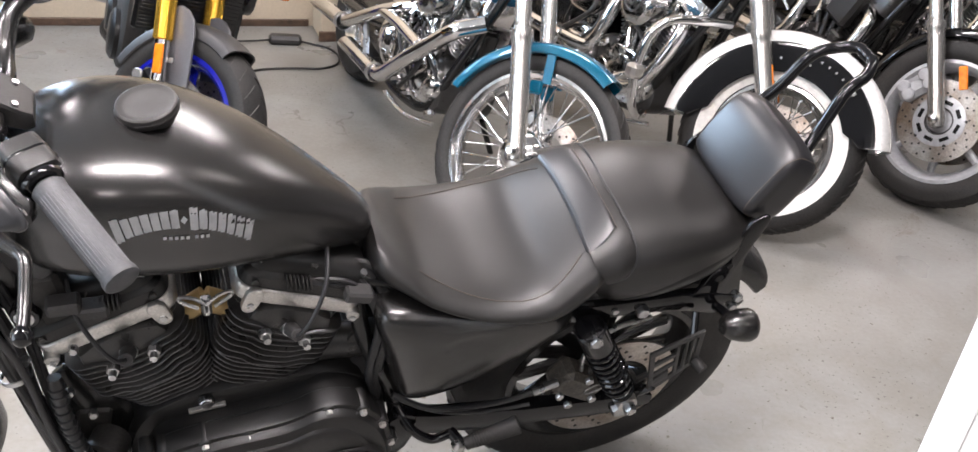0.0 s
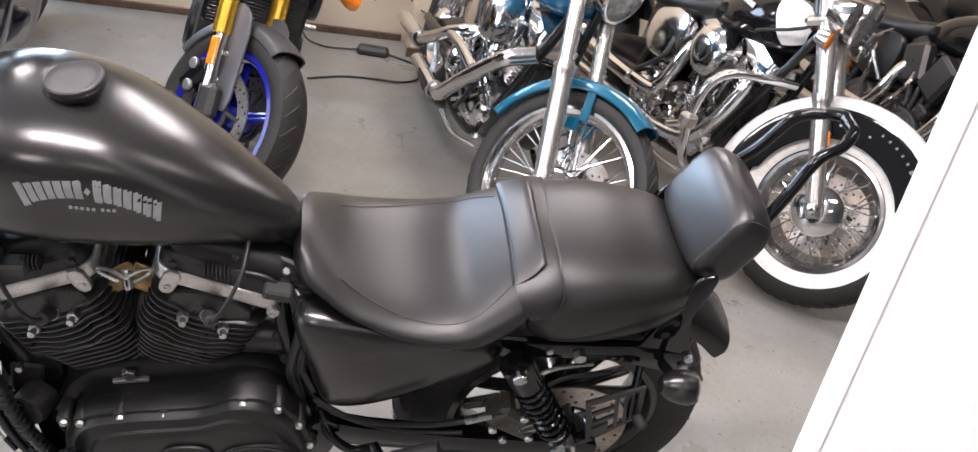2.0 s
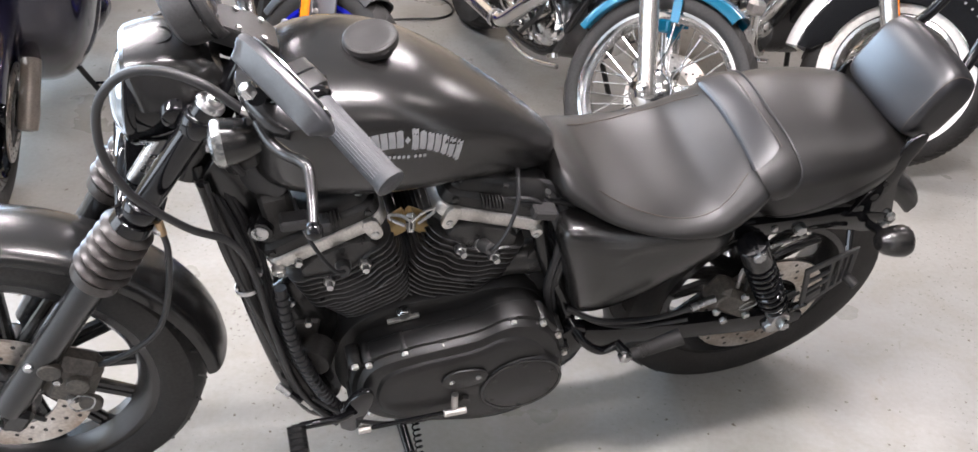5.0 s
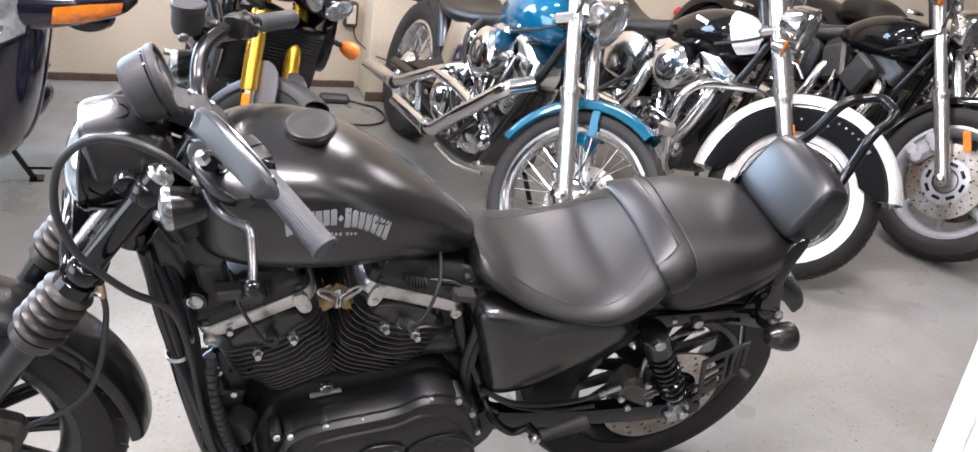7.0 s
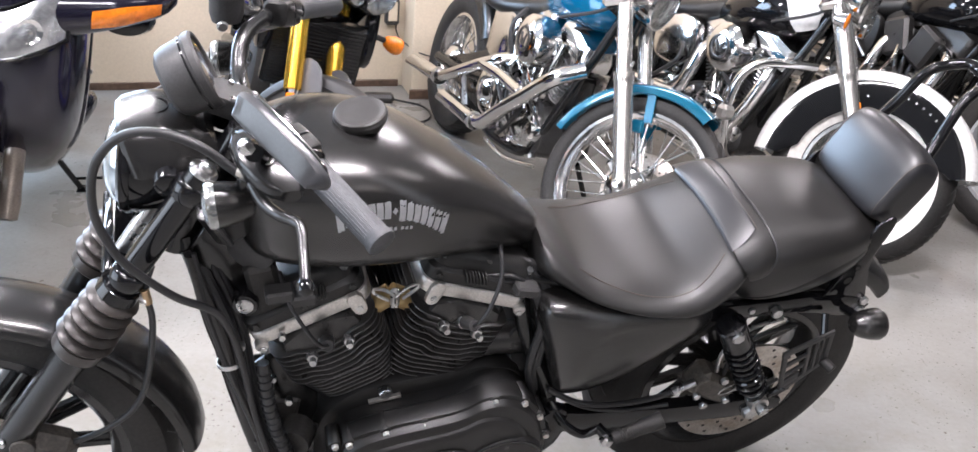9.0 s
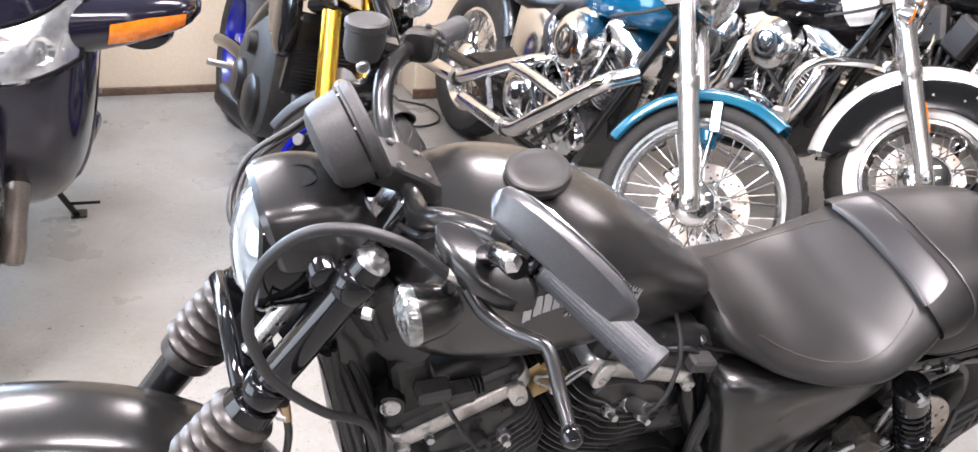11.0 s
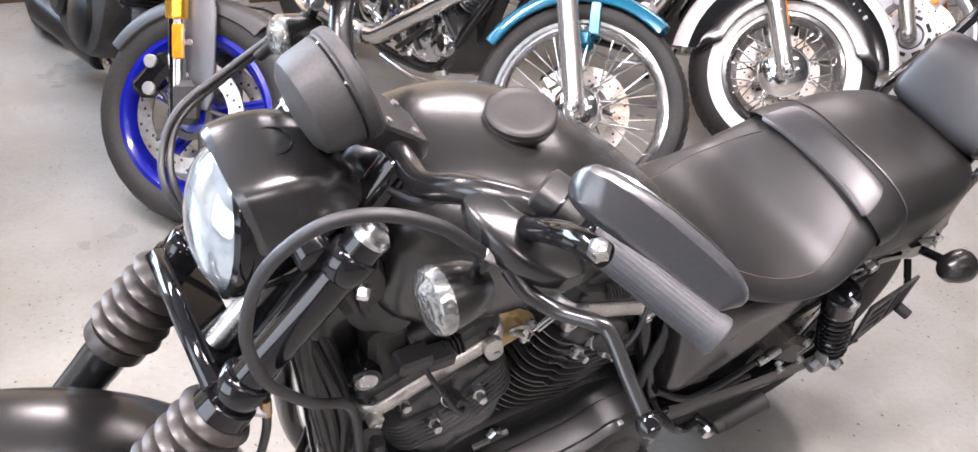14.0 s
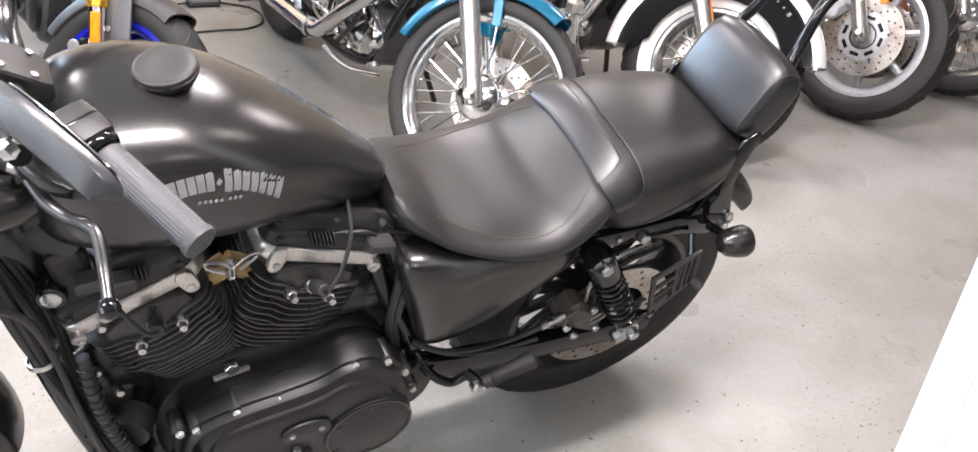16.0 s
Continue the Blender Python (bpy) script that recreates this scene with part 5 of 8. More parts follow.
# ribbed conduit, gusset and switch beside the neck
conduit = [(-1.0, -0.11, 0.66), (-0.995, -0.128, 0.56), (-0.975, -0.14, 0.46), (-0.945, -0.14, 0.36), (-0.92, -0.135, 0.29)]
cond = part("conduit", Geo().add(*tube(conduit, 0.0105, 10)), CABLE, hero)
P = spline(conduit, 7)
g = Geo()
for i in range(2, len(P) - 2):
    g.add(*lathe([(0.0105, -0.0025), (0.0132, -0.001), (0.0132, 0.001), (0.0105, 0.0025)], P[i], (P[i + 1] - P[i - 1]).normalized(), 12))
part("conduit_rib", g, CABLE, cond, stuff=True)
part("neck_gusset", Geo().add(*plate([(-1.105, 0.85), (-1.055, 0.74), (-0.985, 0.70), (-0.955, 0.80), (-0.99, 0.90), (-1.05, 0.93)], -0.045, -0.02, 0.006, 1)), FRAMEB, hero)
part("ignition_coil", Geo().add(*block((-0.985, -0.055, 0.79), (0.05, 0.05, 0.105), (0, -8, 0), 0.008)), RUBBER, hero)
sw = part("key_switch", Geo().add(*lathe([(0.021, -0.03), (0.021, 0.0), (0.019, 0.004), (0.012, 0.005)], (-1.018, -0.085, 0.775), (-0.2, -1, 0.1), 24)), GLOSS, hero)
part("key_face", Geo().add(*lathe([(0.0135, 0.003), (0.0135, 0.0065), (0.010, 0.008), (0.001, 0.008)], (-1.018, -0.085, 0.775), (-0.2, -1, 0.1), 24)), STEEL, sw)
for x, z in ((-1.03, 0.70), (-0.965, 0.71), (-0.985, 0.61), (-0.96, 0.545)):
    part("bolt", Geo().add(*bolt((x, -0.10, z), (-0.1, -1, 0.2), 0.007, 0.012)), STEEL, hero)
part("engine_mount", Geo().add(*plate([(-1.02, 0.60), (-0.985, 0.63), (-0.92, 0.60), (-0.90, 0.50), (-0.93, 0.36), (-0.985, 0.38)], -0.07, -0.055, 0.004, 1)), FRAMEB, hero)

# front end of the black motorcycle
FD = Vector((-0.420, 0, -0.613)).normalized()
STEER = Matrix.Identity(4)
UPA = Vector((0.565, 0, 0.825)).normalized()
AX = (-1.484, 0, 0.424)
TURNED = Matrix.Translation(AX) @ Matrix.Rotation(radians(-8), 4, UPA) @ Matrix.Translation(-Vector(AX))  # the bars point a little to the right
FAR_LEG = Matrix.Translation((0.032, 0, -0.018))
NEAR_LEG = Matrix.Translation((0.015, 0, 0.004))
cast_wheel(hero, AX, 0.338, 0.10, 0.252, TURNED, 13, SATIN)
brake_disc(hero, TURNED @ Matrix.Translation((AX[0], -0.062, AX[2])), 0.146)
part("axle", Geo(TURNED).add(*rod((AX[0], -0.135, AX[2]), (AX[0], 0.135, AX[2]), 0.011, 12)), STEEL, hero)
for s in (-1, 1):
    SIDE = NEAR_LEG if s < 0 else FAR_LEG
    top = Vector((-1.072, s * 0.105, 1.055))
    at = lambda d: top + FD * d
    leg = part("fork_tube", Geo(SIDE).add(*rod(at(0.0), at(0.23), 0.0205, 28)), GLOSS, hero, "gloss black upper fork tube")
    part("fork_cap", Geo(SIDE).add(*lathe([(0.0205, 0), (0.0205, 0.005), (0.017, 0.009), (0.0115, 0.010), (0.0105, 0.016), (0.0, 0.017)], at(0.002), -FD, 24)), STEEL, leg)
    part("inner_tube", Geo(SIDE).add(*rod(at(0.2), at(0.5), 0.0195, 20)), STEEL, leg)
    prof = []
    for k in range(5):
        d = 0.250 + k * 0.0215
        r = 0.0355 + 0.0011 * k
        prof += [(0.0285, d), (r - 0.003, d + 0.0028), (r + 0.0025, d + 0.0065), (r + 0.0052, d + 0.0108), (r + 0.0025, d + 0.0150), (r - 0.003, d + 0.0187), (0.0285, d + 0.0213)]
    prof += [(0.0385, 0.358), (0.039, 0.364), (0.039, 0.376), (0.034, 0.381), (0.024, 0.383)]
    part("fork_gaiter", Geo(SIDE).add(*lathe(prof, top, FD, 28)), GAITER, leg, "ribbed black rubber fork gaiter")
    part("gaiter_band", Geo(SIDE).add(*lathe([(0.022, 0.228), (0.030, 0.232), (0.032, 0.25), (0.027, 0.256)], top, FD, 28)), GLOSS, leg)
    slider = part("fork_slider", Geo(SIDE).add(*lathe([(0.02, 0.375), (0.027, 0.38), (0.0275, 0.41), (0.0265, 0.425), (0.0265, 0.6), (0.028, 0.69), (0.026, 0.735), (0.012, 0.75)], top, FD, 24)), FRAMEB, leg, "glossy black fork slider")
    part("axle_clamp", Geo(SIDE).add(*block(Vector(AX) + Vector((0.0, s * 0.105, 0)), (0.05, 0.045, 0.06), (0, 36, 0), 0.01)), SATIN, slider)
    part("bolt", Geo(SIDE).add(*bolt(at(0.06) + Vector((0.022, s * 0.012, -0.012)), (0.84, s * 0.5, -0.1), 0.0085, 0.012)), STEEL, leg)
    part("bolt", Geo(SIDE).add(*bolt(at(0.245) + Vector((0.03, s * 0.01, -0.01)), (0.84, s * 0.5, -0.1), 0.0085, 0.012)), STEEL, leg)
for d, nm in ((0.035, "upper_triple"), (0.215, "lower_triple")):
    c = Vector((-1.072, 0, 1.055)) + FD * d
    M = Matrix.Translation(c) @ Matrix.Rotation(radians(34.4), 4, "Y")
    tr = part(nm, Geo(STEER @ M).add(*block((0.014, 0, 0), (0.07, 0.17, 0.028), bev=0.01)), GLOSS, hero)
    part("triple_bar", Geo(STEER @ M).add(*rod((-0.016, -0.10, 0), (-0.016, 0.10, 0), 0.019, 24) if d < 0.1 else rod((-0.01, -0.10, 0), (-0.01, 0.088, 0), 0.0125, 24)), GLOSS, tr, "", 50)
    for s in (-1, 1):
        part("clamp", Geo((NEAR_LEG if s < 0 else FAR_LEG) @ M).add(*rod((0, s * 0.105, -0.016), (0, s * 0.105, 0.016), 0.0245 if d < 0.1 else 0.027, 32)), GLOSS, tr, "", 50)
part("fork_bar", Geo(STEER).add(*rod(Vector((-1.072, -0.05, 1.055)) + FD * 0.05, Vector((-1.072, -0.05, 1.055)) + FD * 0.2, 0.012, 16)), STEEL, hero)
part("fork_bar", Geo(STEER).add(*rod(Vector((-1.085, -0.07, 1.0)), Vector((-1.16, -0.06, 0.86)), 0.014, 16)), GLOSS, hero)

# front fender
rows = []
for k in range(26):
    a = radians(2 + 120 * k / 25)
    row = []
    u = min(max((math.degrees(a) - 5) / 80, 0), 1)
    low = 0.351 - 0.026 * u * u * (3 - 2 * u)
    for i in range(13):
        b = math.pi * i / 12
        rr = low + 0.028 * math.sin(b) ** 0.7
        row.append(Vector((AX[0] + math.cos(a) * rr, 0.066 * math.cos(b), AX[2] + math.sin(a) * rr)))
    for i in range(12, -1, -1):
        b = math.pi * i / 12
        rr = low - 0.003 + 0.0265 * math.sin(b) ** 0.7
        row.append(Vector((AX[0] + math.cos(a) * rr, 0.0635 * math.cos(b), AX[2] + math.sin(a) * rr)))
    rows.append(row)
part("front_fender", Geo(TURNED).add(*loft(rows)), SATIN, hero, "short satin black front mudguard")
FC = Matrix.Translation((-1.345, -0.096, 0.505))
fcal = part("front_caliper", Geo(TURNED @ FC).add(*block((0, 0, 0), (0.085, 0.055, 0.11), (0, 25, 0), 0.018)), DUSTY, hero, "dusty black front brake caliper")
for px, pz in ((-0.02, 0.05), (0.015, 0.01), (0.025, -0.04)):
    part("piston_cap", Geo(TURNED @ FC).add(*rod((px, -0.026, pz), (px, -0.038, pz), 0.019, 18)), DUSTY, fcal)
    part("bolt", Geo(TURNED @ FC).add(*bolt((px - 0.03, -0.028, pz + 0.012), (0, -1, 0), 0.008, 0.008)), STEEL, fcal)
part("caliper_badge", Geo(TURNED @ FC).add(*tube([(0.0, -0.04, -0.05), (0.025, -0.04, -0.045), (0.035, -0.04, -0.02), (0.012, -0.04, -0.01), (-0.008, -0.04, -0.03), (0.0, -0.04, -0.05)], 0.0016, 5, 4)), STEEL, fcal)

# headlight with its brow
HD = Vector((-0.98, 0.13, 0.12)).normalized()
hc = Vector((-1.135, 0, 1.012))
head = part("headlight", Geo(STEER).add(*lathe([(0.012, -0.10), (0.045, -0.088), (0.068, -0.05), (0.076, -0.01), (0.079, 0.012), (0.0785, 0.02)], hc, HD, 48)), GLOSS, hero, "round headlight in a black bucket")
part("trim_ring", Geo(STEER).add(*lathe([(0.0725, 0.016), (0.0805, 0.014), (0.083, 0.02), (0.0815, 0.028), (0.0745, 0.032), (0.0725, 0.027)], hc, HD, 48, True)), GLOSS, head)
part("reflector", Geo(STEER).add(*lathe([(0.001, -0.02), (0.03, -0.012), (0.055, 0.004), (0.0735, 0.024), (0.0745, 0.021), (0.056, 0.0), (0.03, -0.016), (0.001, -0.024)], hc, HD, 48)), LENSG, head)
part("lens", Geo(STEER).add(*lathe([(0.0735, 0.026), (0.067, 0.037), (0.052, 0.048), (0.03, 0.055), (0.001, 0.058)], hc, HD, 48)), LENS, head, "clear domed lens with pale blue glare")
BROW = [(-1.150, 0.076, 1.034, 1.092), (-1.147, 0.081, 1.034, 1.096), (-1.125, 0.086, 1.037, 1.101), (-1.10, 0.085, 1.041, 1.103), (-1.075, 0.079, 1.046, 1.100), (-1.052, 0.066, 1.050, 1.092), (-1.032, 0.048, 1.052, 1.080)]
rows = []
for x in steps_between(-1.150, -1.032, 18):
    hw, lo, hi = blend(BROW, x)
    h = hi - lo
    half = [(0.3 * hw, hi), (0.56 * hw, hi - 0.05 * h), (0.68 * hw, hi - 0.15 * h), (0.84 * hw, hi - 0.52 * h), (0.98 * hw, lo + 0.06 * h), (0.97 * hw, lo), (0.6 * hw, lo + 0.25 * h)]
    rows.append([Vector((x - 0.016 * (p.y - lo) / h, p.x, p.y)) for p in chaikin(half + [(-y, z) for y, z in half[::-1]], 1)])
brow = part("headlight_brow", Geo(STEER).add(*loft(rows)), SATIN, head, "satin black creased cowl over the headlight", 22)
part("brow_ring", Geo(STEER).add(*lathe([(0.0186, -0.002), (0.0194, -0.002), (0.0194, 0.0009), (0.0186, 0.0009)], (-1.113, 0, 1.1022), (-0.05, 0, 1), 28, True)), GLOSS, brow)

# speedometer
GX = Vector((0.93, 0.06, 0.36)).normalized()
gc = Vector((-1.052, 0, 1.150))
gauge = part("speedometer", Geo(STEER).add(*lathe([(0.018, -0.046), (0.038, -0.043), (0.047, -0.037), (0.0505, -0.028), (0.0535, -0.002), (0.054, 0.004), (0.0565, 0.006), (0.0565, 0.015), (0.054, 0.0185), (0.0495, 0.0175), (0.0485, 0.013), (0.001, 0.013)], gc, GX, 56)), PLASTIC, hero, "round black speedometer in a cup housing")
part("glass", Geo(STEER).add(*lathe([(0.048, 0.0145), (0.03, 0.017), (0.001, 0.018)], gc, GX, 40)), SMOKE, gauge)
part("groove", Geo(STEER).add(*lathe([(0.0535, -0.001), (0.0548, -0.001), (0.0548, 0.0015), (0.0535, 0.0015)], gc, GX, 56, True)), GLOSS, gauge)
bracket = part("gauge_bracket", Geo(STEER).add(*loft([[Vector((x, y, z)) for y, z in ((-w, a), (w, a), (w, b), (w * 0.9, b + 0.004), (-w * 0.9, b + 0.004), (-w, b))] for x, w, a, b in ((-1.045, 0.022, 1.10, 1.125), (-1.02, 0.030, 1.092, 1.12), (-0.985, 0.034, 1.072, 1.10), (-0.965, 0.032, 1.062, 1.084), (-0.955, 0.026, 1.062, 1.075))])), WRINKLE, hero, "black handlebar clamp and gauge bracket")
for px, pz in ((-1.006, 1.1165), (-0.974, 1.0945)):
    for s in (-1, 1):
        part("bolt", Geo(STEER).add(*bolt((px, s * 0.022, pz), (0.5, 0, 0.87), 0.0048, 0.004)), STEEL, bracket)
for s in (-1, 1):
    part("riser", Geo(STEER).add(*rod((-1.03, s * 0.045, 1.035), (-0.998, s * 0.045, 1.085), 0.019, 18)), GLOSS, bracket)

# handlebar with everything on it; it is turned a little, so its right half sits lower and further back
SWING = Matrix(((1, 0.16, 0, 0), (0, 1, 0, 0), (0, -0.18, 1, 0), (0, 0, 0, 1)))
BAR = [(-0.998, 0.0, 1.087), (-0.998, 0.055, 1.088), (-1.006, 0.10, 1.105), (-1.0, 0.15, 1.145), (-0.968, 0.198, 1.16), (-0.925, 0.245, 1.152), (-0.866, 0.35, 1.122)]
bar = part("handlebar", Geo(STEER).add(*tube([(x, -y, z) for x, y, z in BAR[:0:-1]] + [SWING @ Vector(p) for p in BAR], 0.0132, 14, 6)), BARM, hero, "satin black handlebar")


def controls(s):
    TURN = STEER if s < 0 else SWING
    g0, g1 = Vector((-0.927, s * 0.242, 1.1525)), Vector((-0.859, s * 0.363, 1.118))
    d = (g1 - g0).normalized()
    grip = part("grip", Geo(TURN).add(*lathe([(0.015, 0.0), (0.0185, 0.004), (0.0175, 0.012), (0.0175, 0.125), (0.0195, 0.130), (0.0195, 0.1365), (0.016, 0.1385), (0.001, 0.1385)], g0, d, 28)), GRIPR, bar, "grey ribbed rubber grip")
    g = Geo(TURN)
    sd = d.orthogonal().normalized()
    ot = d.cross(sd)
    for k in range(28):
        a = 2 * math.pi * k / 28
        o = (sd * math.cos(a) + ot * math.sin(a)) * 0.0175
        g.add(*rod(g0 + d * 0.016 + o, g0 + d * 0.122 + o, 0.0005, 4))
    part("rib", g, GRIPR, grip, stuff=True)
    h = g0 - d * 0.03
    def boxy(t, a, b, n_=28, e=4.0):
        out = []
        for q in range(n_):
            w = 2 * math.pi * q / n_
            c, v = math.cos(w), math.sin(w)
            out.append(h + d * t + fw * (a * math.copysign(abs(c) ** (2 / e), c)) + uz * (b * math.copysign(abs(v) ** (2 / e), v)))
        return out

    fw = Vector((1, s * -0.55, 0))
    fw = (fw - d * fw.dot(d)).normalized()
    uz = fw.cross(d).normalized()
    house = part("switch_housing", Geo(TURN).add(*loft([boxy(t, a, b) for t, a, b in ((-0.030, 0.018, 0.017), (-0.027, 0.023, 0.0215), (-0.005, 0.0245, 0.0235), (0.012, 0.0245, 0.0235), (0.017, 0.023, 0.0225), (0.019, 0.019, 0.019))])), WRINKLE, bar, "black switch housing")
    part("flange", Geo(TURN).add(*lathe([(0.015, 0.018), (0.0225, 0.019), (0.0235, 0.022), (0.0225, 0.026), (0.017, 0.028)], h, d, 28)), GLOSS, house)
    part("split_line", Geo(TURN).add(*loft([boxy(t, a, a - 0.001) for t, a in ((-0.0075, 0.0248), (-0.0060, 0.0250), (-0.0045, 0.0248))])), GLOSS, house)
    for du, dv, sz in ((-0.016, 0.3, 0.010), (0.004, 0.1, 0.012), (-0.006, 0.85, 0.009)):
        o = (fw * (1 - dv) + uz * dv).normalized()
        part("switch", Geo(TURN).add(*block(h + d * du + o * 0.0255, (sz, sz, 0.008), (0, 35, 0), 0.002)), PLASTIC, house)
    part("screw_hole", Geo(TURN).add(*lathe([(0.0045, 0.0), (0.0045, 0.001), (0.001, 0.0011)], h + fw * 0.0243 + d * 0.006 - uz * 0.012, fw, 14)), RUBBER, house)
    part("housing_screw", Geo(TURN).add(*bolt(h + Vector((0.024, 0, -0.012)), (0.8, 0, -0.4), 0.004, 0.004)), STEEL, house)
    p0 = Vector((-0.975, s * 0.228, 1.142))
    perch = part("lever_perch", Geo(TURN).add(*loft([[p0 + d * t + Vector((math.copysign(abs(math.cos(q * math.pi / 12)) ** 0.5, math.cos(q * math.pi / 12)) * a - 0.004, 0, math.copysign(abs(math.sin(q * math.pi / 12)) ** 0.5, math.sin(q * math.pi / 12)) * b)) for q in range(24)] for t, a, b in ((-0.062, 0.010, 0.009), (-0.045, 0.022, 0.013), (-0.01, 0.031, 0.0165), (0.018, 0.030, 0.015), (0.036, 0.022, 0.011), (0.046, 0.012, 0.008))])), BARM, bar, "black lever bracket")
    part("pivot_screw", Geo(TURN).add(*bolt(p0 + Vector((-0.004, 0, 0.0165)), (0, 0, 1), 0.0085, 0.003)), STEEL, perch)
    lv = [Vector((-1.0, s * 0.232, 1.130)), Vector((-0.99, s * 0.255, 1.117)), Vector((-0.974, s * 0.28, 1.115)), Vector((-0.958, s * 0.306, 1.124)), Vector((-0.952, s * 0.320, 1.123)), Vector((-0.954, s * 0.355, 1.109)), Vector((-0.958, s * 0.394, 1.098))]
    lever_ = part("brake_lever" if s > 0 else "clutch_lever", Geo(TURN).add(*tube(lv, [0.0084, 0.0064], 12, 6)), BARM, perch, "long black hand lever with a ball end")
    part("ball_end", Geo(TURN).add(*lathe([(0.003, -0.011), (0.009, -0.007), (0.0112, 0), (0.009, 0.007), (0.003, 0.011)], lv[-1], lv[-1] - lv[-2], 16)), GLOSS, lever_)
    # mirror
    lx = Vector((0.525, s * 0.832, -0.18)).normalized()
    nz = Vector((-0.82, s * 0.43, -0.2))
    nz = (nz - lx * nz.dot(lx)).normalized()
    wy = nz.cross(lx) * -s
    mc = Vector((-0.975, s * 0.338, 1.258))
    P = chaikin([(-0.075, 0.013), (-0.066, 0.029), (-0.02, 0.031), (0.045, 0.020), (0.068, 0.008), (0.075, -0.004), (0.070, -0.014), (0.05, -0.020), (-0.05, -0.027), (-0.068, -0.020), (-0.076, -0.004)], 1)
    rr = [[mc + lx * (p.x * k) + wy * (p.y * k) + nz * t for p in P] for t, k in ((-0.013, 0.95), (-0.0105, 0.985), (-0.007, 1.0), (-0.003, 0.985))]
    rr += [[mc + lx * (p.x * 0.82) + wy * (0.004 - 0.08 * p.x + p.y * q) + nz * t for p in P] for t, q in ((0.0125, 0.14), (0.0135, 0.06))]
    mir = part("mirror", Geo(TURN).add(*loft(rr)), MIRRORB, bar, "dark grey teardrop mirror shell", 30)
    part("mirror_glass", Geo(TURN).add(*loft([[mc + (p - mc) * 0.9 - nz * 0.0016 * (j + 0.6) - nz * 0.003 for p in rr[0]] for j in range(2)])), CHROME, mir)
    st = part("mirror_stem", Geo(TURN).add(*tube([p0 + Vector((-0.006, s * -0.01, 0.014)), Vector((-0.99, s * 0.25, 1.19)), Vector((-1.0, s * 0.285, 1.222)), Vector((-1.0, s * 0.318, 1.238))], 0.0105, 12)), GLOSS, mir)
    part("acorn_nut", Geo(TURN).add(*lathe([(0.009, 0), (0.009, 0.008), (0.006, 0.014), (0.001, 0.016)], (-1.006, s * 0.318, 1.243), (-0.4, s * 0.2, 1), 6)), STEEL, st)
    # front turn signal under the perch
    sc = Vector((-1.035, s * 0.212, 1.085))
    sg = part("turn_signal", Geo(TURN).add(*lathe([(0.004, -0.04), (0.018, -0.034), (0.027, -0.016), (0.0305, 0.006), (0.031, 0.014)], sc, (-1.0, s * 0.0, -0.05), 28)), SATIN, bar, "black bullet turn signal with a clear lens")
    part("lens", Geo(TURN).add(*lathe([(0.0315, 0.010), (0.032, 0.016), (0.029, 0.022), (0.019, 0.0265), (0.001, 0.029)], sc, (-1.0, s * 0.0, -0.05), 28)), LENSG, sg)
    part("stalk", Geo(TURN).add(*tube([sc + Vector((0.02, 0, 0.02)), sc + Vector((0.03, s * 0.002, 0.045)), (-0.985, s * 0.215, 1.14)], 0.007, 10)), GLOSS, sg)
    if s > 0:
        part("reservoir", Geo(TURN).add(*lathe([(0.012, -0.026), (0.022, -0.022), (0.0265, -0.006), (0.0265, 0.02), (0.0285, 0.022), (0.0285, 0.03), (0.025, 0.033), (0.001, 0.033)], Vector((-1.025, 0.178, 1.186)), (0.1, 0, 1), 32)), PLASTIC, perch, "black brake fluid reservoir")
        part("reservoir_arm", Geo(TURN).add(*block(Vector((-1.0, 0.2, 1.165)), (0.05, 0.04, 0.03), (0, 20, 0), 0.008)), SATIN, perch)
        part("sight_glass", Geo(TURN).add(*lathe([(0.0085, 0), (0.0085, 0.004), (0.006, 0.006)], Vector((-1.03, 0.147, 1.166)), (0.15, -1, 0), 20)), STEEL, perch)


controls(-1)
controls(1)
part("clutch_cable", Geo().add(*tube([(-1.012, -0.218, 1.134), (-1.026, -0.213, 1.145), (-1.057, -0.203, 1.171), (-1.098, -0.188, 1.184), (-1.138, -0.175, 1.178), (-1.17, -0.166, 1.15), (-1.19, -0.16, 1.108), (-1.197, -0.158, 1.045), (-1.185, -0.158, 0.985), (-1.165, -0.155, 0.94), (-1.116, -0.142, 0.865), (-1.06, -0.125, 0.80), (-1.035, -0.12, 0.70), (-1.02, -0.125, 0.55), (-0.99, -0.135, 0.38), (-0.93, -0.15, 0.27)], 0.0060, 16, 8)), CABLE, hero, "black clutch cable looped past the headlight")
part("cable_end", Geo().add(*rod((-0.996, -0.224, 1.131), (-1.016, -0.214, 1.138), 0.0085, 10)), ALU, hero)
for o in (0.0, 0.009):
    part("throttle_cable", Geo().add(*tube([(-0.985, 0.215, 1.075), (-1.028, 0.22, 1.033 + o), (-1.076, 0.22, 1.0 + o), (-1.134 - o * 0.5, 0.19, 0.985 + o), (-1.159 - o, 0.16, 0.968), (-1.168 - o, 0.12, 0.945), (-1.15, 0.08, 0.90), (-1.12, 0.04, 0.87)], 0.0042, 10)), CABLE, hero, "black throttle cable")
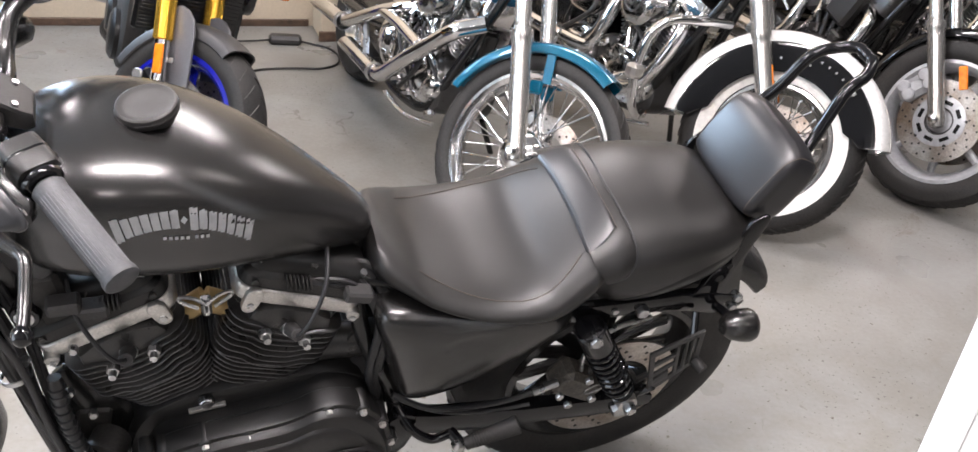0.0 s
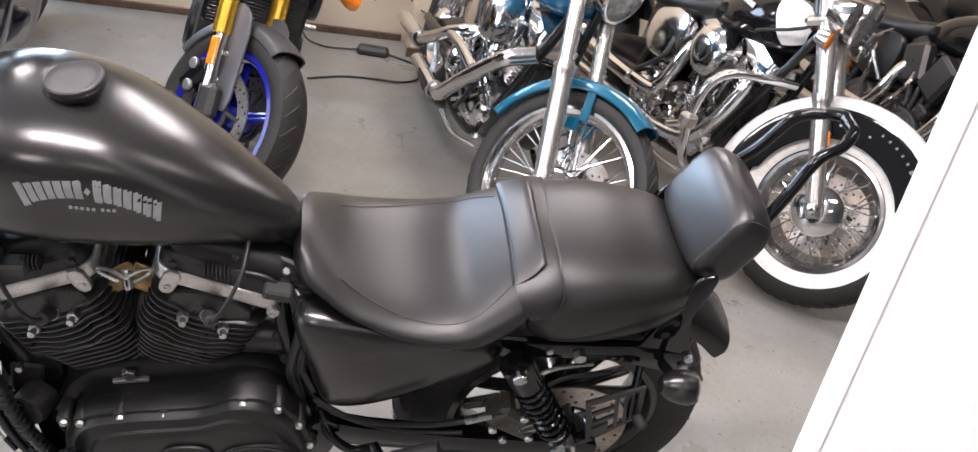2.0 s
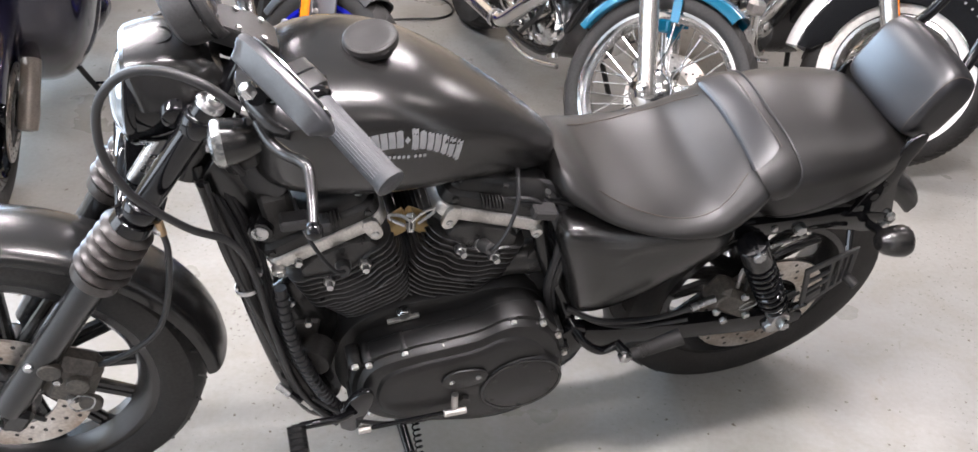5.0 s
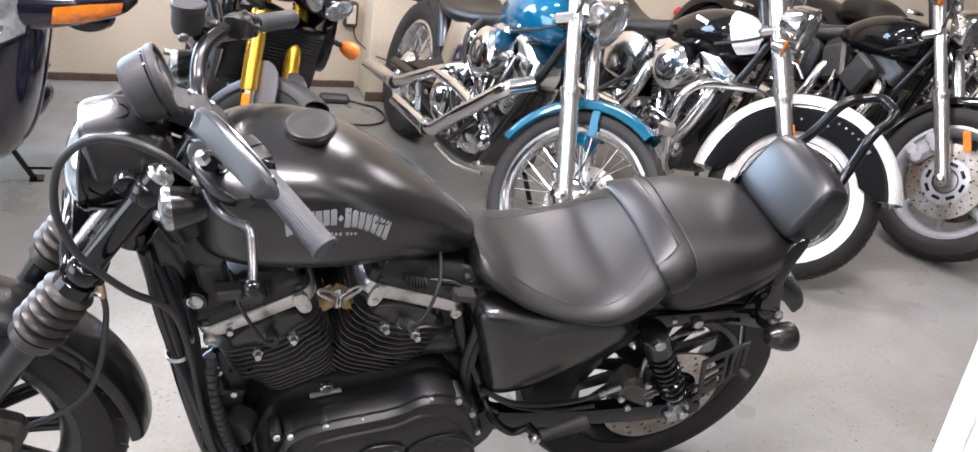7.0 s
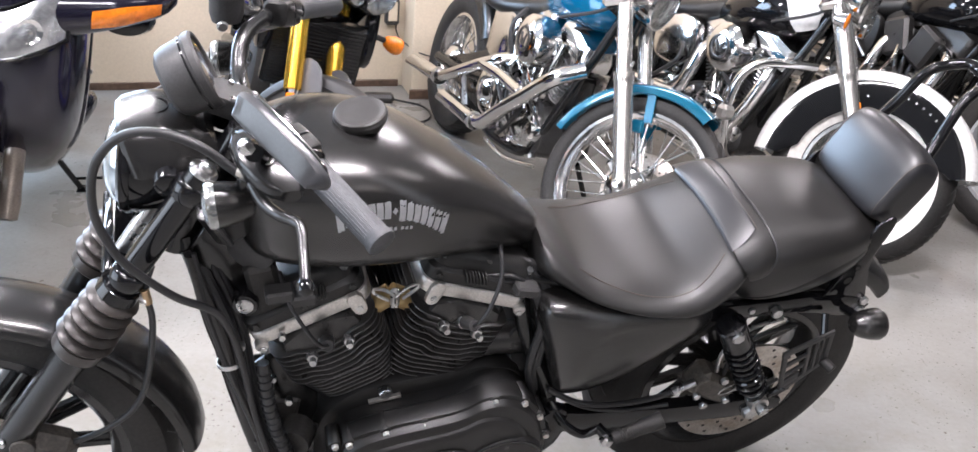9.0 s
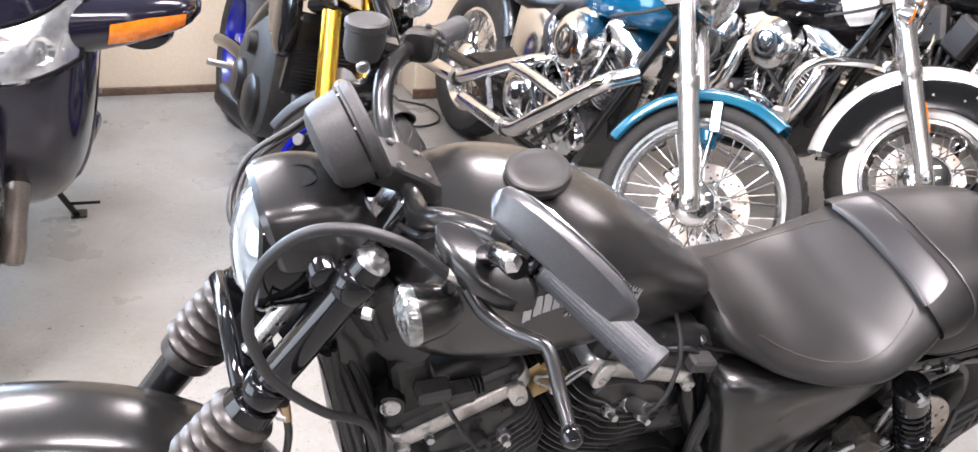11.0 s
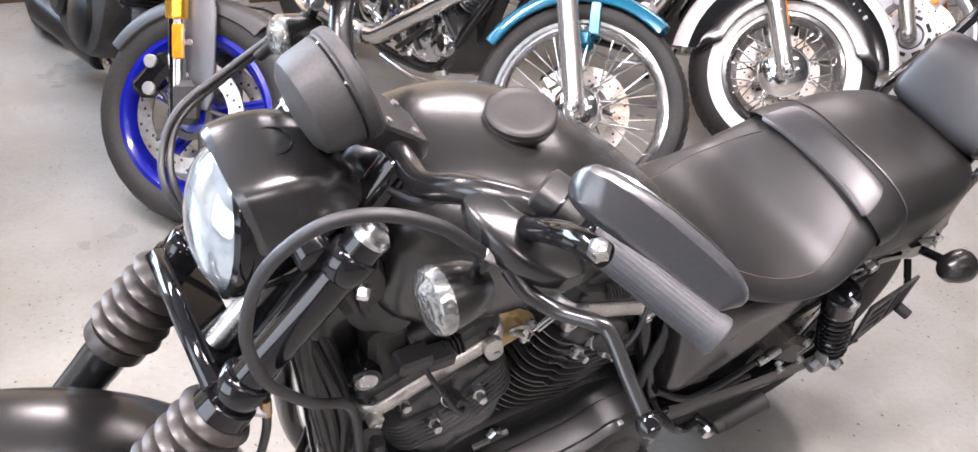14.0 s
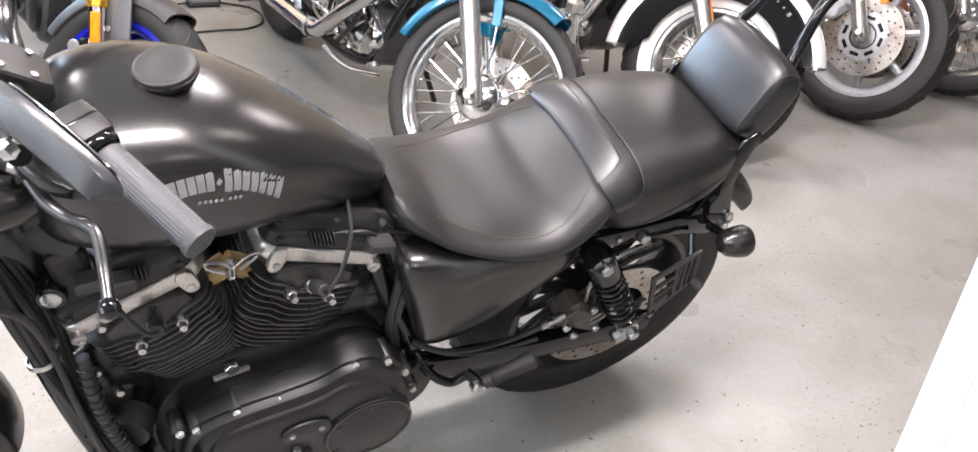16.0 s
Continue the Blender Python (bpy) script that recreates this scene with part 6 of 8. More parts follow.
part("cable_boot", Geo().add(*rod((-1.0, 0.217, 1.06), (-1.04, 0.221, 1.022), 0.0095, 12)), CABLE, hero)
part("brake_hose", Geo().add(*tube([(-1.145, -0.09, 0.885), (-1.157, -0.118, 0.86), (-1.155, -0.12, 0.80), (-1.172, -0.122, 0.70), (-1.20, -0.122, 0.62), (-1.25, -0.12, 0.57), (-1.31, -0.115, 0.54), (-1.36, -0.11, 0.53)], 0.005, 10)), CABLE, hero)
part("hose_fitting", Geo().add(*rod((-1.158, -0.119, 0.866), (-1.156, -0.12, 0.838), 0.0065, 10)), COPPER, hero)
for i in range(3):
    part("wire", Geo().add(*tube([(-1.02, -0.045, 1.06), (-1.005, -0.09 - 0.006 * i, 1.075 + 0.004 * i), (-0.99, -0.14, 1.115 + 0.005 * i), (-0.965, -0.19, 1.14)], 0.003 + 0.0006 * i, 6)), CABLE, hero)
part("wire", Geo().add(*tube([(-1.03, -0.03, 1.05), (-1.06, -0.07, 1.03), (-1.05, -0.09, 0.96), (-1.03, -0.08, 0.90)], 0.005, 8)), CABLE, hero)
part("ignition_box", Geo().add(*block((-1.03, -0.05, 0.93), (0.07, 0.05, 0.08), (0, -25, 0), 0.012)), WRINKLE, hero)
part("horn", Geo().add(*lathe([(0.01, -0.02), (0.034, -0.015), (0.04, 0.0), (0.038, 0.008), (0.02, 0.012), (0.001, 0.013)], (-1.0, -0.06, 0.87), (-0.5, -0.85, 0), 28)), PLASTIC, hero)


# ---- the other motorcycles ----
def bike_pose(hub, heading, wb, lean, R):
    """hub: the front axle's middle seen from above; heading: the way it faces; lean: degrees to its left."""
    h = Vector((*heading, 0)).normalized()
    left = Vector((-h.y, h.x, 0))
    rear = Vector((hub[0], hub[1], 0)) - left * R * math.sin(radians(lean)) - h * wb
    return Matrix.Translation(rear) @ pose(0, 0, 0, lean, 0, math.degrees(math.atan2(-h.y, -h.x)))


def fender(R, w, a0, a1, c, turn, thick=0.004, drop=0.5, n=24):
    """A mudguard arc round the axle c, from angle a0 to a1 (degrees, 0 rearward)."""
    rows = []
    for k in range(n):
        a = radians(a0 + (a1 - a0) * k / (n - 1))
        row = []
        for o, sgn in ((0.0, 1), (thick, -1)):
            rng = range(13) if sgn > 0 else range(12, -1, -1)
            for i in rng:
                b = math.pi * i / 12
                rr = R - o - (w * drop) * (1 - math.sin(b) ** 0.55)
                row.append(Vector((c[0] + math.cos(a) * rr, (w / 2 - o) * math.cos(b), c[2] + math.sin(a) * rr)))
        rows.append(row)
    return Geo(turn).add(*loft(rows))


def vtwin(parent, x0, z0, metal, dark, k=1.0):
    """A chromed V-twin: crankcase, two finned cylinders, cam cover and round air cleaner."""
    eng = part("engine", Geo().add(*plate([(x0 - 0.17 * k, z0 - 0.06), (x0 - 0.12 * k, z0 + 0.09), (x0 + 0.05, z0 + 0.11), (x0 + 0.2 * k, z0 + 0.1), (x0 + 0.26 * k, z0), (x0 + 0.22 * k, z0 - 0.12), (x0, z0 - 0.15), (x0 - 0.13 * k, z0 - 0.12)], -0.11, 0.11, 0.025, 2)), dark, parent, "V-twin engine with chrome covers")
    for tilt in (-22.5, 22.5):
        M = Matrix.Translation((x0, 0, z0)) @ Matrix.Rotation(radians(tilt), 4, "Y")
        cyl = part("cylinder", Geo(M).add(*rod((0, 0, 0.1), (0, 0, 0.31), 0.066, 24)), dark, eng)
        for q in range(11):
            g = Geo(M)
            g.add(*loft([[Vector((a * s, b * s, 0.13 + 0.0145 * q + dz)) for a, b in fin_outline(0.088, 0.09, 0.03, 4)] for s, dz in ((0.98, -0.002), (1, 0), (0.98, 0.002))]))
            part("fin", g, STEEL if metal is CHROME else FINBLACK, cyl)
        part("rocker_cover", Geo(M).add(*loft([[Vector((a * s, b * s, z)) for a, b in fin_outline(0.112 * k, 0.088, 0.03)] for z, s in ((0.3, 0.92), (0.305, 1), (0.35, 1), (0.365, 0.95), (0.385, 0.9), (0.395, 0.7))])), metal, cyl)
    part("cam_cover", Geo().add(*lathe([(0.0, 0.15), (0.05, 0.148), (0.078, 0.138), (0.085, 0.115)], (x0 + 0.02, 0, z0 - 0.02), (0, 1, 0), 40)), metal, eng)
    for dx, dz, r in ((0.13, -0.03, 0.05), (-0.1, -0.03, 0.045), (0.07, 0.06, 0.03)):
        part("cover", Geo().add(*lathe([(0.0, 0.147), (r * 0.8, 0.143), (r, 0.13), (r, 0.1)], (x0 + dx, 0, z0 + dz), (0, 1, 0), 28)), metal, eng)
    if metal is CHROME:
        ac = part("air_cleaner", Geo().add(*lathe([(0.0, 0.205), (0.05, 0.204), (0.078, 0.196), (0.092, 0.18), (0.094, 0.15), (0.088, 0.1)], (x0 + 0.0, 0, z0 + 0.27), (0, 1, 0), 40)), metal, eng, "round chrome air cleaner cover")
        part("badge", Geo().add(*lathe([(0.038, 0.2), (0.046, 0.2), (0.046, 0.2075), (0.038, 0.2075)], (x0, 0, z0 + 0.27), (0, 1, 0), 32, True)), dark, ac)
        for q in (-1, 1):
            part("badge_bar", Geo().add(*block((x0 + q * 0.012, 0.2055, z0 + 0.27), (0.01, 0.004, 0.045), (0, q * 20, 0), 0.001)), dark, ac)
    else:
        for px, pz, q in ((x0 - 0.06, z0 + 0.24, -22), (x0 + 0.09, z0 + 0.25, 22)):
            part("intake_cover", Geo().add(*block((px, 0.12, pz), (0.13, 0.06, 0.16), (0, q, 0), 0.015)), dark, eng, "angular black side cover")
    for dx in (-0.055, -0.02, 0.02, 0.055):
        part("pushrod_tube", Geo().add(*rod((x0 + dx * 0.7, 0.115, z0 + 0.05), (x0 + dx * 2.0, 0.1, z0 + 0.3), 0.011, 10)), metal, eng)
    # left hand primary case
    part("primary_cover", Geo().add(*plate([(x0 - 0.16, z0 - 0.05), (x0 - 0.13, z0 + 0.05), (x0 + 0.1, z0 + 0.06), (x0 + 0.34, z0 + 0.06), (x0 + 0.4, z0 - 0.02), (x0 + 0.33, z0 - 0.11), (x0 - 0.08, z0 - 0.12)], -0.1, -0.17, 0.02, 2)), metal, eng)
    # right hand cam chest, gearbox cover, lifter blocks and oil pump
    part("cam_chest", Geo().add(*plate([(x0 - 0.14, z0 - 0.07), (x0 - 0.11, z0 + 0.04), (x0 - 0.02, z0 + 0.09), (x0 + 0.1, z0 + 0.08), (x0 + 0.15, z0), (x0 + 0.1, z0 - 0.1), (x0 - 0.05, z0 - 0.12)], 0.1, 0.138, 0.012, 2)), metal, eng)
    part("gearbox_cover", Geo().add(*plate([(x0 + 0.2, z0 - 0.1), (x0 + 0.18, z0 + 0.02), (x0 + 0.24, z0 + 0.1), (x0 + 0.36, z0 + 0.09), (x0 + 0.4, z0), (x0 + 0.34, z0 - 0.1)], 0.09, 0.15, 0.02, 2)), metal, eng)
    part("clutch_dome", Geo().add(*lathe([(0.0, 0.175), (0.04, 0.172), (0.058, 0.16), (0.062, 0.145)], (x0 + 0.29, 0, z0), (0, 1, 0), 28)), metal, eng)
    for dx in (-0.06, 0.06):
        lb = part("lifter_block", Geo().add(*block((x0 + dx, 0.115, z0 + 0.1), (0.06, 0.04, 0.05), (0, dx * 300, 0), 0.008)), metal, eng)
        for q in (-0.022, 0.022):
            part("bolt", Geo().add(*bolt((x0 + dx + q, 0.135, z0 + 0.1), (0, 1, 0), 0.006, 0.006)), STEEL, lb)
    for k in range(9):
        a = 2 * math.pi * k / 9
        part("bolt", Geo().add(*bolt((x0 + 0.01 + math.cos(a) * 0.105, 0.138, z0 - 0.015 + math.sin(a) * 0.085), (0, 1, 0), 0.006, 0.005)), STEEL, eng)
    for dx, dz, sx in ((0.08, -0.13, 0.07), (0.17, 0.06, 0.06), (-0.12, -0.12, 0.05), (0.2, -0.12, 0.08)):
        part("bracket", Geo().add(*block((x0 + dx, 0.11, z0 + dz), (sx, 0.03, 0.03), (0, 25, 0), 0.008)), metal, eng)
    part("lower_rail", Geo().add(*tube([(x0 - 0.2, 0.13, z0 - 0.13), (x0 - 0.05, 0.17, z0 - 0.16), (x0 + 0.12, 0.18, z0 - 0.15)], 0.009, 10)), metal, eng)
    return eng


def cruiser(label, m, wb, Rf, wf, rimf, steer, paint, fend, spoked=True, whitewall=False, guard=False, skirt=None, pipes="dual", lower=None, big_lamp=True, cast_paint=None, bobbed=False):
    top = thing("motorcycle", m, label, "motorcycle", "motorcycles")
    rake = radians(30)
    ax = Vector((-wb, 0, Rf))
    up = Vector((math.sin(rake), 0, math.cos(rake)))
    piv = ax
    S = Matrix.Translation(piv) @ Matrix.Rotation(radians(steer), 4, up) @ Matrix.Translation(-piv)
    if spoked:
        spoked_wheel(top, ax, Rf, wf, rimf, S, 40, None, whitewall, hub_r=0.066 if whitewall else 0.055)
    else:
        cast_wheel(top, ax, Rf, wf, rimf, S, 7, cast_paint or SILVERP, twin=False)
        for s in (-1, 1):
            d = brake_disc(top, S @ Matrix.Translation(ax + Vector((0, s * 0.075, 0))), 0.152, 0.60)
            cr = part("disc_carrier", Geo(S @ Matrix.Translation(ax + Vector((0, s * 0.077, 0)))).add(*lathe([(0.052, -0.005), (0.088, -0.005), (0.094, -0.002), (0.094, 0.002), (0.088, 0.005), (0.052, 0.005)], n=40, closed=True)), SILVERP, d, "slotted silver disc carrier")
            for q in range(8):
                aa = 2 * math.pi * q / 8
                part("slot", Geo(S).add(*block(ax + Vector((math.cos(aa) * 0.071, s * 0.0825, math.sin(aa) * 0.071)), (0.014, 0.004, 0.034), (0, -math.degrees(aa), 0), 0.003)), FRAMEB, d)
            c = part("caliper", Geo(S).add(*block(ax + Vector((0.125, s * 0.088, 0.085)), (0.075, 0.055, 0.155), (0, -35, 0), 0.02)), SILVERP, top, "silver four-piston brake caliper")
            for q, e in ((-1, -1), (1, -1), (-1, 1), (1, 1)):
                pc = ax + Vector((0.125 - q * 0.024 + e * 0.014, 0, 0.085 + q * 0.034 + e * 0.01))
                part("piston_cap", Geo(S).add(*lathe([(0.024, 0), (0.024, 0.012), (0.019, 0.017), (0.001, 0.018)], pc + Vector((0, s * 0.112, 0)), (0, s, 0), 16)), SILVERP, c)
    if spoked and not whitewall:
        c = part("caliper", Geo(S).add(*block(ax + Vector((0.11, -0.095, 0.07)), (0.06, 0.05, 0.12), (0, -35, 0), 0.014)), CHROME, top)
    for s in (-1, 1):
        a = ax + Vector((0.0, s * 0.108, 0))
        leg = part("fork_leg", Geo(S).add(*lathe([(0.012, -0.03), (0.026, -0.025), (0.031, 0.0), (0.029, 0.05), (0.0305, 0.12), (0.0305, 0.30), (0.032, 0.33), (0.0345, 0.335), (0.0345, 0.36), (0.024, 0.365)], a, up, 24)), FORKC if lower is None else lower, top, "polished fork leg")
        part("fork_tube", Geo(S).add(*rod(a + up * 0.36, a + up * 0.80, 0.0245 if not whitewall else 0.032, 20)), FORKC, leg)
        part("axle_nut", Geo(S).add(*lathe([(0.018, 0), (0.018, 0.016), (0.012, 0.022), (0.001, 0.024)], a + Vector((0, s * 0.03, 0)), (0, s, 0), 16)), CHROME, leg)
        if spoked:
            part("reflector", Geo(S).add(*block(a + up * 0.21 + Vector((-0.032, 0, 0.0)), (0.008, 0.026, 0.1), (0, 30, 0), 0.003)) if whitewall else Geo(S).add(*block(a + up * 0.40 + Vector((-0.03, 0, 0)), (0.006, 0.012, 0.02), bev=0.002)), ORANGE if whitewall else STEEL, leg)
        else:
            part("reflector", Geo(S).add(*block(a + Vector((-0.02, s * 0.032, 0.17)), (0.03, 0.01, 0.085), (0, 30, 0), 0.003)), ORANGE, leg, "amber side reflector")
    for d in (0.58, 0.76):
        part("triple_clamp", Geo(S).add(*block(ax + up * d + Vector((0.03, 0, 0)), (0.09, 0.28, 0.035), (0, 30, 0), 0.012)), CHROME, top)
    if skirt is not None:
        fr = part("front_fender", fender(Rf + 0.07, 0.17, -6, 160, ax, S, drop=0.45, n=34), fend, top, "deep valanced front mudguard, white with black sides")
        for s in (-1, 1):
            rows = []
            for k in range(30):
                a = radians(-5.8 + 165.6 * k / 29)
                low = Rf + 0.07 - 0.17 * 0.45
                deep = 0.072 * min(1, (k + 1) / 3, (30 - k) / 3)
                row = [S @ (ax + Vector((math.cos(a) * (low + dr), s * y, math.sin(a) * (low + dr)))) for y, dr in ((0.076, 0.002), (0.077, 0.004 - deep), (0.081, -deep), (0.0845, 0.003 - deep), (0.0885, -0.25 * deep), (0.0885, -0.003))]
                for b in (0.05, 0.3, 0.8, 1.5, 2.5, 4, 6, 8):
                    b = radians(b)
                    rr = Rf + 0.07 - 0.17 * 0.45 * (1 - math.sin(b) ** 0.55)
                    row.append(S @ (ax + Vector((math.cos(a) * rr, s * (0.085 * math.cos(b) + 0.0035), math.sin(a) * rr))))
                rows.append(row)
            part("side_panel", Geo().add(*sheet(rows)), skirt, fr, "black painted side of the mudguard")
        for s in (-1, 1):
            for q in (72, 92):
                part("rivet", Geo(S).add(*bolt(ax + Vector((math.cos(radians(q)) * (Rf - 0.035), s * 0.086, math.sin(radians(q)) * (Rf - 0.035))), (0, s, 0), 0.005, 0.004)), CHROME, fr)
            g = Geo(S)
            for q in range(6):
                aa = radians(125 - q * 5.5)
                g.add(*block(ax + Vector((math.cos(aa) * (Rf - 0.01), s * 0.0885, math.sin(aa) * (Rf - 0.01))), (0.007 if q else 0.012, 0.004, 0.009 if q else 0.016), (0, -math.degrees(aa) + 90, 0), 0.001))
            part("script_bars", g, CHROME, fr, stuff=True)
        for q, e in ((-6, -0.02), (160, 0.02)):
            part("fender_tip", Geo(S).add(*tube([ax + Vector((math.cos(radians(q)) * (Rf + 0.03), y, math.sin(radians(q)) * (Rf + 0.03))) for y in (-0.06, 0, 0.06)], 0.008, 8)), CHROME, fr)
    else:
        fr = part("front_fender", fender(Rf + 0.035, 0.12, 12, 112, ax, S, drop=0.32), fend, top, "short glossy front mudguard")
        for s in (-1, 1):
            part("fender_bracket", Geo(S).add(*block(ax + Vector((0.07, s * 0.05, Rf - 0.05)), (0.03, 0.006, 0.11), (0, 20, 0), 0.002)), fend, fr)
            if spoked:
                part("fender_tab", Geo(S).add(*block(ax + Vector((0.075, s * 0.052, Rf - 0.125)), (0.045, 0.014, 0.042), (0, 20, 0), 0.01)), fend, fr)
    hp = ax + up * 0.66 + Vector((-0.10, 0, 0.0))
    if big_lamp:
        r = 0.088
        hl = part("headlight", Geo(S).add(*lathe([(0.01, -0.12), (r * 0.5, -0.11), (r * 0.9, -0.05), (r, 0), (r * 1.03, 0.01), (r * 0.98, 0.018)], hp, (-1, 0, -0.08), 36)), CHROME, top, "round chrome headlight")
        part("lens", Geo(S).add(*lathe([(r * 0.97, 0.014), (r * 0.8, 0.026), (r * 0.4, 0.034), (0.001, 0.036)], hp, (-1, 0, -0.08), 36)), LENSG, hl)
        for s in (-1, 1):
            if whitewall:
                q = hp + Vector((0.0, s * 0.18, -0.03))
                al = part("auxiliary_lamp", Geo(S).add(*lathe([(0.01, -0.07), (0.035, -0.06), (0.055, -0.01), (0.056, 0.01), (0.052, 0.015)], q, (-1, 0, -0.05), 28)), CHROME, top, "chrome auxiliary lamp")
                part("lens", Geo(S).add(*lathe([(0.052, 0.012), (0.03, 0.022), (0.001, 0.025)], q, (-1, 0, -0.05), 28)), LENSG, al)
                q = q + Vector((0.02, 0.0, -0.09))
            else:
                q = hp + Vector((0.08, s * 0.24, 0.05))
            if whitewall or not spoked:
                sg = part("turn_signal", Geo(S).add(*lathe([(0.005, -0.04), (0.022, -0.03), (0.029, 0.0), (0.029, 0.008)], q, (-1, 0, 0), 20)), CHROME, top)
                part("lens", Geo(S).add(*lathe([(0.0285, 0.006), (0.024, 0.014), (0.001, 0.018)], q, (-1, 0, 0), 20)), ORANGE, sg)
    hb = part("handlebar", Geo(S).add(*tube([ax + up * 0.82 + Vector((dx, y, dz)) for dx, y, dz in ((0.30, -0.42, 0.12), (0.20, -0.30, 0.16), (0.06, -0.14, 0.08), (0.04, 0, 0.05), (0.06, 0.14, 0.08), (0.20, 0.30, 0.16), (0.30, 0.42, 0.12))], 0.0127, 10)), CHROME, top, "chrome handlebar")
    for s in (-1, 1):
        part("grip", Geo(S).add(*rod(ax + up * 0.82 + Vector((0.225, s * 0.33, 0.152)), ax + up * 0.82 + Vector((0.30, s * 0.43, 0.118)), 0.018, 14)), RUBBER, hb)
        part("cable", Geo(S).add(*tube([ax + up * 0.82 + Vector((0.18, s * 0.28, 0.15)), ax + up * 0.78 + Vector((-0.05, s * 0.2, 0.1)), ax + up * 0.6 + Vector((0.0, s * 0.12, 0.0)), (-wb + 0.5, s * 0.06, 0.7)], 0.006, 8)), CABLE, hb)
    hx = -wb + (0.34 if spoked and not whitewall else 0.36)
    tz = 0.02 if spoked and not whitewall else -0.02
    T = [(hx - 0.02, 0.045, 0.76, 0.83), (hx + 0.015, 0.095, 0.725, 0.865), (hx + 0.08, 0.135, 0.70, 0.885), (hx + 0.18, 0.148, 0.69, 0.885), (hx + 0.28, 0.135, 0.68, 0.862), (hx + 0.38, 0.10, 0.675, 0.815), (hx + 0.46, 0.055, 0.68, 0.765)]
    T = [(x, hw, lo + tz, hi + tz) for x, hw, lo, hi in T]
    tk = part("fuel_tank", Geo().add(*loft([ring(x, *blend(T, x), et=2.2, eb=2.6, n=36) for x in steps_between(hx - 0.02, hx + 0.46, 22)])), paint, top, "", 60)
    if skirt is not None:
        for s in (-1, 1):
            rows = []
            for k in range(9):
                row = []
                for q in range(13):
                    a = radians(-38 + 118 * q / 12)
                    x = hx - 0.018 + (0.05 + 0.12 * (q / 12) ** 1.3) * k / 8
                    hw, lo, hi = blend(T, x)
                    zc, c, n_ = (lo + hi) / 2, math.cos(a), math.sin(a)
                    e = 2.2 if n_ > 0 else 2.6
                    row.append(Vector((x - 0.002, s * (hw + 0.0025) * abs(c) ** (2 / e), zc + ((hi - lo) / 2 + 0.0025) * math.copysign(abs(n_) ** (2 / e), n_))))
                rows.append(row)
            part("tank_panel", Geo().add(*sheet(rows)), WHITEP, tk, "white front panel of the tank")
            part("tank_badge", Geo().add(*block((hx + 0.2, s * 0.150, 0.80), (0.07, 0.006, 0.02), (0, -8, 0), 0.003)), STEEL, tk)
    part("fuel_cap", Geo().add(*lathe([(0.03, 0), (0.04, 0.004), (0.04, 0.014), (0.03, 0.02), (0.001, 0.021)], (hx + 0.16, 0.0, 0.884), (0, 0, 1), 28)), CHROME, tk)
    sx = hx + 0.44
    SE = [(sx - 0.02, 0.06, 0.665, 0.765), (sx + 0.08, 0.12, 0.635, 0.735), (sx + 0.24, 0.165, 0.62, 0.71), (sx + 0.36, 0.165, 0.625, 0.735), (sx + 0.44, 0.13, 0.64, 0.785), (sx + 0.56, 0.12, 0.64, 0.79), (sx + 0.66, 0.10, 0.63, 0.755), (sx + 0.70, 0.05, 0.64, 0.71)]
    part("seat", Geo().add(*loft([ring(x, *blend(SE, x), et=2.6, eb=2.4, n=32) for x in steps_between(sx - 0.02, sx + 0.70, 26)])), VINYL, top, "black vinyl seat", 60)
    Rr = 0.318
    if spoked:
        spoked_wheel(top, (0, 0, Rr), Rr, 0.14, 0.21, I4, 40, None, whitewall)
    else:
        cast_wheel(top, (0, 0, Rr), Rr, 0.16, 0.205, I4, 7, RIMALU, twin=False)
    rf = part("rear_fender", fender(Rr + 0.075, 0.19, -10 if skirt is not None else (75 if spoked else 5), 150, (0, 0, Rr), I4, drop=0.4), skirt or FRAMEB, top, "glossy rear mudguard")
    if not spoked or whitewall:
        part("tail_lamp", Geo().add(*block((0.385, 0, 0.50), (0.05, 0.1, 0.06), (0, 20, 0), 0.02)), mat("red_lens", (0.5, 0.012, 0.01), 0.15, coat=0.6) if "red_lens" not in bpy.data.materials else bpy.data.materials["red_lens"], rf)
    ex0 = -wb + 0.62
    vtwin(top, ex0, 0.325 if whitewall else 0.345, CHROME if spoked else FINBLACK, FINBLACK)
    for s in (-1, 1):
        part("frame_tube", Geo().add(*tube([(-wb + 0.29, s * 0.028, 0.86), (-wb + 0.36, s * 0.05, 0.66), (-wb + 0.45, s * 0.085, 0.42), (-wb + 0.52, s * 0.105, 0.26), (-wb + 0.62, s * 0.115, 0.205), (ex0 + 0.3, s * 0.115, 0.205), (ex0 + 0.4, s * 0.12, 0.38), (ex0 + 0.36, s * 0.08, 0.62)], 0.0165, 12)), FRAMEB, top)
        part("swingarm", Geo().add(*tube([(ex0 + 0.4, s * 0.11, 0.36), (-0.2, s * 0.125, 0.33), (0.03, s * 0.125, Rr)], 0.022, 10)), FRAMEB, top)
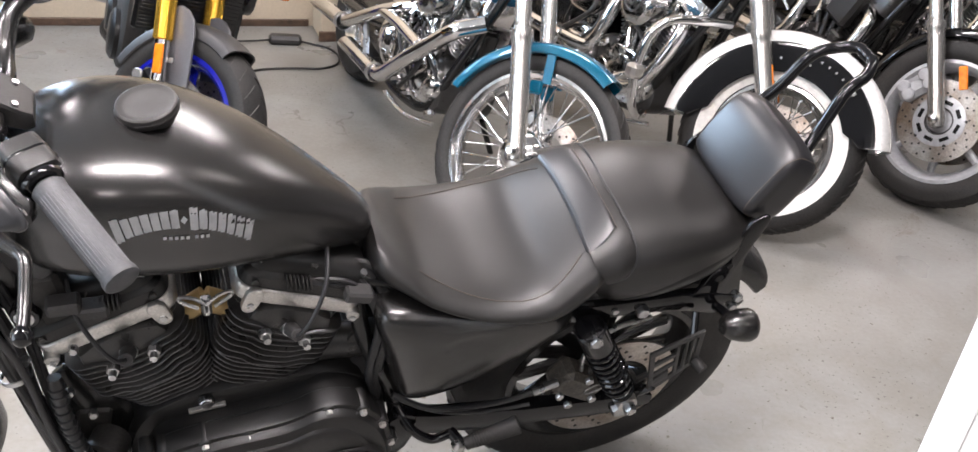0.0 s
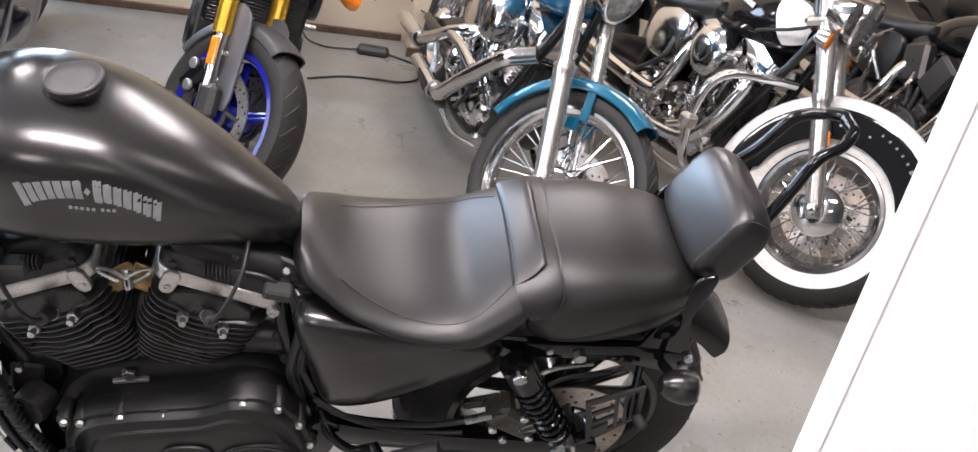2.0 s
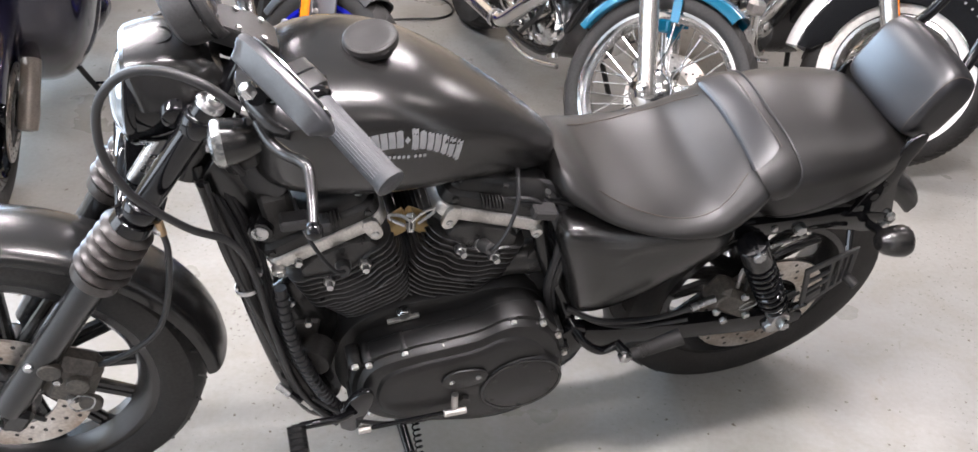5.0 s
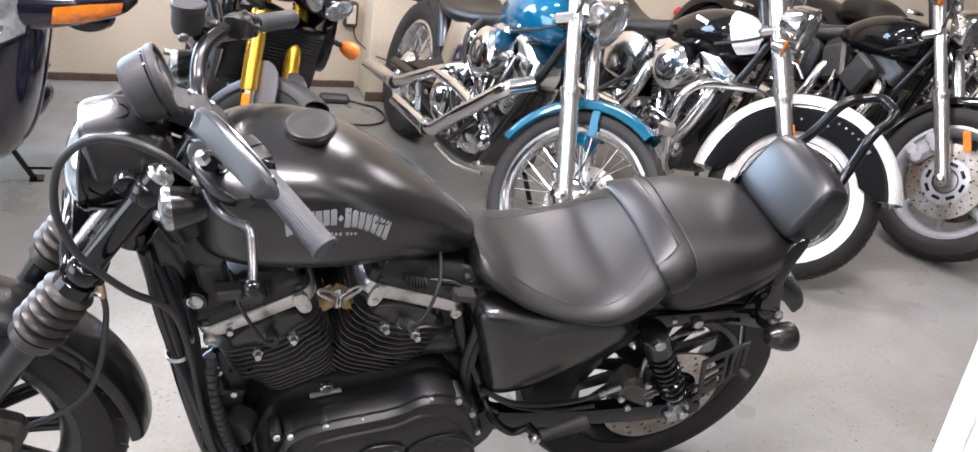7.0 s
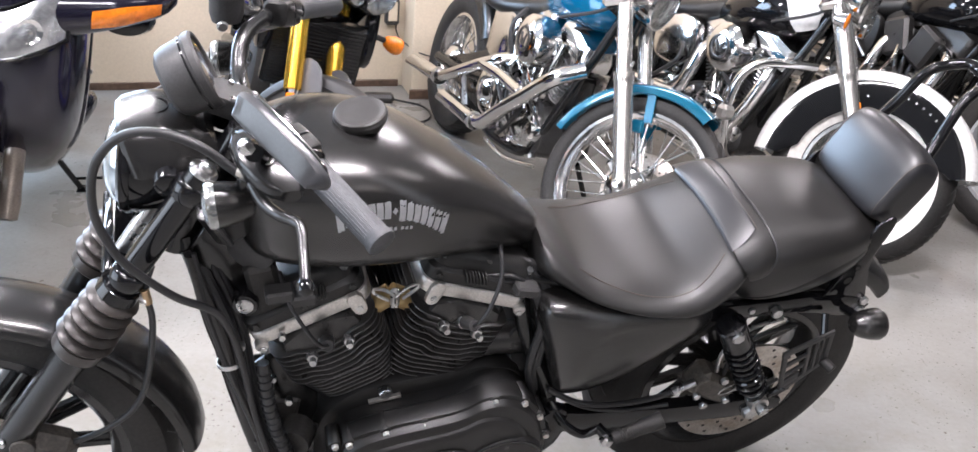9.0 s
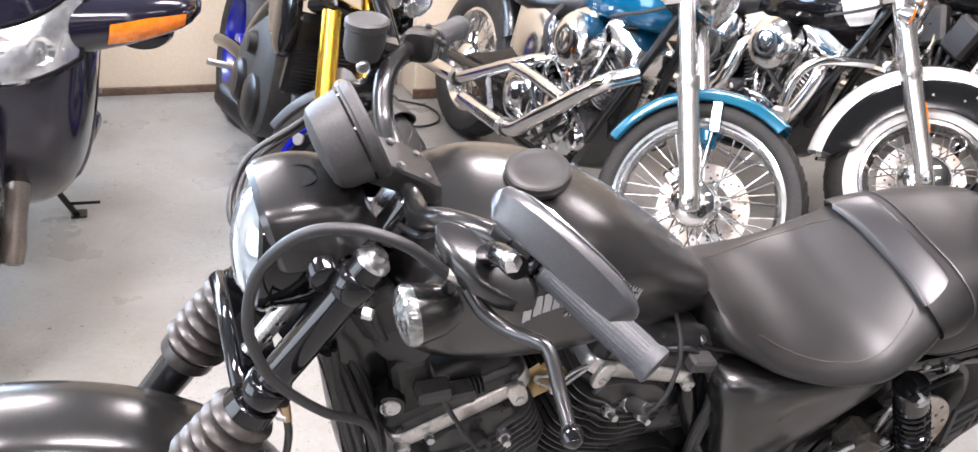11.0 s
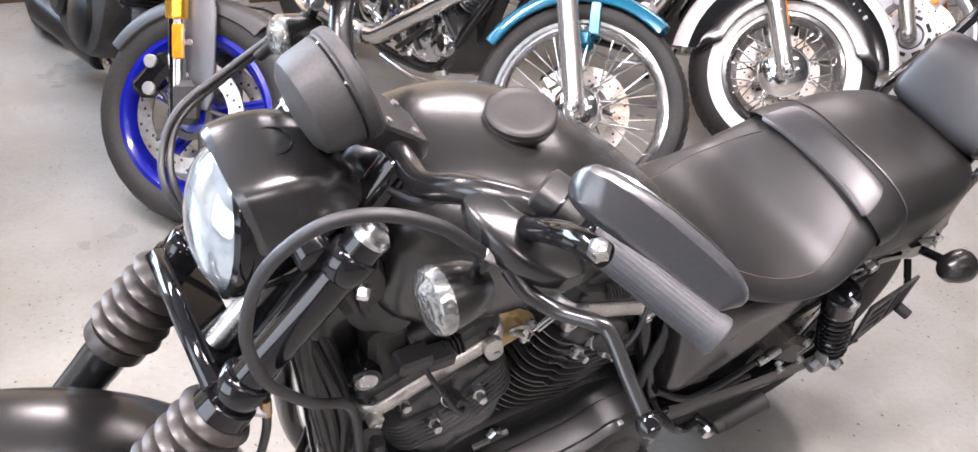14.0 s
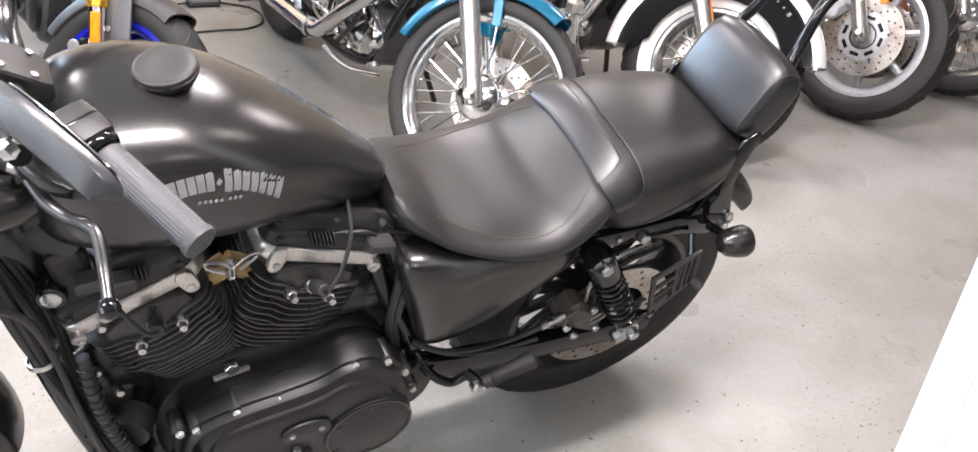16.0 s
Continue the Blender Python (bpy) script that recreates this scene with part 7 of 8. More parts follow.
        if spoked:
            part("swingarm_plate", Geo().add(*plate([(ex0 + 0.22, 0.5), (ex0 + 0.4, 0.5), (-0.3, 0.43), (-0.02, 0.34), (0.03, 0.31), (-0.05, 0.285), (-0.3, 0.25), (ex0 + 0.3, 0.22)], s * 0.095, s * 0.108, 0.005, 1)), FRAMEB, top, "black swingarm side plate")
            for px, pz, rr in ((ex0 + 0.36, 0.37, 0.024), (ex0 + 0.27, 0.44, 0.014), (ex0 + 0.47, 0.31, 0.012)):
                part("bolt_cap", Geo().add(*lathe([(rr, 0), (rr, 0.014), (rr * 0.7, 0.022), (0.001, 0.024)], (px, s * 0.107, pz), (0, s, 0), 20)), CHROME, top)
            continue
        sh = part("shock_absorber", Geo().add(*rod((-0.16, s * 0.15, 0.62), (-0.03, s * 0.15, 0.36), 0.026, 14)), CHROME, top)
        for q in range(7):
            a = Vector((-0.16, s * 0.15, 0.62)).lerp(Vector((-0.03, s * 0.15, 0.36)), 0.35 + 0.08 * q)
            part("coil", Geo().add(*lathe([(0.027, -0.005), (0.032, 0), (0.027, 0.005)], a, (0.13, 0, -0.26), 14)), CHROME, sh)
        part("foot_board", Geo().add(*block((ex0 - 0.12, s * 0.24, 0.26), (0.22 if whitewall else 0.09, 0.1 if whitewall else 0.12, 0.02 if whitewall else 0.03), bev=0.009)), RUBBER, top)
    if pipes == "staggered":
        rk = part("plate_frame", Geo().add(*tube([(0.12, 0.08, 0.62), (0.30, 0.09, 0.60), (0.32, 0.0, 0.60), (0.30, -0.09, 0.60), (0.12, -0.08, 0.62)], 0.007, 8)), CHROME, top, "chrome wire plate frame")
        part("plate", Geo().add(*block((0.25, 0, 0.585), (0.12, 0.16, 0.006), (0, 20, 0), 0.002)), DUST, rk)
    part("steering_head", Geo().add(*rod(ax + up * 0.56 + Vector((0.06, 0, 0)), ax + up * 0.80 + Vector((0.06, 0, 0)), 0.034, 16)), FRAMEB, top)
    part("battery_box", Geo().add(*block((ex0 + 0.42, 0, 0.55), (0.2, 0.2, 0.22), bev=0.03)), CHROME if spoked else WRINKLE, top)
    # added black filler: closes the see-through gap where the engine space is dark
    part("inner_fill", Geo().add(*plate([(-wb + 0.46, 0.3), (-wb + 0.42, 0.62), (ex0 + 0.1, 0.66), (ex0 + 0.5, 0.62), (ex0 + 0.55, 0.42), (ex0 + 0.45, 0.24), (-wb + 0.6, 0.215)], -0.03, 0.03, 0.01, 1)), FRAMEB, top, "added black filler for the dark frame space behind the engine")
    part("oil_tank_cover", Geo().add(*plate([(ex0 + 0.2, 0.46), (ex0 + 0.19, 0.62), (ex0 + 0.24, 0.665), (ex0 + 0.36, 0.66), (ex0 + 0.44, 0.60), (ex0 + 0.43, 0.48), (ex0 + 0.36, 0.45)], 0.09, 0.135, 0.014, 2)), CHROME if spoked else WRINKLE, top, "polished oil tank cover")
    part("oil_tank", Geo().add(*lathe([(0.02, -0.12), (0.09, -0.118), (0.1, -0.1), (0.1, 0.1), (0.09, 0.118), (0.02, 0.12)], (ex0 + 0.36, 0, 0.56), (0, 1, 0), 28)), CHROME if spoked else WRINKLE, top)
    if pipes == "staggered":
        # two slash-cut mufflers, one over the other, with long heat shields
        def bent(pts, r):
            P = [Vector(p) for p in pts]
            for _ in range(2):
                P = [P[0]] + [q for a, b in zip(P, P[1:]) for q in (a.lerp(b, 0.14), a.lerp(b, 0.86))] + [P[-1]]
            return Geo().add(*tube(P, r, 16, 3))

        def slash(a, b, r, cut):
            """A straight muffler from a to b, its end cut off at a slant."""
            a, b = Vector(a), Vector(b)
            d = (b - a).normalized()
            u = Vector((0, 1, 0)).cross(d).normalized()
            v = d.cross(u)
            rows = []
            for k, rr, sh in ((0, 0.7, 0), (0.04, 0.93, 0), (0.09, 1, 0), (0.5, 1, 0), (0.86, 1, 0.1), (1, 1, 1), (1, 0.88, 1), (0.9, 0.86, 0.9)):
                rows.append([a.lerp(b, k) + (u * math.cos(q * math.pi / 12) + v * math.sin(q * math.pi / 12)) * r * rr + d * cut * sh * math.cos(q * math.pi / 12) for q in range(24)])
            return Geo().add(*loft(rows))

        part("exhaust_pipe", bent([(-1.13, 0.09, 0.60), (-1.09, 0.17, 0.552), (-0.886, 0.2, 0.384), (-0.715, 0.205, 0.252), (-0.64, 0.205, 0.236)], 0.028), CHROME, top, "chrome front exhaust pipe")
        m1 = part("muffler", slash((-0.66, 0.205, 0.236), (-0.308, 0.207, 0.232), 0.0315, 0.03), CHROME, top, "short slash-cut chrome muffler")
        part("clamp", Geo().add(*lathe([(0.03, -0.012), (0.036, -0.01), (0.036, 0.01), (0.03, 0.012)], (-0.65, 0.205, 0.236), (1, 0.01, -0.03), 24, True)), STEEL, m1)
        part("exhaust_pipe", bent([(-0.73, 0.11, 0.53), (-0.67, 0.18, 0.492), (-0.562, 0.2, 0.44), (-0.255, 0.2, 0.3), (-0.18, 0.2, 0.281)], 0.024), CHROME, top, "chrome rear exhaust pipe")
        m2 = part("muffler", slash((-0.215, 0.2, 0.283), (0.128, 0.204, 0.264), 0.031, 0.035), CHROME, top, "long slash-cut chrome muffler")
        part("clamp", Geo().add(*lathe([(0.03, -0.012), (0.036, -0.01), (0.036, 0.01), (0.03, 0.012)], (-0.205, 0.2, 0.283), (1, 0.0, -0.06), 24, True)), STEEL, m2)
        part("crossover_pipe", bent([(-0.57, 0.198, 0.445), (-0.75, 0.2, 0.452), (-0.93, 0.198, 0.44)], 0.022), CHROME, top, "chrome crossover pipe")
        for q in range(9):
            part("heat_shield_slot", Geo().add(*block((-0.62 + 0.018 * q, 0.236, 0.236), (0.008, 0.004, 0.026), bev=0.001)), DUST, m1)
        part("muffler_strap", Geo().add(*rod((-0.42, 0.19, 0.35), (-0.5, 0.19, 0.25), 0.011, 10)), STEEL, m2)
    elif pipes == "dual":
        y = 0.17
        part("exhaust_pipe", Geo().add(*tube([(ex0 - 0.12, 0.08, 0.60), (ex0 - 0.2, 0.13, 0.55), (ex0 - 0.15, y, 0.36), (ex0 - 0.02, y + 0.01, 0.27), (ex0 + 0.35, y + 0.02, 0.25), (0.0, y + 0.03, 0.26)], 0.0245, 14)), CHROME, top, "chrome exhaust pipe")
        part("exhaust_pipe", Geo().add(*tube([(ex0 + 0.1, 0.08, 0.60), (ex0 + 0.13, 0.14, 0.56), (ex0 + 0.14, y, 0.46), (ex0 + 0.17, y + 0.01, 0.385), (ex0 + 0.26, y + 0.02, 0.357), (0.0, y + 0.03, 0.36)], 0.0245, 14)), CHROME, top, "chrome exhaust pipe")
        for z in (0.26, 0.36):
            mf = part("muffler", Geo().add(*lathe([(0.026, 0), (0.044, 0.06), (0.046, 0.1), (0.046, 0.52), (0.042, 0.56), (0.03, 0.562)], (-0.22, y + 0.03, z), (1, 0.02, 0.03), 24)), CHROME, top, "long chrome muffler")
            part("heat_shield", Geo().add(*rod((ex0 + 0.32, y + 0.028, z - 0.008), (-0.22, y + 0.03, z), 0.031, 16)), CHROME, mf)
    if guard:
        for q in (1, -1):
            gg = part("engine_guard", Geo().add(*tube([(-wb + 0.29, q * 0.05, 0.62), (-wb + 0.31, q * 0.16, 0.615), (-wb + 0.34, q * 0.27, 0.60), (-wb + 0.365, q * 0.325, 0.55), (-wb + 0.375, q * 0.34, 0.47), (-wb + 0.375, q * 0.335, 0.38), (-wb + 0.37, q * 0.31, 0.29), (-wb + 0.40, q * 0.24, 0.235), (-wb + 0.48, q * 0.13, 0.22)], 0.016, 14)), CHROME, top, "chrome engine guard bar")
            part("guard_peg", Geo().add(*block((-wb + 0.372, q * 0.345, 0.405), (0.05, 0.06, 0.05), bev=0.012)), ALU, gg, "pale metal clamp of a folded peg")
            part("peg_bar", Geo().add(*rod((-wb + 0.375, q * 0.35, 0.395), (-wb + 0.43, q * 0.37, 0.36), 0.012, 12)), CHROME, gg)
    # wiring, hoses and small brackets round the engine
    rng = random.Random(int(wb * 1000) + int(steer * 10))
    for q in range(10):
        x, z, s = ex0 + rng.uniform(-0.15, 0.4), rng.uniform(0.4, 0.7), rng.choice((-1, 1))
        part("hose", Geo().add(*tube([(x, s * 0.12, z), (x + rng.uniform(-0.1, 0.1), s * 0.17, z - 0.08), (x + rng.uniform(-0.15, 0.15), s * 0.15, z - 0.2)], rng.choice((0.005, 0.007, 0.009)), 7)), rng.choice((CABLE, CABLE, CHROME)), top)
    part("side_stand", Geo().add(*rod((ex0 - 0.05, -0.14, 0.2), (ex0 + 0.02, -0.27, 0.04), 0.011, 8)), GLOSS, top)
    return top


cruiser("teal blue cruiser motorcycle with spoked wheels and much chrome", bike_pose((0.036, 2.675), (0.425, -0.905), 1.47, 12, 0.312), 1.47, 0.312, 0.088, 0.254, 36, BLUETANK, TEAL, pipes="staggered")
cruiser("black and white cruiser motorcycle with whitewall tyres", bike_pose((0.862, 2.995), (0.56, -0.83), 1.62, 10, 0.308), 1.62, 0.308, 0.12, 0.195, 32, GLOSS, WHITEP, whitewall=True, guard=True, skirt=GLOSS)
cruiser("black touring cruiser motorcycle with twin front discs", bike_pose((1.62, 3.35), (0.42, -0.91), 1.66, 9, 0.318), 1.66, 0.318, 0.135, 0.225, 18, GLOSS, GLOSS, spoked=False)
cruiser("black cruiser motorcycle at the end of the row", bike_pose((2.2, 3.62), (0.42, -0.91), 1.64, 9, 0.33), 1.64, 0.33, 0.11, 0.245, 20, GLOSS, GLOSS)


def naked_bike(m, steer):
    """Upside-down gold forks, blue rims, dark body."""
    top = thing("motorcycle", m, "black naked sport motorcycle with gold forks and blue rims", "motorcycle", "motorcycles")
    wb, R = 1.44, 0.288
    ax = Vector((-wb, 0, R))
    rake = radians(25)
    up = Vector((math.sin(rake), 0, math.cos(rake)))
    S = Matrix.Translation(ax) @ Matrix.Rotation(radians(steer), 4, up) @ Matrix.Translation(-ax)
    cast_wheel(top, ax, R, 0.122, 0.212, S, 5, BLUERIM)
    cast_wheel(top, (0, 0, 0.312), 0.312, 0.18, 0.218, I4, 5, BLUERIM)
    for s in (-1, 1):
        brake_disc(top, S @ Matrix.Translation(ax + Vector((0, s * 0.07, 0))), 0.149, 0.72)
        leg = part("fork_leg", Geo(S).add(*rod(ax + Vector((0.02, s * 0.1, 0.0)) - up * 0.02, ax + Vector((0.02, s * 0.1, 0)) + up * 0.24, 0.022, 18)), CHROME, top, "chromed fork slider")
        part("fork_tube", Geo(S).add(*rod(ax + Vector((0.02, s * 0.1, 0)) + up * 0.23, ax + Vector((0.02, s * 0.1, 0)) + up * 0.70, 0.0285, 20)), GOLD, leg, "gold anodised fork tube")
        part("fork_foot", Geo(S).add(*block(ax + Vector((0.01, s * 0.1, 0.03)), (0.07, 0.05, 0.11), (0, 25, 0), 0.016)), DUST, leg)
        part("fork_guard", Geo(S).add(*plate([(-wb - 0.055, R + 0.04), (-wb - 0.01, R + 0.02), (-wb + 0.05, R + 0.06), (-wb + 0.12, R + 0.20), (-wb + 0.165, R + 0.30), (-wb + 0.11, R + 0.33), (-wb + 0.05, R + 0.30), (-wb + 0.0, R + 0.18)], s * 0.074, s * 0.084, 0.004, 1)), GREYP, leg, "grey plastic fork guard")
        for q in (0.09, 0.17):
            part("screw", Geo(S).add(*bolt((-wb + 0.02 + q * 0.3, s * 0.084, R + q), (0, s, 0), 0.009, 0.004)), ALU, leg)
        part("reflector", Geo(S).add(*block(ax + Vector((0.075, s * 0.13, 0.165)), (0.03, 0.012, 0.085), (0, 25, 0), 0.003)), ORANGE, leg, "amber reflector")
        c = part("caliper", Geo(S).add(*block(ax + Vector((0.12, s * 0.085, 0.055)), (0.06, 0.06, 0.13), (0, -20, 0), 0.014)), GLOSS, top, "black radial brake caliper")
        for q in (-1, 1):
            part("piston_cap", Geo(S).add(*rod(ax + Vector((0.12 + q * 0.012, s * 0.11, 0.055 + q * 0.032)), ax + Vector((0.12 + q * 0.012, s * 0.122, 0.055 + q * 0.032)), 0.017, 16)), ALU, c)
        sg = part("turn_signal", Geo(S).add(*lathe([(0.008, -0.045), (0.02, -0.035), (0.03, -0.01), (0.032, 0.012), (0.026, 0.026), (0.004, 0.032)], ax + up * 0.54 + Vector((-0.06, s * 0.34, -0.02)), (-0.5, s * 0.85, 0), 20)), ORANGE, top, "amber turn signal")
        part("stalk", Geo(S).add(*rod(ax + up * 0.52 + Vector((0.0, s * 0.12, -0.01)), ax + up * 0.54 + Vector((-0.045, s * 0.32, -0.02)), 0.01, 10)), RUBBER, sg)
        part("frame_spar", Geo().add(*tube([(-wb + 0.33, s * 0.06, 0.82), (-wb + 0.5, s * 0.15, 0.70), (-0.62, s * 0.14, 0.52), (-0.52, s * 0.12, 0.40)], 0.03, 12)), GLOSS, top)
        part("swingarm", Geo().add(*tube([(-0.55, s * 0.11, 0.38), (-0.25, s * 0.13, 0.36), (0.02, s * 0.13, 0.312)], 0.026, 12)), GLOSS, top)
        part("side_panel", Geo().add(*plate([(-wb + 0.24, 0.56), (-wb + 0.22, 0.78), (-wb + 0.36, 0.86), (-wb + 0.55, 0.78), (-wb + 0.46, 0.60)], s * 0.15, s * 0.19, 0.012, 2)), GLOSS, top)
        part("bar", Geo(S).add(*tube([ax + up * 0.80 + Vector((0.0, 0, 0.03)), ax + up * 0.80 + Vector((0.02, s * 0.16, 0.06)), ax + up * 0.80 + Vector((0.10, s * 0.36, 0.06))], 0.012, 10)), GLOSS, top)
        part("foot_peg", Geo().add(*rod((-0.55, s * 0.15, 0.36), (-0.56, s * 0.27, 0.37), 0.012, 10)), ALU, top)
        hl = part("headlight", Geo(S).add(*loft([[ax + up * 0.60 + Vector((-0.10 + dx, s * (0.075 + 0.07 * math.cos(q * math.pi / 8) * k), 0.03 + (0.045 * math.sin(q * math.pi / 8) + 0.025 * math.cos(q * math.pi / 8)) * k)) for q in range(16)] for dx, k in ((0.1, 0.6), (0.02, 1.0), (-0.05, 1.0), (-0.06, 0.9))])), GLOSS, top, "slanted twin headlight")
        part("lens", Geo(S).add(*loft([[ax + up * 0.60 + Vector((-0.10 + dx, s * (0.075 + 0.07 * math.cos(q * math.pi / 8) * k), 0.03 + (0.045 * math.sin(q * math.pi / 8) + 0.025 * math.cos(q * math.pi / 8)) * k)) for q in range(16)] for dx, k in ((-0.055, 0.88), (-0.068, 0.8), (-0.075, 0.5), (-0.077, 0.1))])), LENSG, hl)
    part("front_fender", fender(R + 0.022, 0.128, 14, 106, ax, S, drop=0.34), PLASTIC, top, "dark grey front mudguard")
    for d in (0.5, 0.7):
        part("triple_clamp", Geo(S).add(*block(ax + up * d + Vector((0.04, 0, 0)), (0.1, 0.27, 0.04), (0, 25, 0), 0.012)), GLOSS, top)
    rad = part("radiator", Geo().add(*block((-wb + 0.27, 0, 0.60), (0.05, 0.32, 0.26), (0, -12, 0), 0.012)), FRAMEB, top, "black radiator")
    g = Geo()
    for k in range(18):
        g.add(*block((-wb + 0.243 - 0.0028 * (k - 9), 0, 0.60 + 0.0125 * (k - 9)), (0.004, 0.29, 0.003), (0, -12, 0), 0.0005))
    part("radiator_core", g, FRAMEB, rad, stuff=True)
    T = [(-wb + 0.36, 0.06, 0.78, 0.90), (-wb + 0.42, 0.13, 0.76, 0.99), (-wb + 0.58, 0.16, 0.74, 1.02), (-wb + 0.74, 0.12, 0.74, 0.96), (-wb + 0.82, 0.07, 0.76, 0.88)]
    part("fuel_tank", Geo().add(*loft([ring(x, *blend(T, x), et=2.4, eb=2.4, n=32) for x in steps_between(-wb + 0.36, -wb + 0.82, 16)])), GLOSS, top, "gloss black fuel tank", 60)
    SE = [(-0.66, 0.08, 0.76, 0.85), (-0.5, 0.13, 0.75, 0.835), (-0.28, 0.13, 0.78, 0.87), (0.0, 0.1, 0.84, 0.93), (0.14, 0.05, 0.88, 0.94)]
    part("seat", Geo().add(*loft([ring(x, *blend(SE, x), et=2.6, eb=2.4, n=28) for x in steps_between(-0.66, 0.14, 18)])), VINYL, top, "black seat", 60)
    part("engine", Geo().add(*plate([(-1.06, 0.36), (-1.05, 0.62), (-0.86, 0.68), (-0.62, 0.56), (-0.5, 0.42), (-0.56, 0.26), (-0.8, 0.22), (-1.0, 0.26)], -0.17, 0.17, 0.03, 2)), DUST, top, "black inline engine")
    for s in (-1, 1):
        for dx, dz, r in ((-0.9, 0.36, 0.085), (-0.68, 0.36, 0.075), (-0.78, 0.52, 0.04)):
            part("cover", Geo().add(*lathe([(0.0, 0.2), (r * 0.8, 0.197), (r, 0.185), (r, 0.15)], (dx, 0, dz), (0, s, 0), 28)), WRINKLE, top)
    for q in (-0.09, 0, 0.09):
        part("header_pipe", Geo().add(*tube([(-1.05, q, 0.52), (-1.13, q, 0.42), (-1.12, q, 0.28), (-1.0, q * 0.7, 0.19), (-0.7, q * 0.4, 0.17)], 0.02, 12)), STEEL, top)
    part("muffler", Geo().add(*rod((-0.7, 0.03, 0.17), (-0.35, 0.14, 0.2), 0.055, 18)), WRINKLE, top)
    part("side_stand", Geo().add(*rod((-0.62, -0.13, 0.26), (-0.58, -0.26, 0.03), 0.012, 10)), GLOSS, top)
    return top


naked_bike(bike_pose((-1.005, 2.665), (0.37, -0.93), 1.44, 12, 0.288), 39)


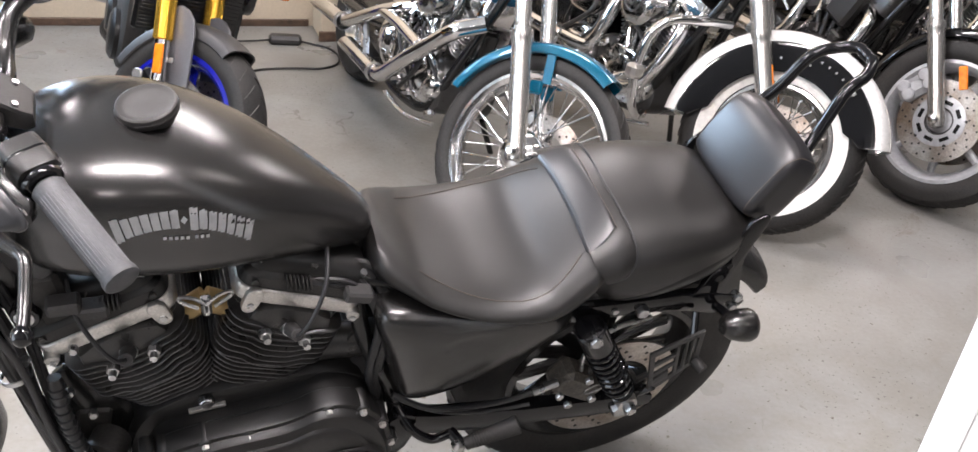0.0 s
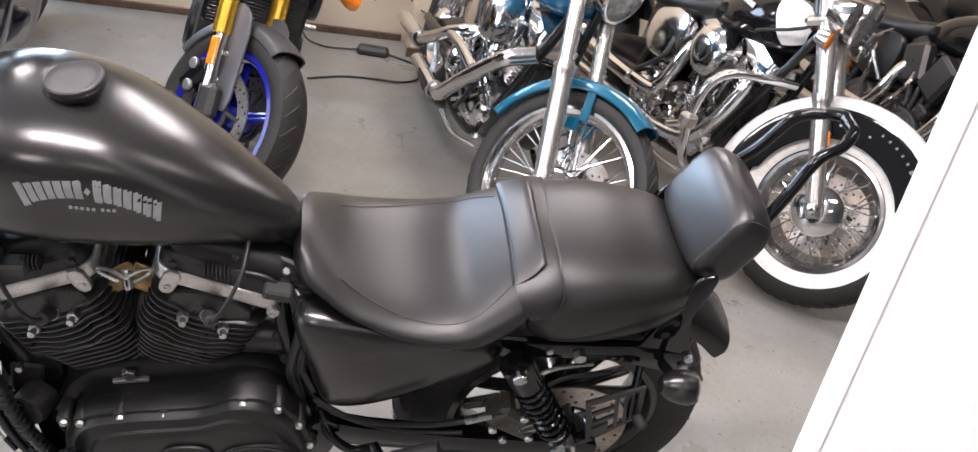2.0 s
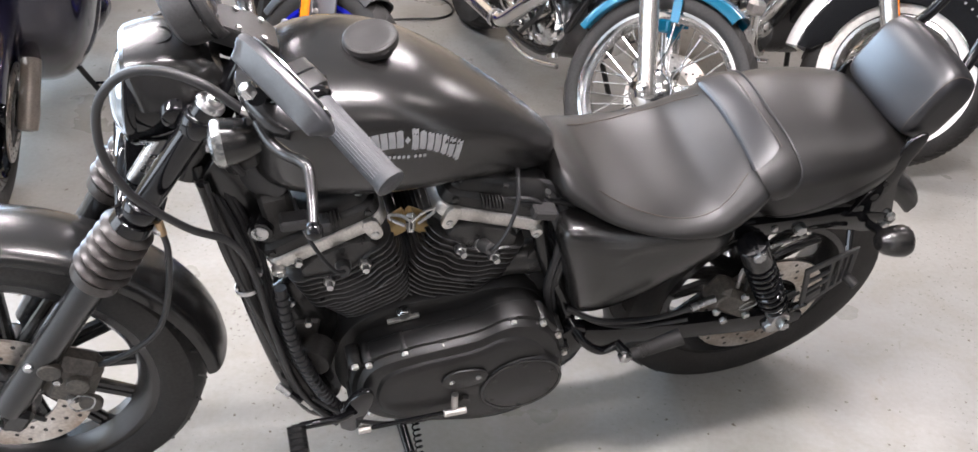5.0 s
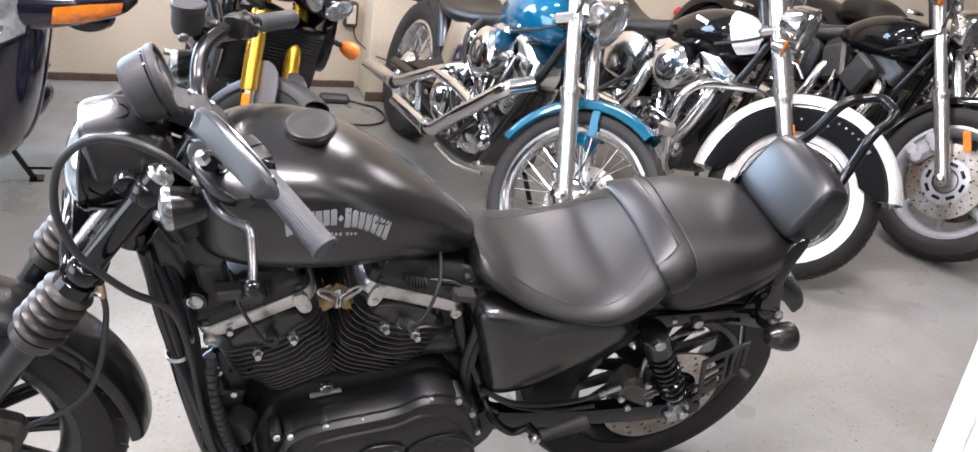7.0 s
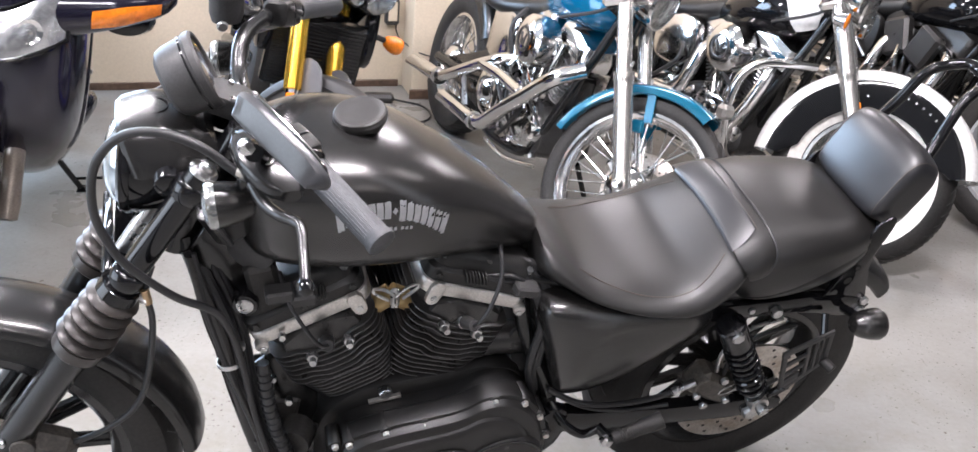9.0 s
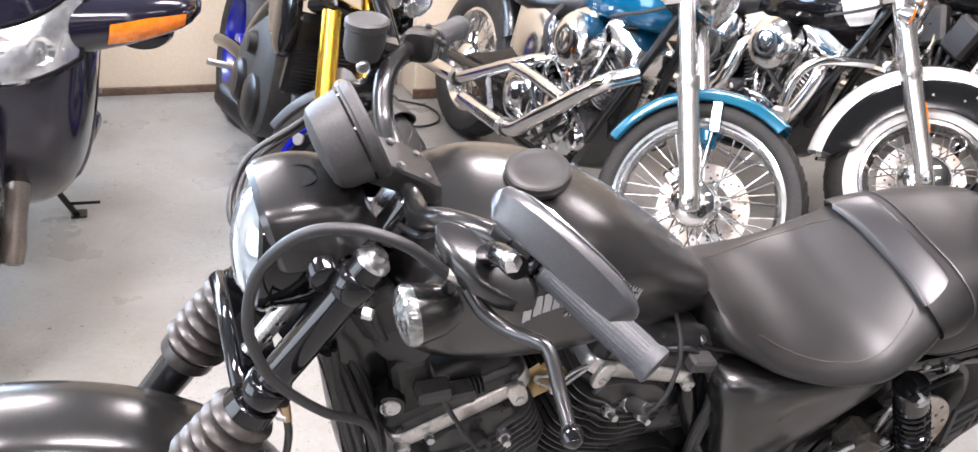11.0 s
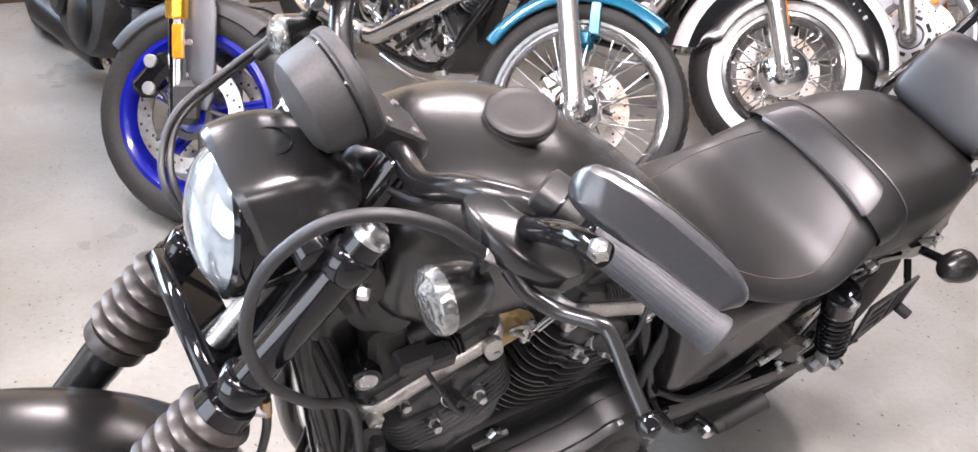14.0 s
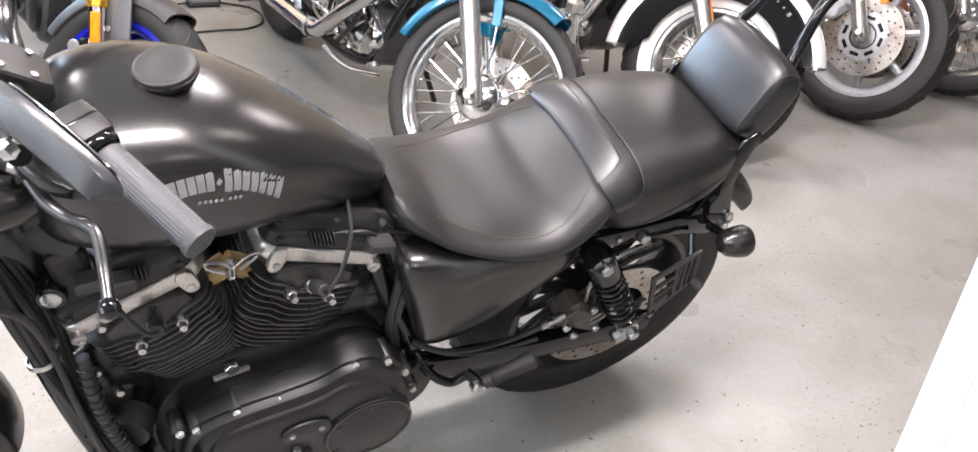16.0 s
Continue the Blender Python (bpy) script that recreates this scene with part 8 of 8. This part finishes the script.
def tourer(m):
    """Big dark touring machine with a broad fairing."""
    top = thing("motorcycle", m, "dark navy faired touring motorcycle with a large clear headlight", "motorcycle", "motorcycles")
    wb, R = 1.5, 0.30
    ax = Vector((-wb, 0, R))
    rake = radians(26)
    RISE = Matrix.Translation((0, 0, 0.035))
    up = Vector((math.sin(rake), 0, math.cos(rake)))
    cast_wheel(top, ax, R, 0.12, 0.218, I4, 6, GLOSS, twin=False)
    cast_wheel(top, (0, 0, 0.3), 0.3, 0.16, 0.205, I4, 6, GLOSS, twin=False)
    F = [(-wb - 0.075, 0.10, 0.74, 0.88), (-wb - 0.05, 0.17, 0.60, 0.93), (-wb + 0.01, 0.23, 0.46, 0.975), (-wb + 0.09, 0.255, 0.37, 1.01), (-wb + 0.18, 0.265, 0.30, 1.05), (-wb + 0.27, 0.262, 0.25, 1.09),
         (-wb + 0.40, 0.25, 0.19, 1.12), (-wb + 0.56, 0.24, 0.15, 1.08), (-wb + 0.72, 0.23, 0.14, 0.95), (-wb + 0.86, 0.22, 0.14, 0.80), (-wb + 0.98, 0.16, 0.18, 0.74)]
    fair = part("fairing", Geo(RISE).add(*loft([ring(x, *blend(F, x), et=2.5, eb=4.0, n=64) for x in steps_between(-wb - 0.075, -wb + 0.98, 40)])), NAVY, top, "deep navy wrap-around fairing", 60)

    def skin(x, z, out):
        hw, lo, hi = blend(F, x)
        zc = (lo + hi) / 2
        e = 2.5 if z > zc else 4.0
        t = min(abs(z - zc) / ((hi - lo) / 2), 1)
        return hw * max(1 - t ** e, 0) ** (1 / e) + out

    for s in (-1, 1):
        leg = part("fork_leg", Geo().add(*lathe([(0.012, -0.05), (0.027, -0.045), (0.031, 0.0), (0.028, 0.05), (0.027, 0.2), (0.031, 0.21), (0.031, 0.235), (0.021, 0.24)], ax + Vector((0.0, s * 0.105, 0)), up, 20)), DULLF, top, "dull bronze-grey fork leg")
        part("fork_tube", Geo().add(*rod(ax + Vector((0, s * 0.105, 0)) + up * 0.23, ax + Vector((0, s * 0.105, 0)) + up * 0.55, 0.0205, 16)), CHROME, leg)
        for q in (-0.012, 0.012):
            part("pinch_bolt", Geo().add(*bolt(ax + Vector((-0.02, s * 0.105 + q, -0.035)), (-1, 0, -0.2), 0.008, 0.01)), STEEL, leg)
        brake_disc(top, Matrix.Translation(ax + Vector((0, s * 0.07, 0))), 0.14, 0.65)
        # headlight half: a broad clear lens that sweeps up and back
        rows = []
        for k in range(9):
            v = k / 8
            row = []
            for q in range(9):
                u = q / 8
                x = -wb - 0.115 + 0.105 * u ** 2.4 + 0.035 * v
                z = 0.70 + 0.06 * u * u + (0.12 + 0.06 * u * u) * v
                row.append(Vector((x - 0.02 * math.sin(math.pi * min(max(u, 0.03), 0.97)) ** 0.5 * math.sin(math.pi * min(max(v, 0.03), 0.97)) ** 0.5, s * (0.006 + 0.215 * u), z)))
            rows.append(row)
        hl = part("headlight", Geo(RISE).add(*sheet(rows)), HEADL, top, "large clear faceted headlight")
        part("bezel", Geo(RISE).add(*tube(rows[0] + [r[-1] for r in rows] + rows[-1][::-1], 0.007, 8, 1)), GLOSS, hl)
        for q in (0.06, 0.135):
            part("bulb_cup", Geo(RISE).add(*lathe([(0.034, 0.0), (0.031, 0.012), (0.02, 0.006), (0.006, 0.0), (0.006, 0.014), (0.001, 0.016)], (-wb - 0.11 + q * 0.25, s * q, 0.77 + q * 0.12), (-1, s * 0.35, 0.1), 24)), CHROME, hl)
        # mirror arm with the amber lens set in its leading edge
        W = [(0.18, 0.0, 0.80, 0.08, 0.075), (0.25, 0.02, 0.815, 0.085, 0.07), (0.33, 0.04, 0.832, 0.085, 0.062), (0.41, 0.075, 0.85, 0.08, 0.052), (0.46, 0.10, 0.86, 0.06, 0.038), (0.485, 0.12, 0.866, 0.03, 0.018)]
        arm = part("mirror_arm", Geo(RISE).add(*loft([[Vector((-wb + 0.04 + blend(W, y)[0] + blend(W, y)[2] * math.cos(q * math.pi / 14), s * y, blend(W, y)[1] + 0.02 + blend(W, y)[3] * math.sin(q * math.pi / 14))) for q in range(28)] for y in steps_between(0.18, 0.485, 16)])), NAVY, top, "dark navy mirror arm", 60)
        rows = []
        for y in steps_between(0.275, 0.445, 9):
            t = (y - 0.275) / 0.17
            row = []
            for q in range(7):
                a = math.pi + 0.12 - 0.02 * t + (0.98 - 0.5 * abs(t - 0.45)) * (q / 6 - 0.35)
                cx, cz, rx, rz = blend(W, y)
                row.append(Vector((-wb + 0.04 + cx + (rx + 0.003) * math.cos(a), s * y, cz + 0.02 + (rz + 0.003) * math.sin(a))))
            rows.append(row)
        part("turn_signal", Geo(RISE).add(*sheet(rows)), ORANGE, arm, "amber turn signal lens")
        part("mirror", Geo(RISE).add(*loft([[Vector((-wb + 0.2 + dx, s * (0.35 + 0.085 * math.cos(q * math.pi / 12) * k), 0.80 + 0.055 * math.sin(q * math.pi / 12) * k)) for q in range(24)] for dx, k in ((-0.07, 0.4), (-0.055, 0.8), (-0.01, 1.0), (0.04, 0.95))])), GLOSS, arm)
        # raised side panel with a sharp edge, and the protruding tip-over guard
        rows = []
        for k in range(13):
            z0 = 0.36 + 0.036 * k
            row = []
            for q in range(15):
                x = -wb + 0.13 + 0.012 * k + (0.34 - 0.008 * k) * q / 14
                z = z0 + 0.22 * (x + wb - 0.16)
                edge = min(k, 12 - k, q, 14 - q)
                row.append(Vector((x, s * skin(x, z, (-0.003, 0.006, 0.008)[min(edge, 2)]), z)))
            rows.append(row)
        part("side_panel", Geo(RISE).add(*sheet(rows)), NAVY, fair, "creased navy side panel", 20)
        part("screw", Geo(RISE).add(*bolt((-wb + 0.2, s * skin(-wb + 0.2, 0.62, 0.008), 0.62), (-0.3, s, 0), 0.008, 0.004)), STEEL, fair)
        part("tip_guard", Geo(RISE).add(*loft([[Vector((x, s * (0.2 + d), z)) + Vector((0, s * r * 0.6 * math.cos(q * math.pi / 10), r * math.sin(q * math.pi / 10))) for q in range(20)] for x, d, z, r in ((-wb + 0.20, -0.03, 0.41, 0.05), (-wb + 0.26, 0.01, 0.435, 0.062), (-wb + 0.33, 0.045, 0.455, 0.056), (-wb + 0.39, 0.07, 0.465, 0.036), (-wb + 0.405, 0.075, 0.47, 0.013))])), NAVY, top, "dark grey plastic tip-over guard", 60)
    part("windscreen", Geo(RISE).add(*loft([ring(x, hw, lo, hi, et=2.2, eb=2.2, n=28) for x, hw, lo, hi in ((-wb + 0.1, 0.2, 1.0, 1.06), (-wb + 0.2, 0.2, 1.08, 1.18), (-wb + 0.32, 0.17, 1.22, 1.30), (-wb + 0.36, 0.1, 1.29, 1.32))])), SMOKE, top, "smoked windscreen", 60)
    part("front_fender", fender(R + 0.03, 0.16, -8, 150, ax, I4, drop=0.5), NAVY, top, "dark navy front mudguard")
    SE = [(-0.74, 0.1, 0.72, 0.88), (-0.4, 0.16, 0.68, 0.82), (-0.1, 0.16, 0.70, 0.88), (0.2, 0.14, 0.72, 0.90), (0.34, 0.08, 0.74, 0.86)]
    part("seat", Geo().add(*loft([ring(x, *blend(SE, x), et=2.6, eb=2.4, n=28) for x in steps_between(-0.74, 0.34, 16)])), VINYL, top, "black seat", 60)
    part("tail", Geo().add(*loft([ring(x, hw, lo, hi, n=28) for x, hw, lo, hi in ((-0.7, 0.15, 0.4, 0.72), (-0.1, 0.17, 0.5, 0.72), (0.3, 0.13, 0.58, 0.76), (0.44, 0.06, 0.64, 0.74))])), NAVY, top, "", 60)
    part("belly", Geo().add(*loft([ring(x, hw, lo, hi, n=28) for x, hw, lo, hi in ((-0.9, 0.18, 0.2, 0.6), (-0.7, 0.2, 0.18, 0.6), (-0.45, 0.19, 0.2, 0.58), (-0.36, 0.1, 0.28, 0.5))])), DUST, top, "", 60)
    st = part("side_stand", Geo().add(*tube([(-wb + 0.62, -0.15, 0.235), (-wb + 0.68, -0.2, 0.14), (-wb + 0.73, -0.255, 0.05)], 0.0105, 10)), GLOSS, top, "black side stand")
    part("stand_foot", Geo().add(*block((-wb + 0.74, -0.262, 0.046), (0.06, 0.05, 0.012), (-10, 0, 0), 0.003)), GLOSS, st)
    part("stand_pedal", Geo().add(*rod((-wb + 0.71, -0.225, 0.095), (-wb + 0.70, -0.32, 0.115), 0.0055, 8)), GLOSS, st)
    return top


tourer(bike_pose((-1.85, 2.205), (0.33, -0.944), 1.5, 10, 0.30))

# ---- small things ----
charger = thing("battery_charger", Matrix.Translation((-1.02, 4.29, 0)) @ pose(0, 0, 0, 0, 0, 12), "small black battery charger lying on the floor", "charger")
part("case", Geo().add(*block((0, 0, 0.021), (0.15, 0.07, 0.042), bev=0.014)), PLASTIC, charger)
part("label", Geo().add(*block((0, 0, 0.0425), (0.07, 0.035, 0.001), bev=0.0003)), DUST, charger)
part("lead", Geo().add(*tube([(0.07, 0, 0.014), (0.13, -0.01, 0.006), (0.20, -0.06, 0.006), (0.235, -0.16, 0.006), (0.22, -0.26, 0.006), (0.15, -0.32, 0.006), (0.04, -0.33, 0.006), (-0.1, -0.36, 0.006), (-0.24, -0.45, 0.006)], 0.005, 8, 8)), CABLE, charger)
part("mains_lead", Geo().add(*tube([(-0.07, 0, 0.016), (-0.14, 0.0, 0.008), (-0.24, -0.01, 0.008), (-0.33, 0.03, 0.03), (-0.36, 0.14, 0.12), (-0.22, 0.26, 0.2), (-0.05, 0.30, 0.29), (0.02, 0.30, 0.40)], 0.0042, 8, 8)), CABLE, charger)
wallbox = thing("wall_charger", ROOM @ Matrix.Translation((0.612, 4.632, 0.39)), "small grey plug-in charger on the cream wall", "charger")
part("case", Geo().add(*block((0, -0.022, 0), (0.07, 0.045, 0.13), bev=0.01)), PLASTIC, wallbox)
part("cover", Geo().add(*block((0, -0.047, 0.004), (0.045, 0.008, 0.095), bev=0.006)), CREAM, wallbox)
part("cable", Geo().add(*tube([(0.0, -0.03, 0.06), (0.0, -0.03, 0.085), (-0.02, -0.025, 0.10), (-0.06, -0.02, 0.06), (-0.09, -0.012, -0.08), (-0.10, -0.01, -0.2)], 0.003, 6)), CABLE, wallbox)
part("low_cable", Geo().add(*tube([(0.02, -0.03, -0.06), (0.025, -0.03, -0.1), (0.05, -0.05, -0.14), (0.12, -0.24, -0.16), (0.3, -0.245, -0.175), (0.5, -0.24, -0.15)], 0.0035, 6)), CABLE, wallbox)
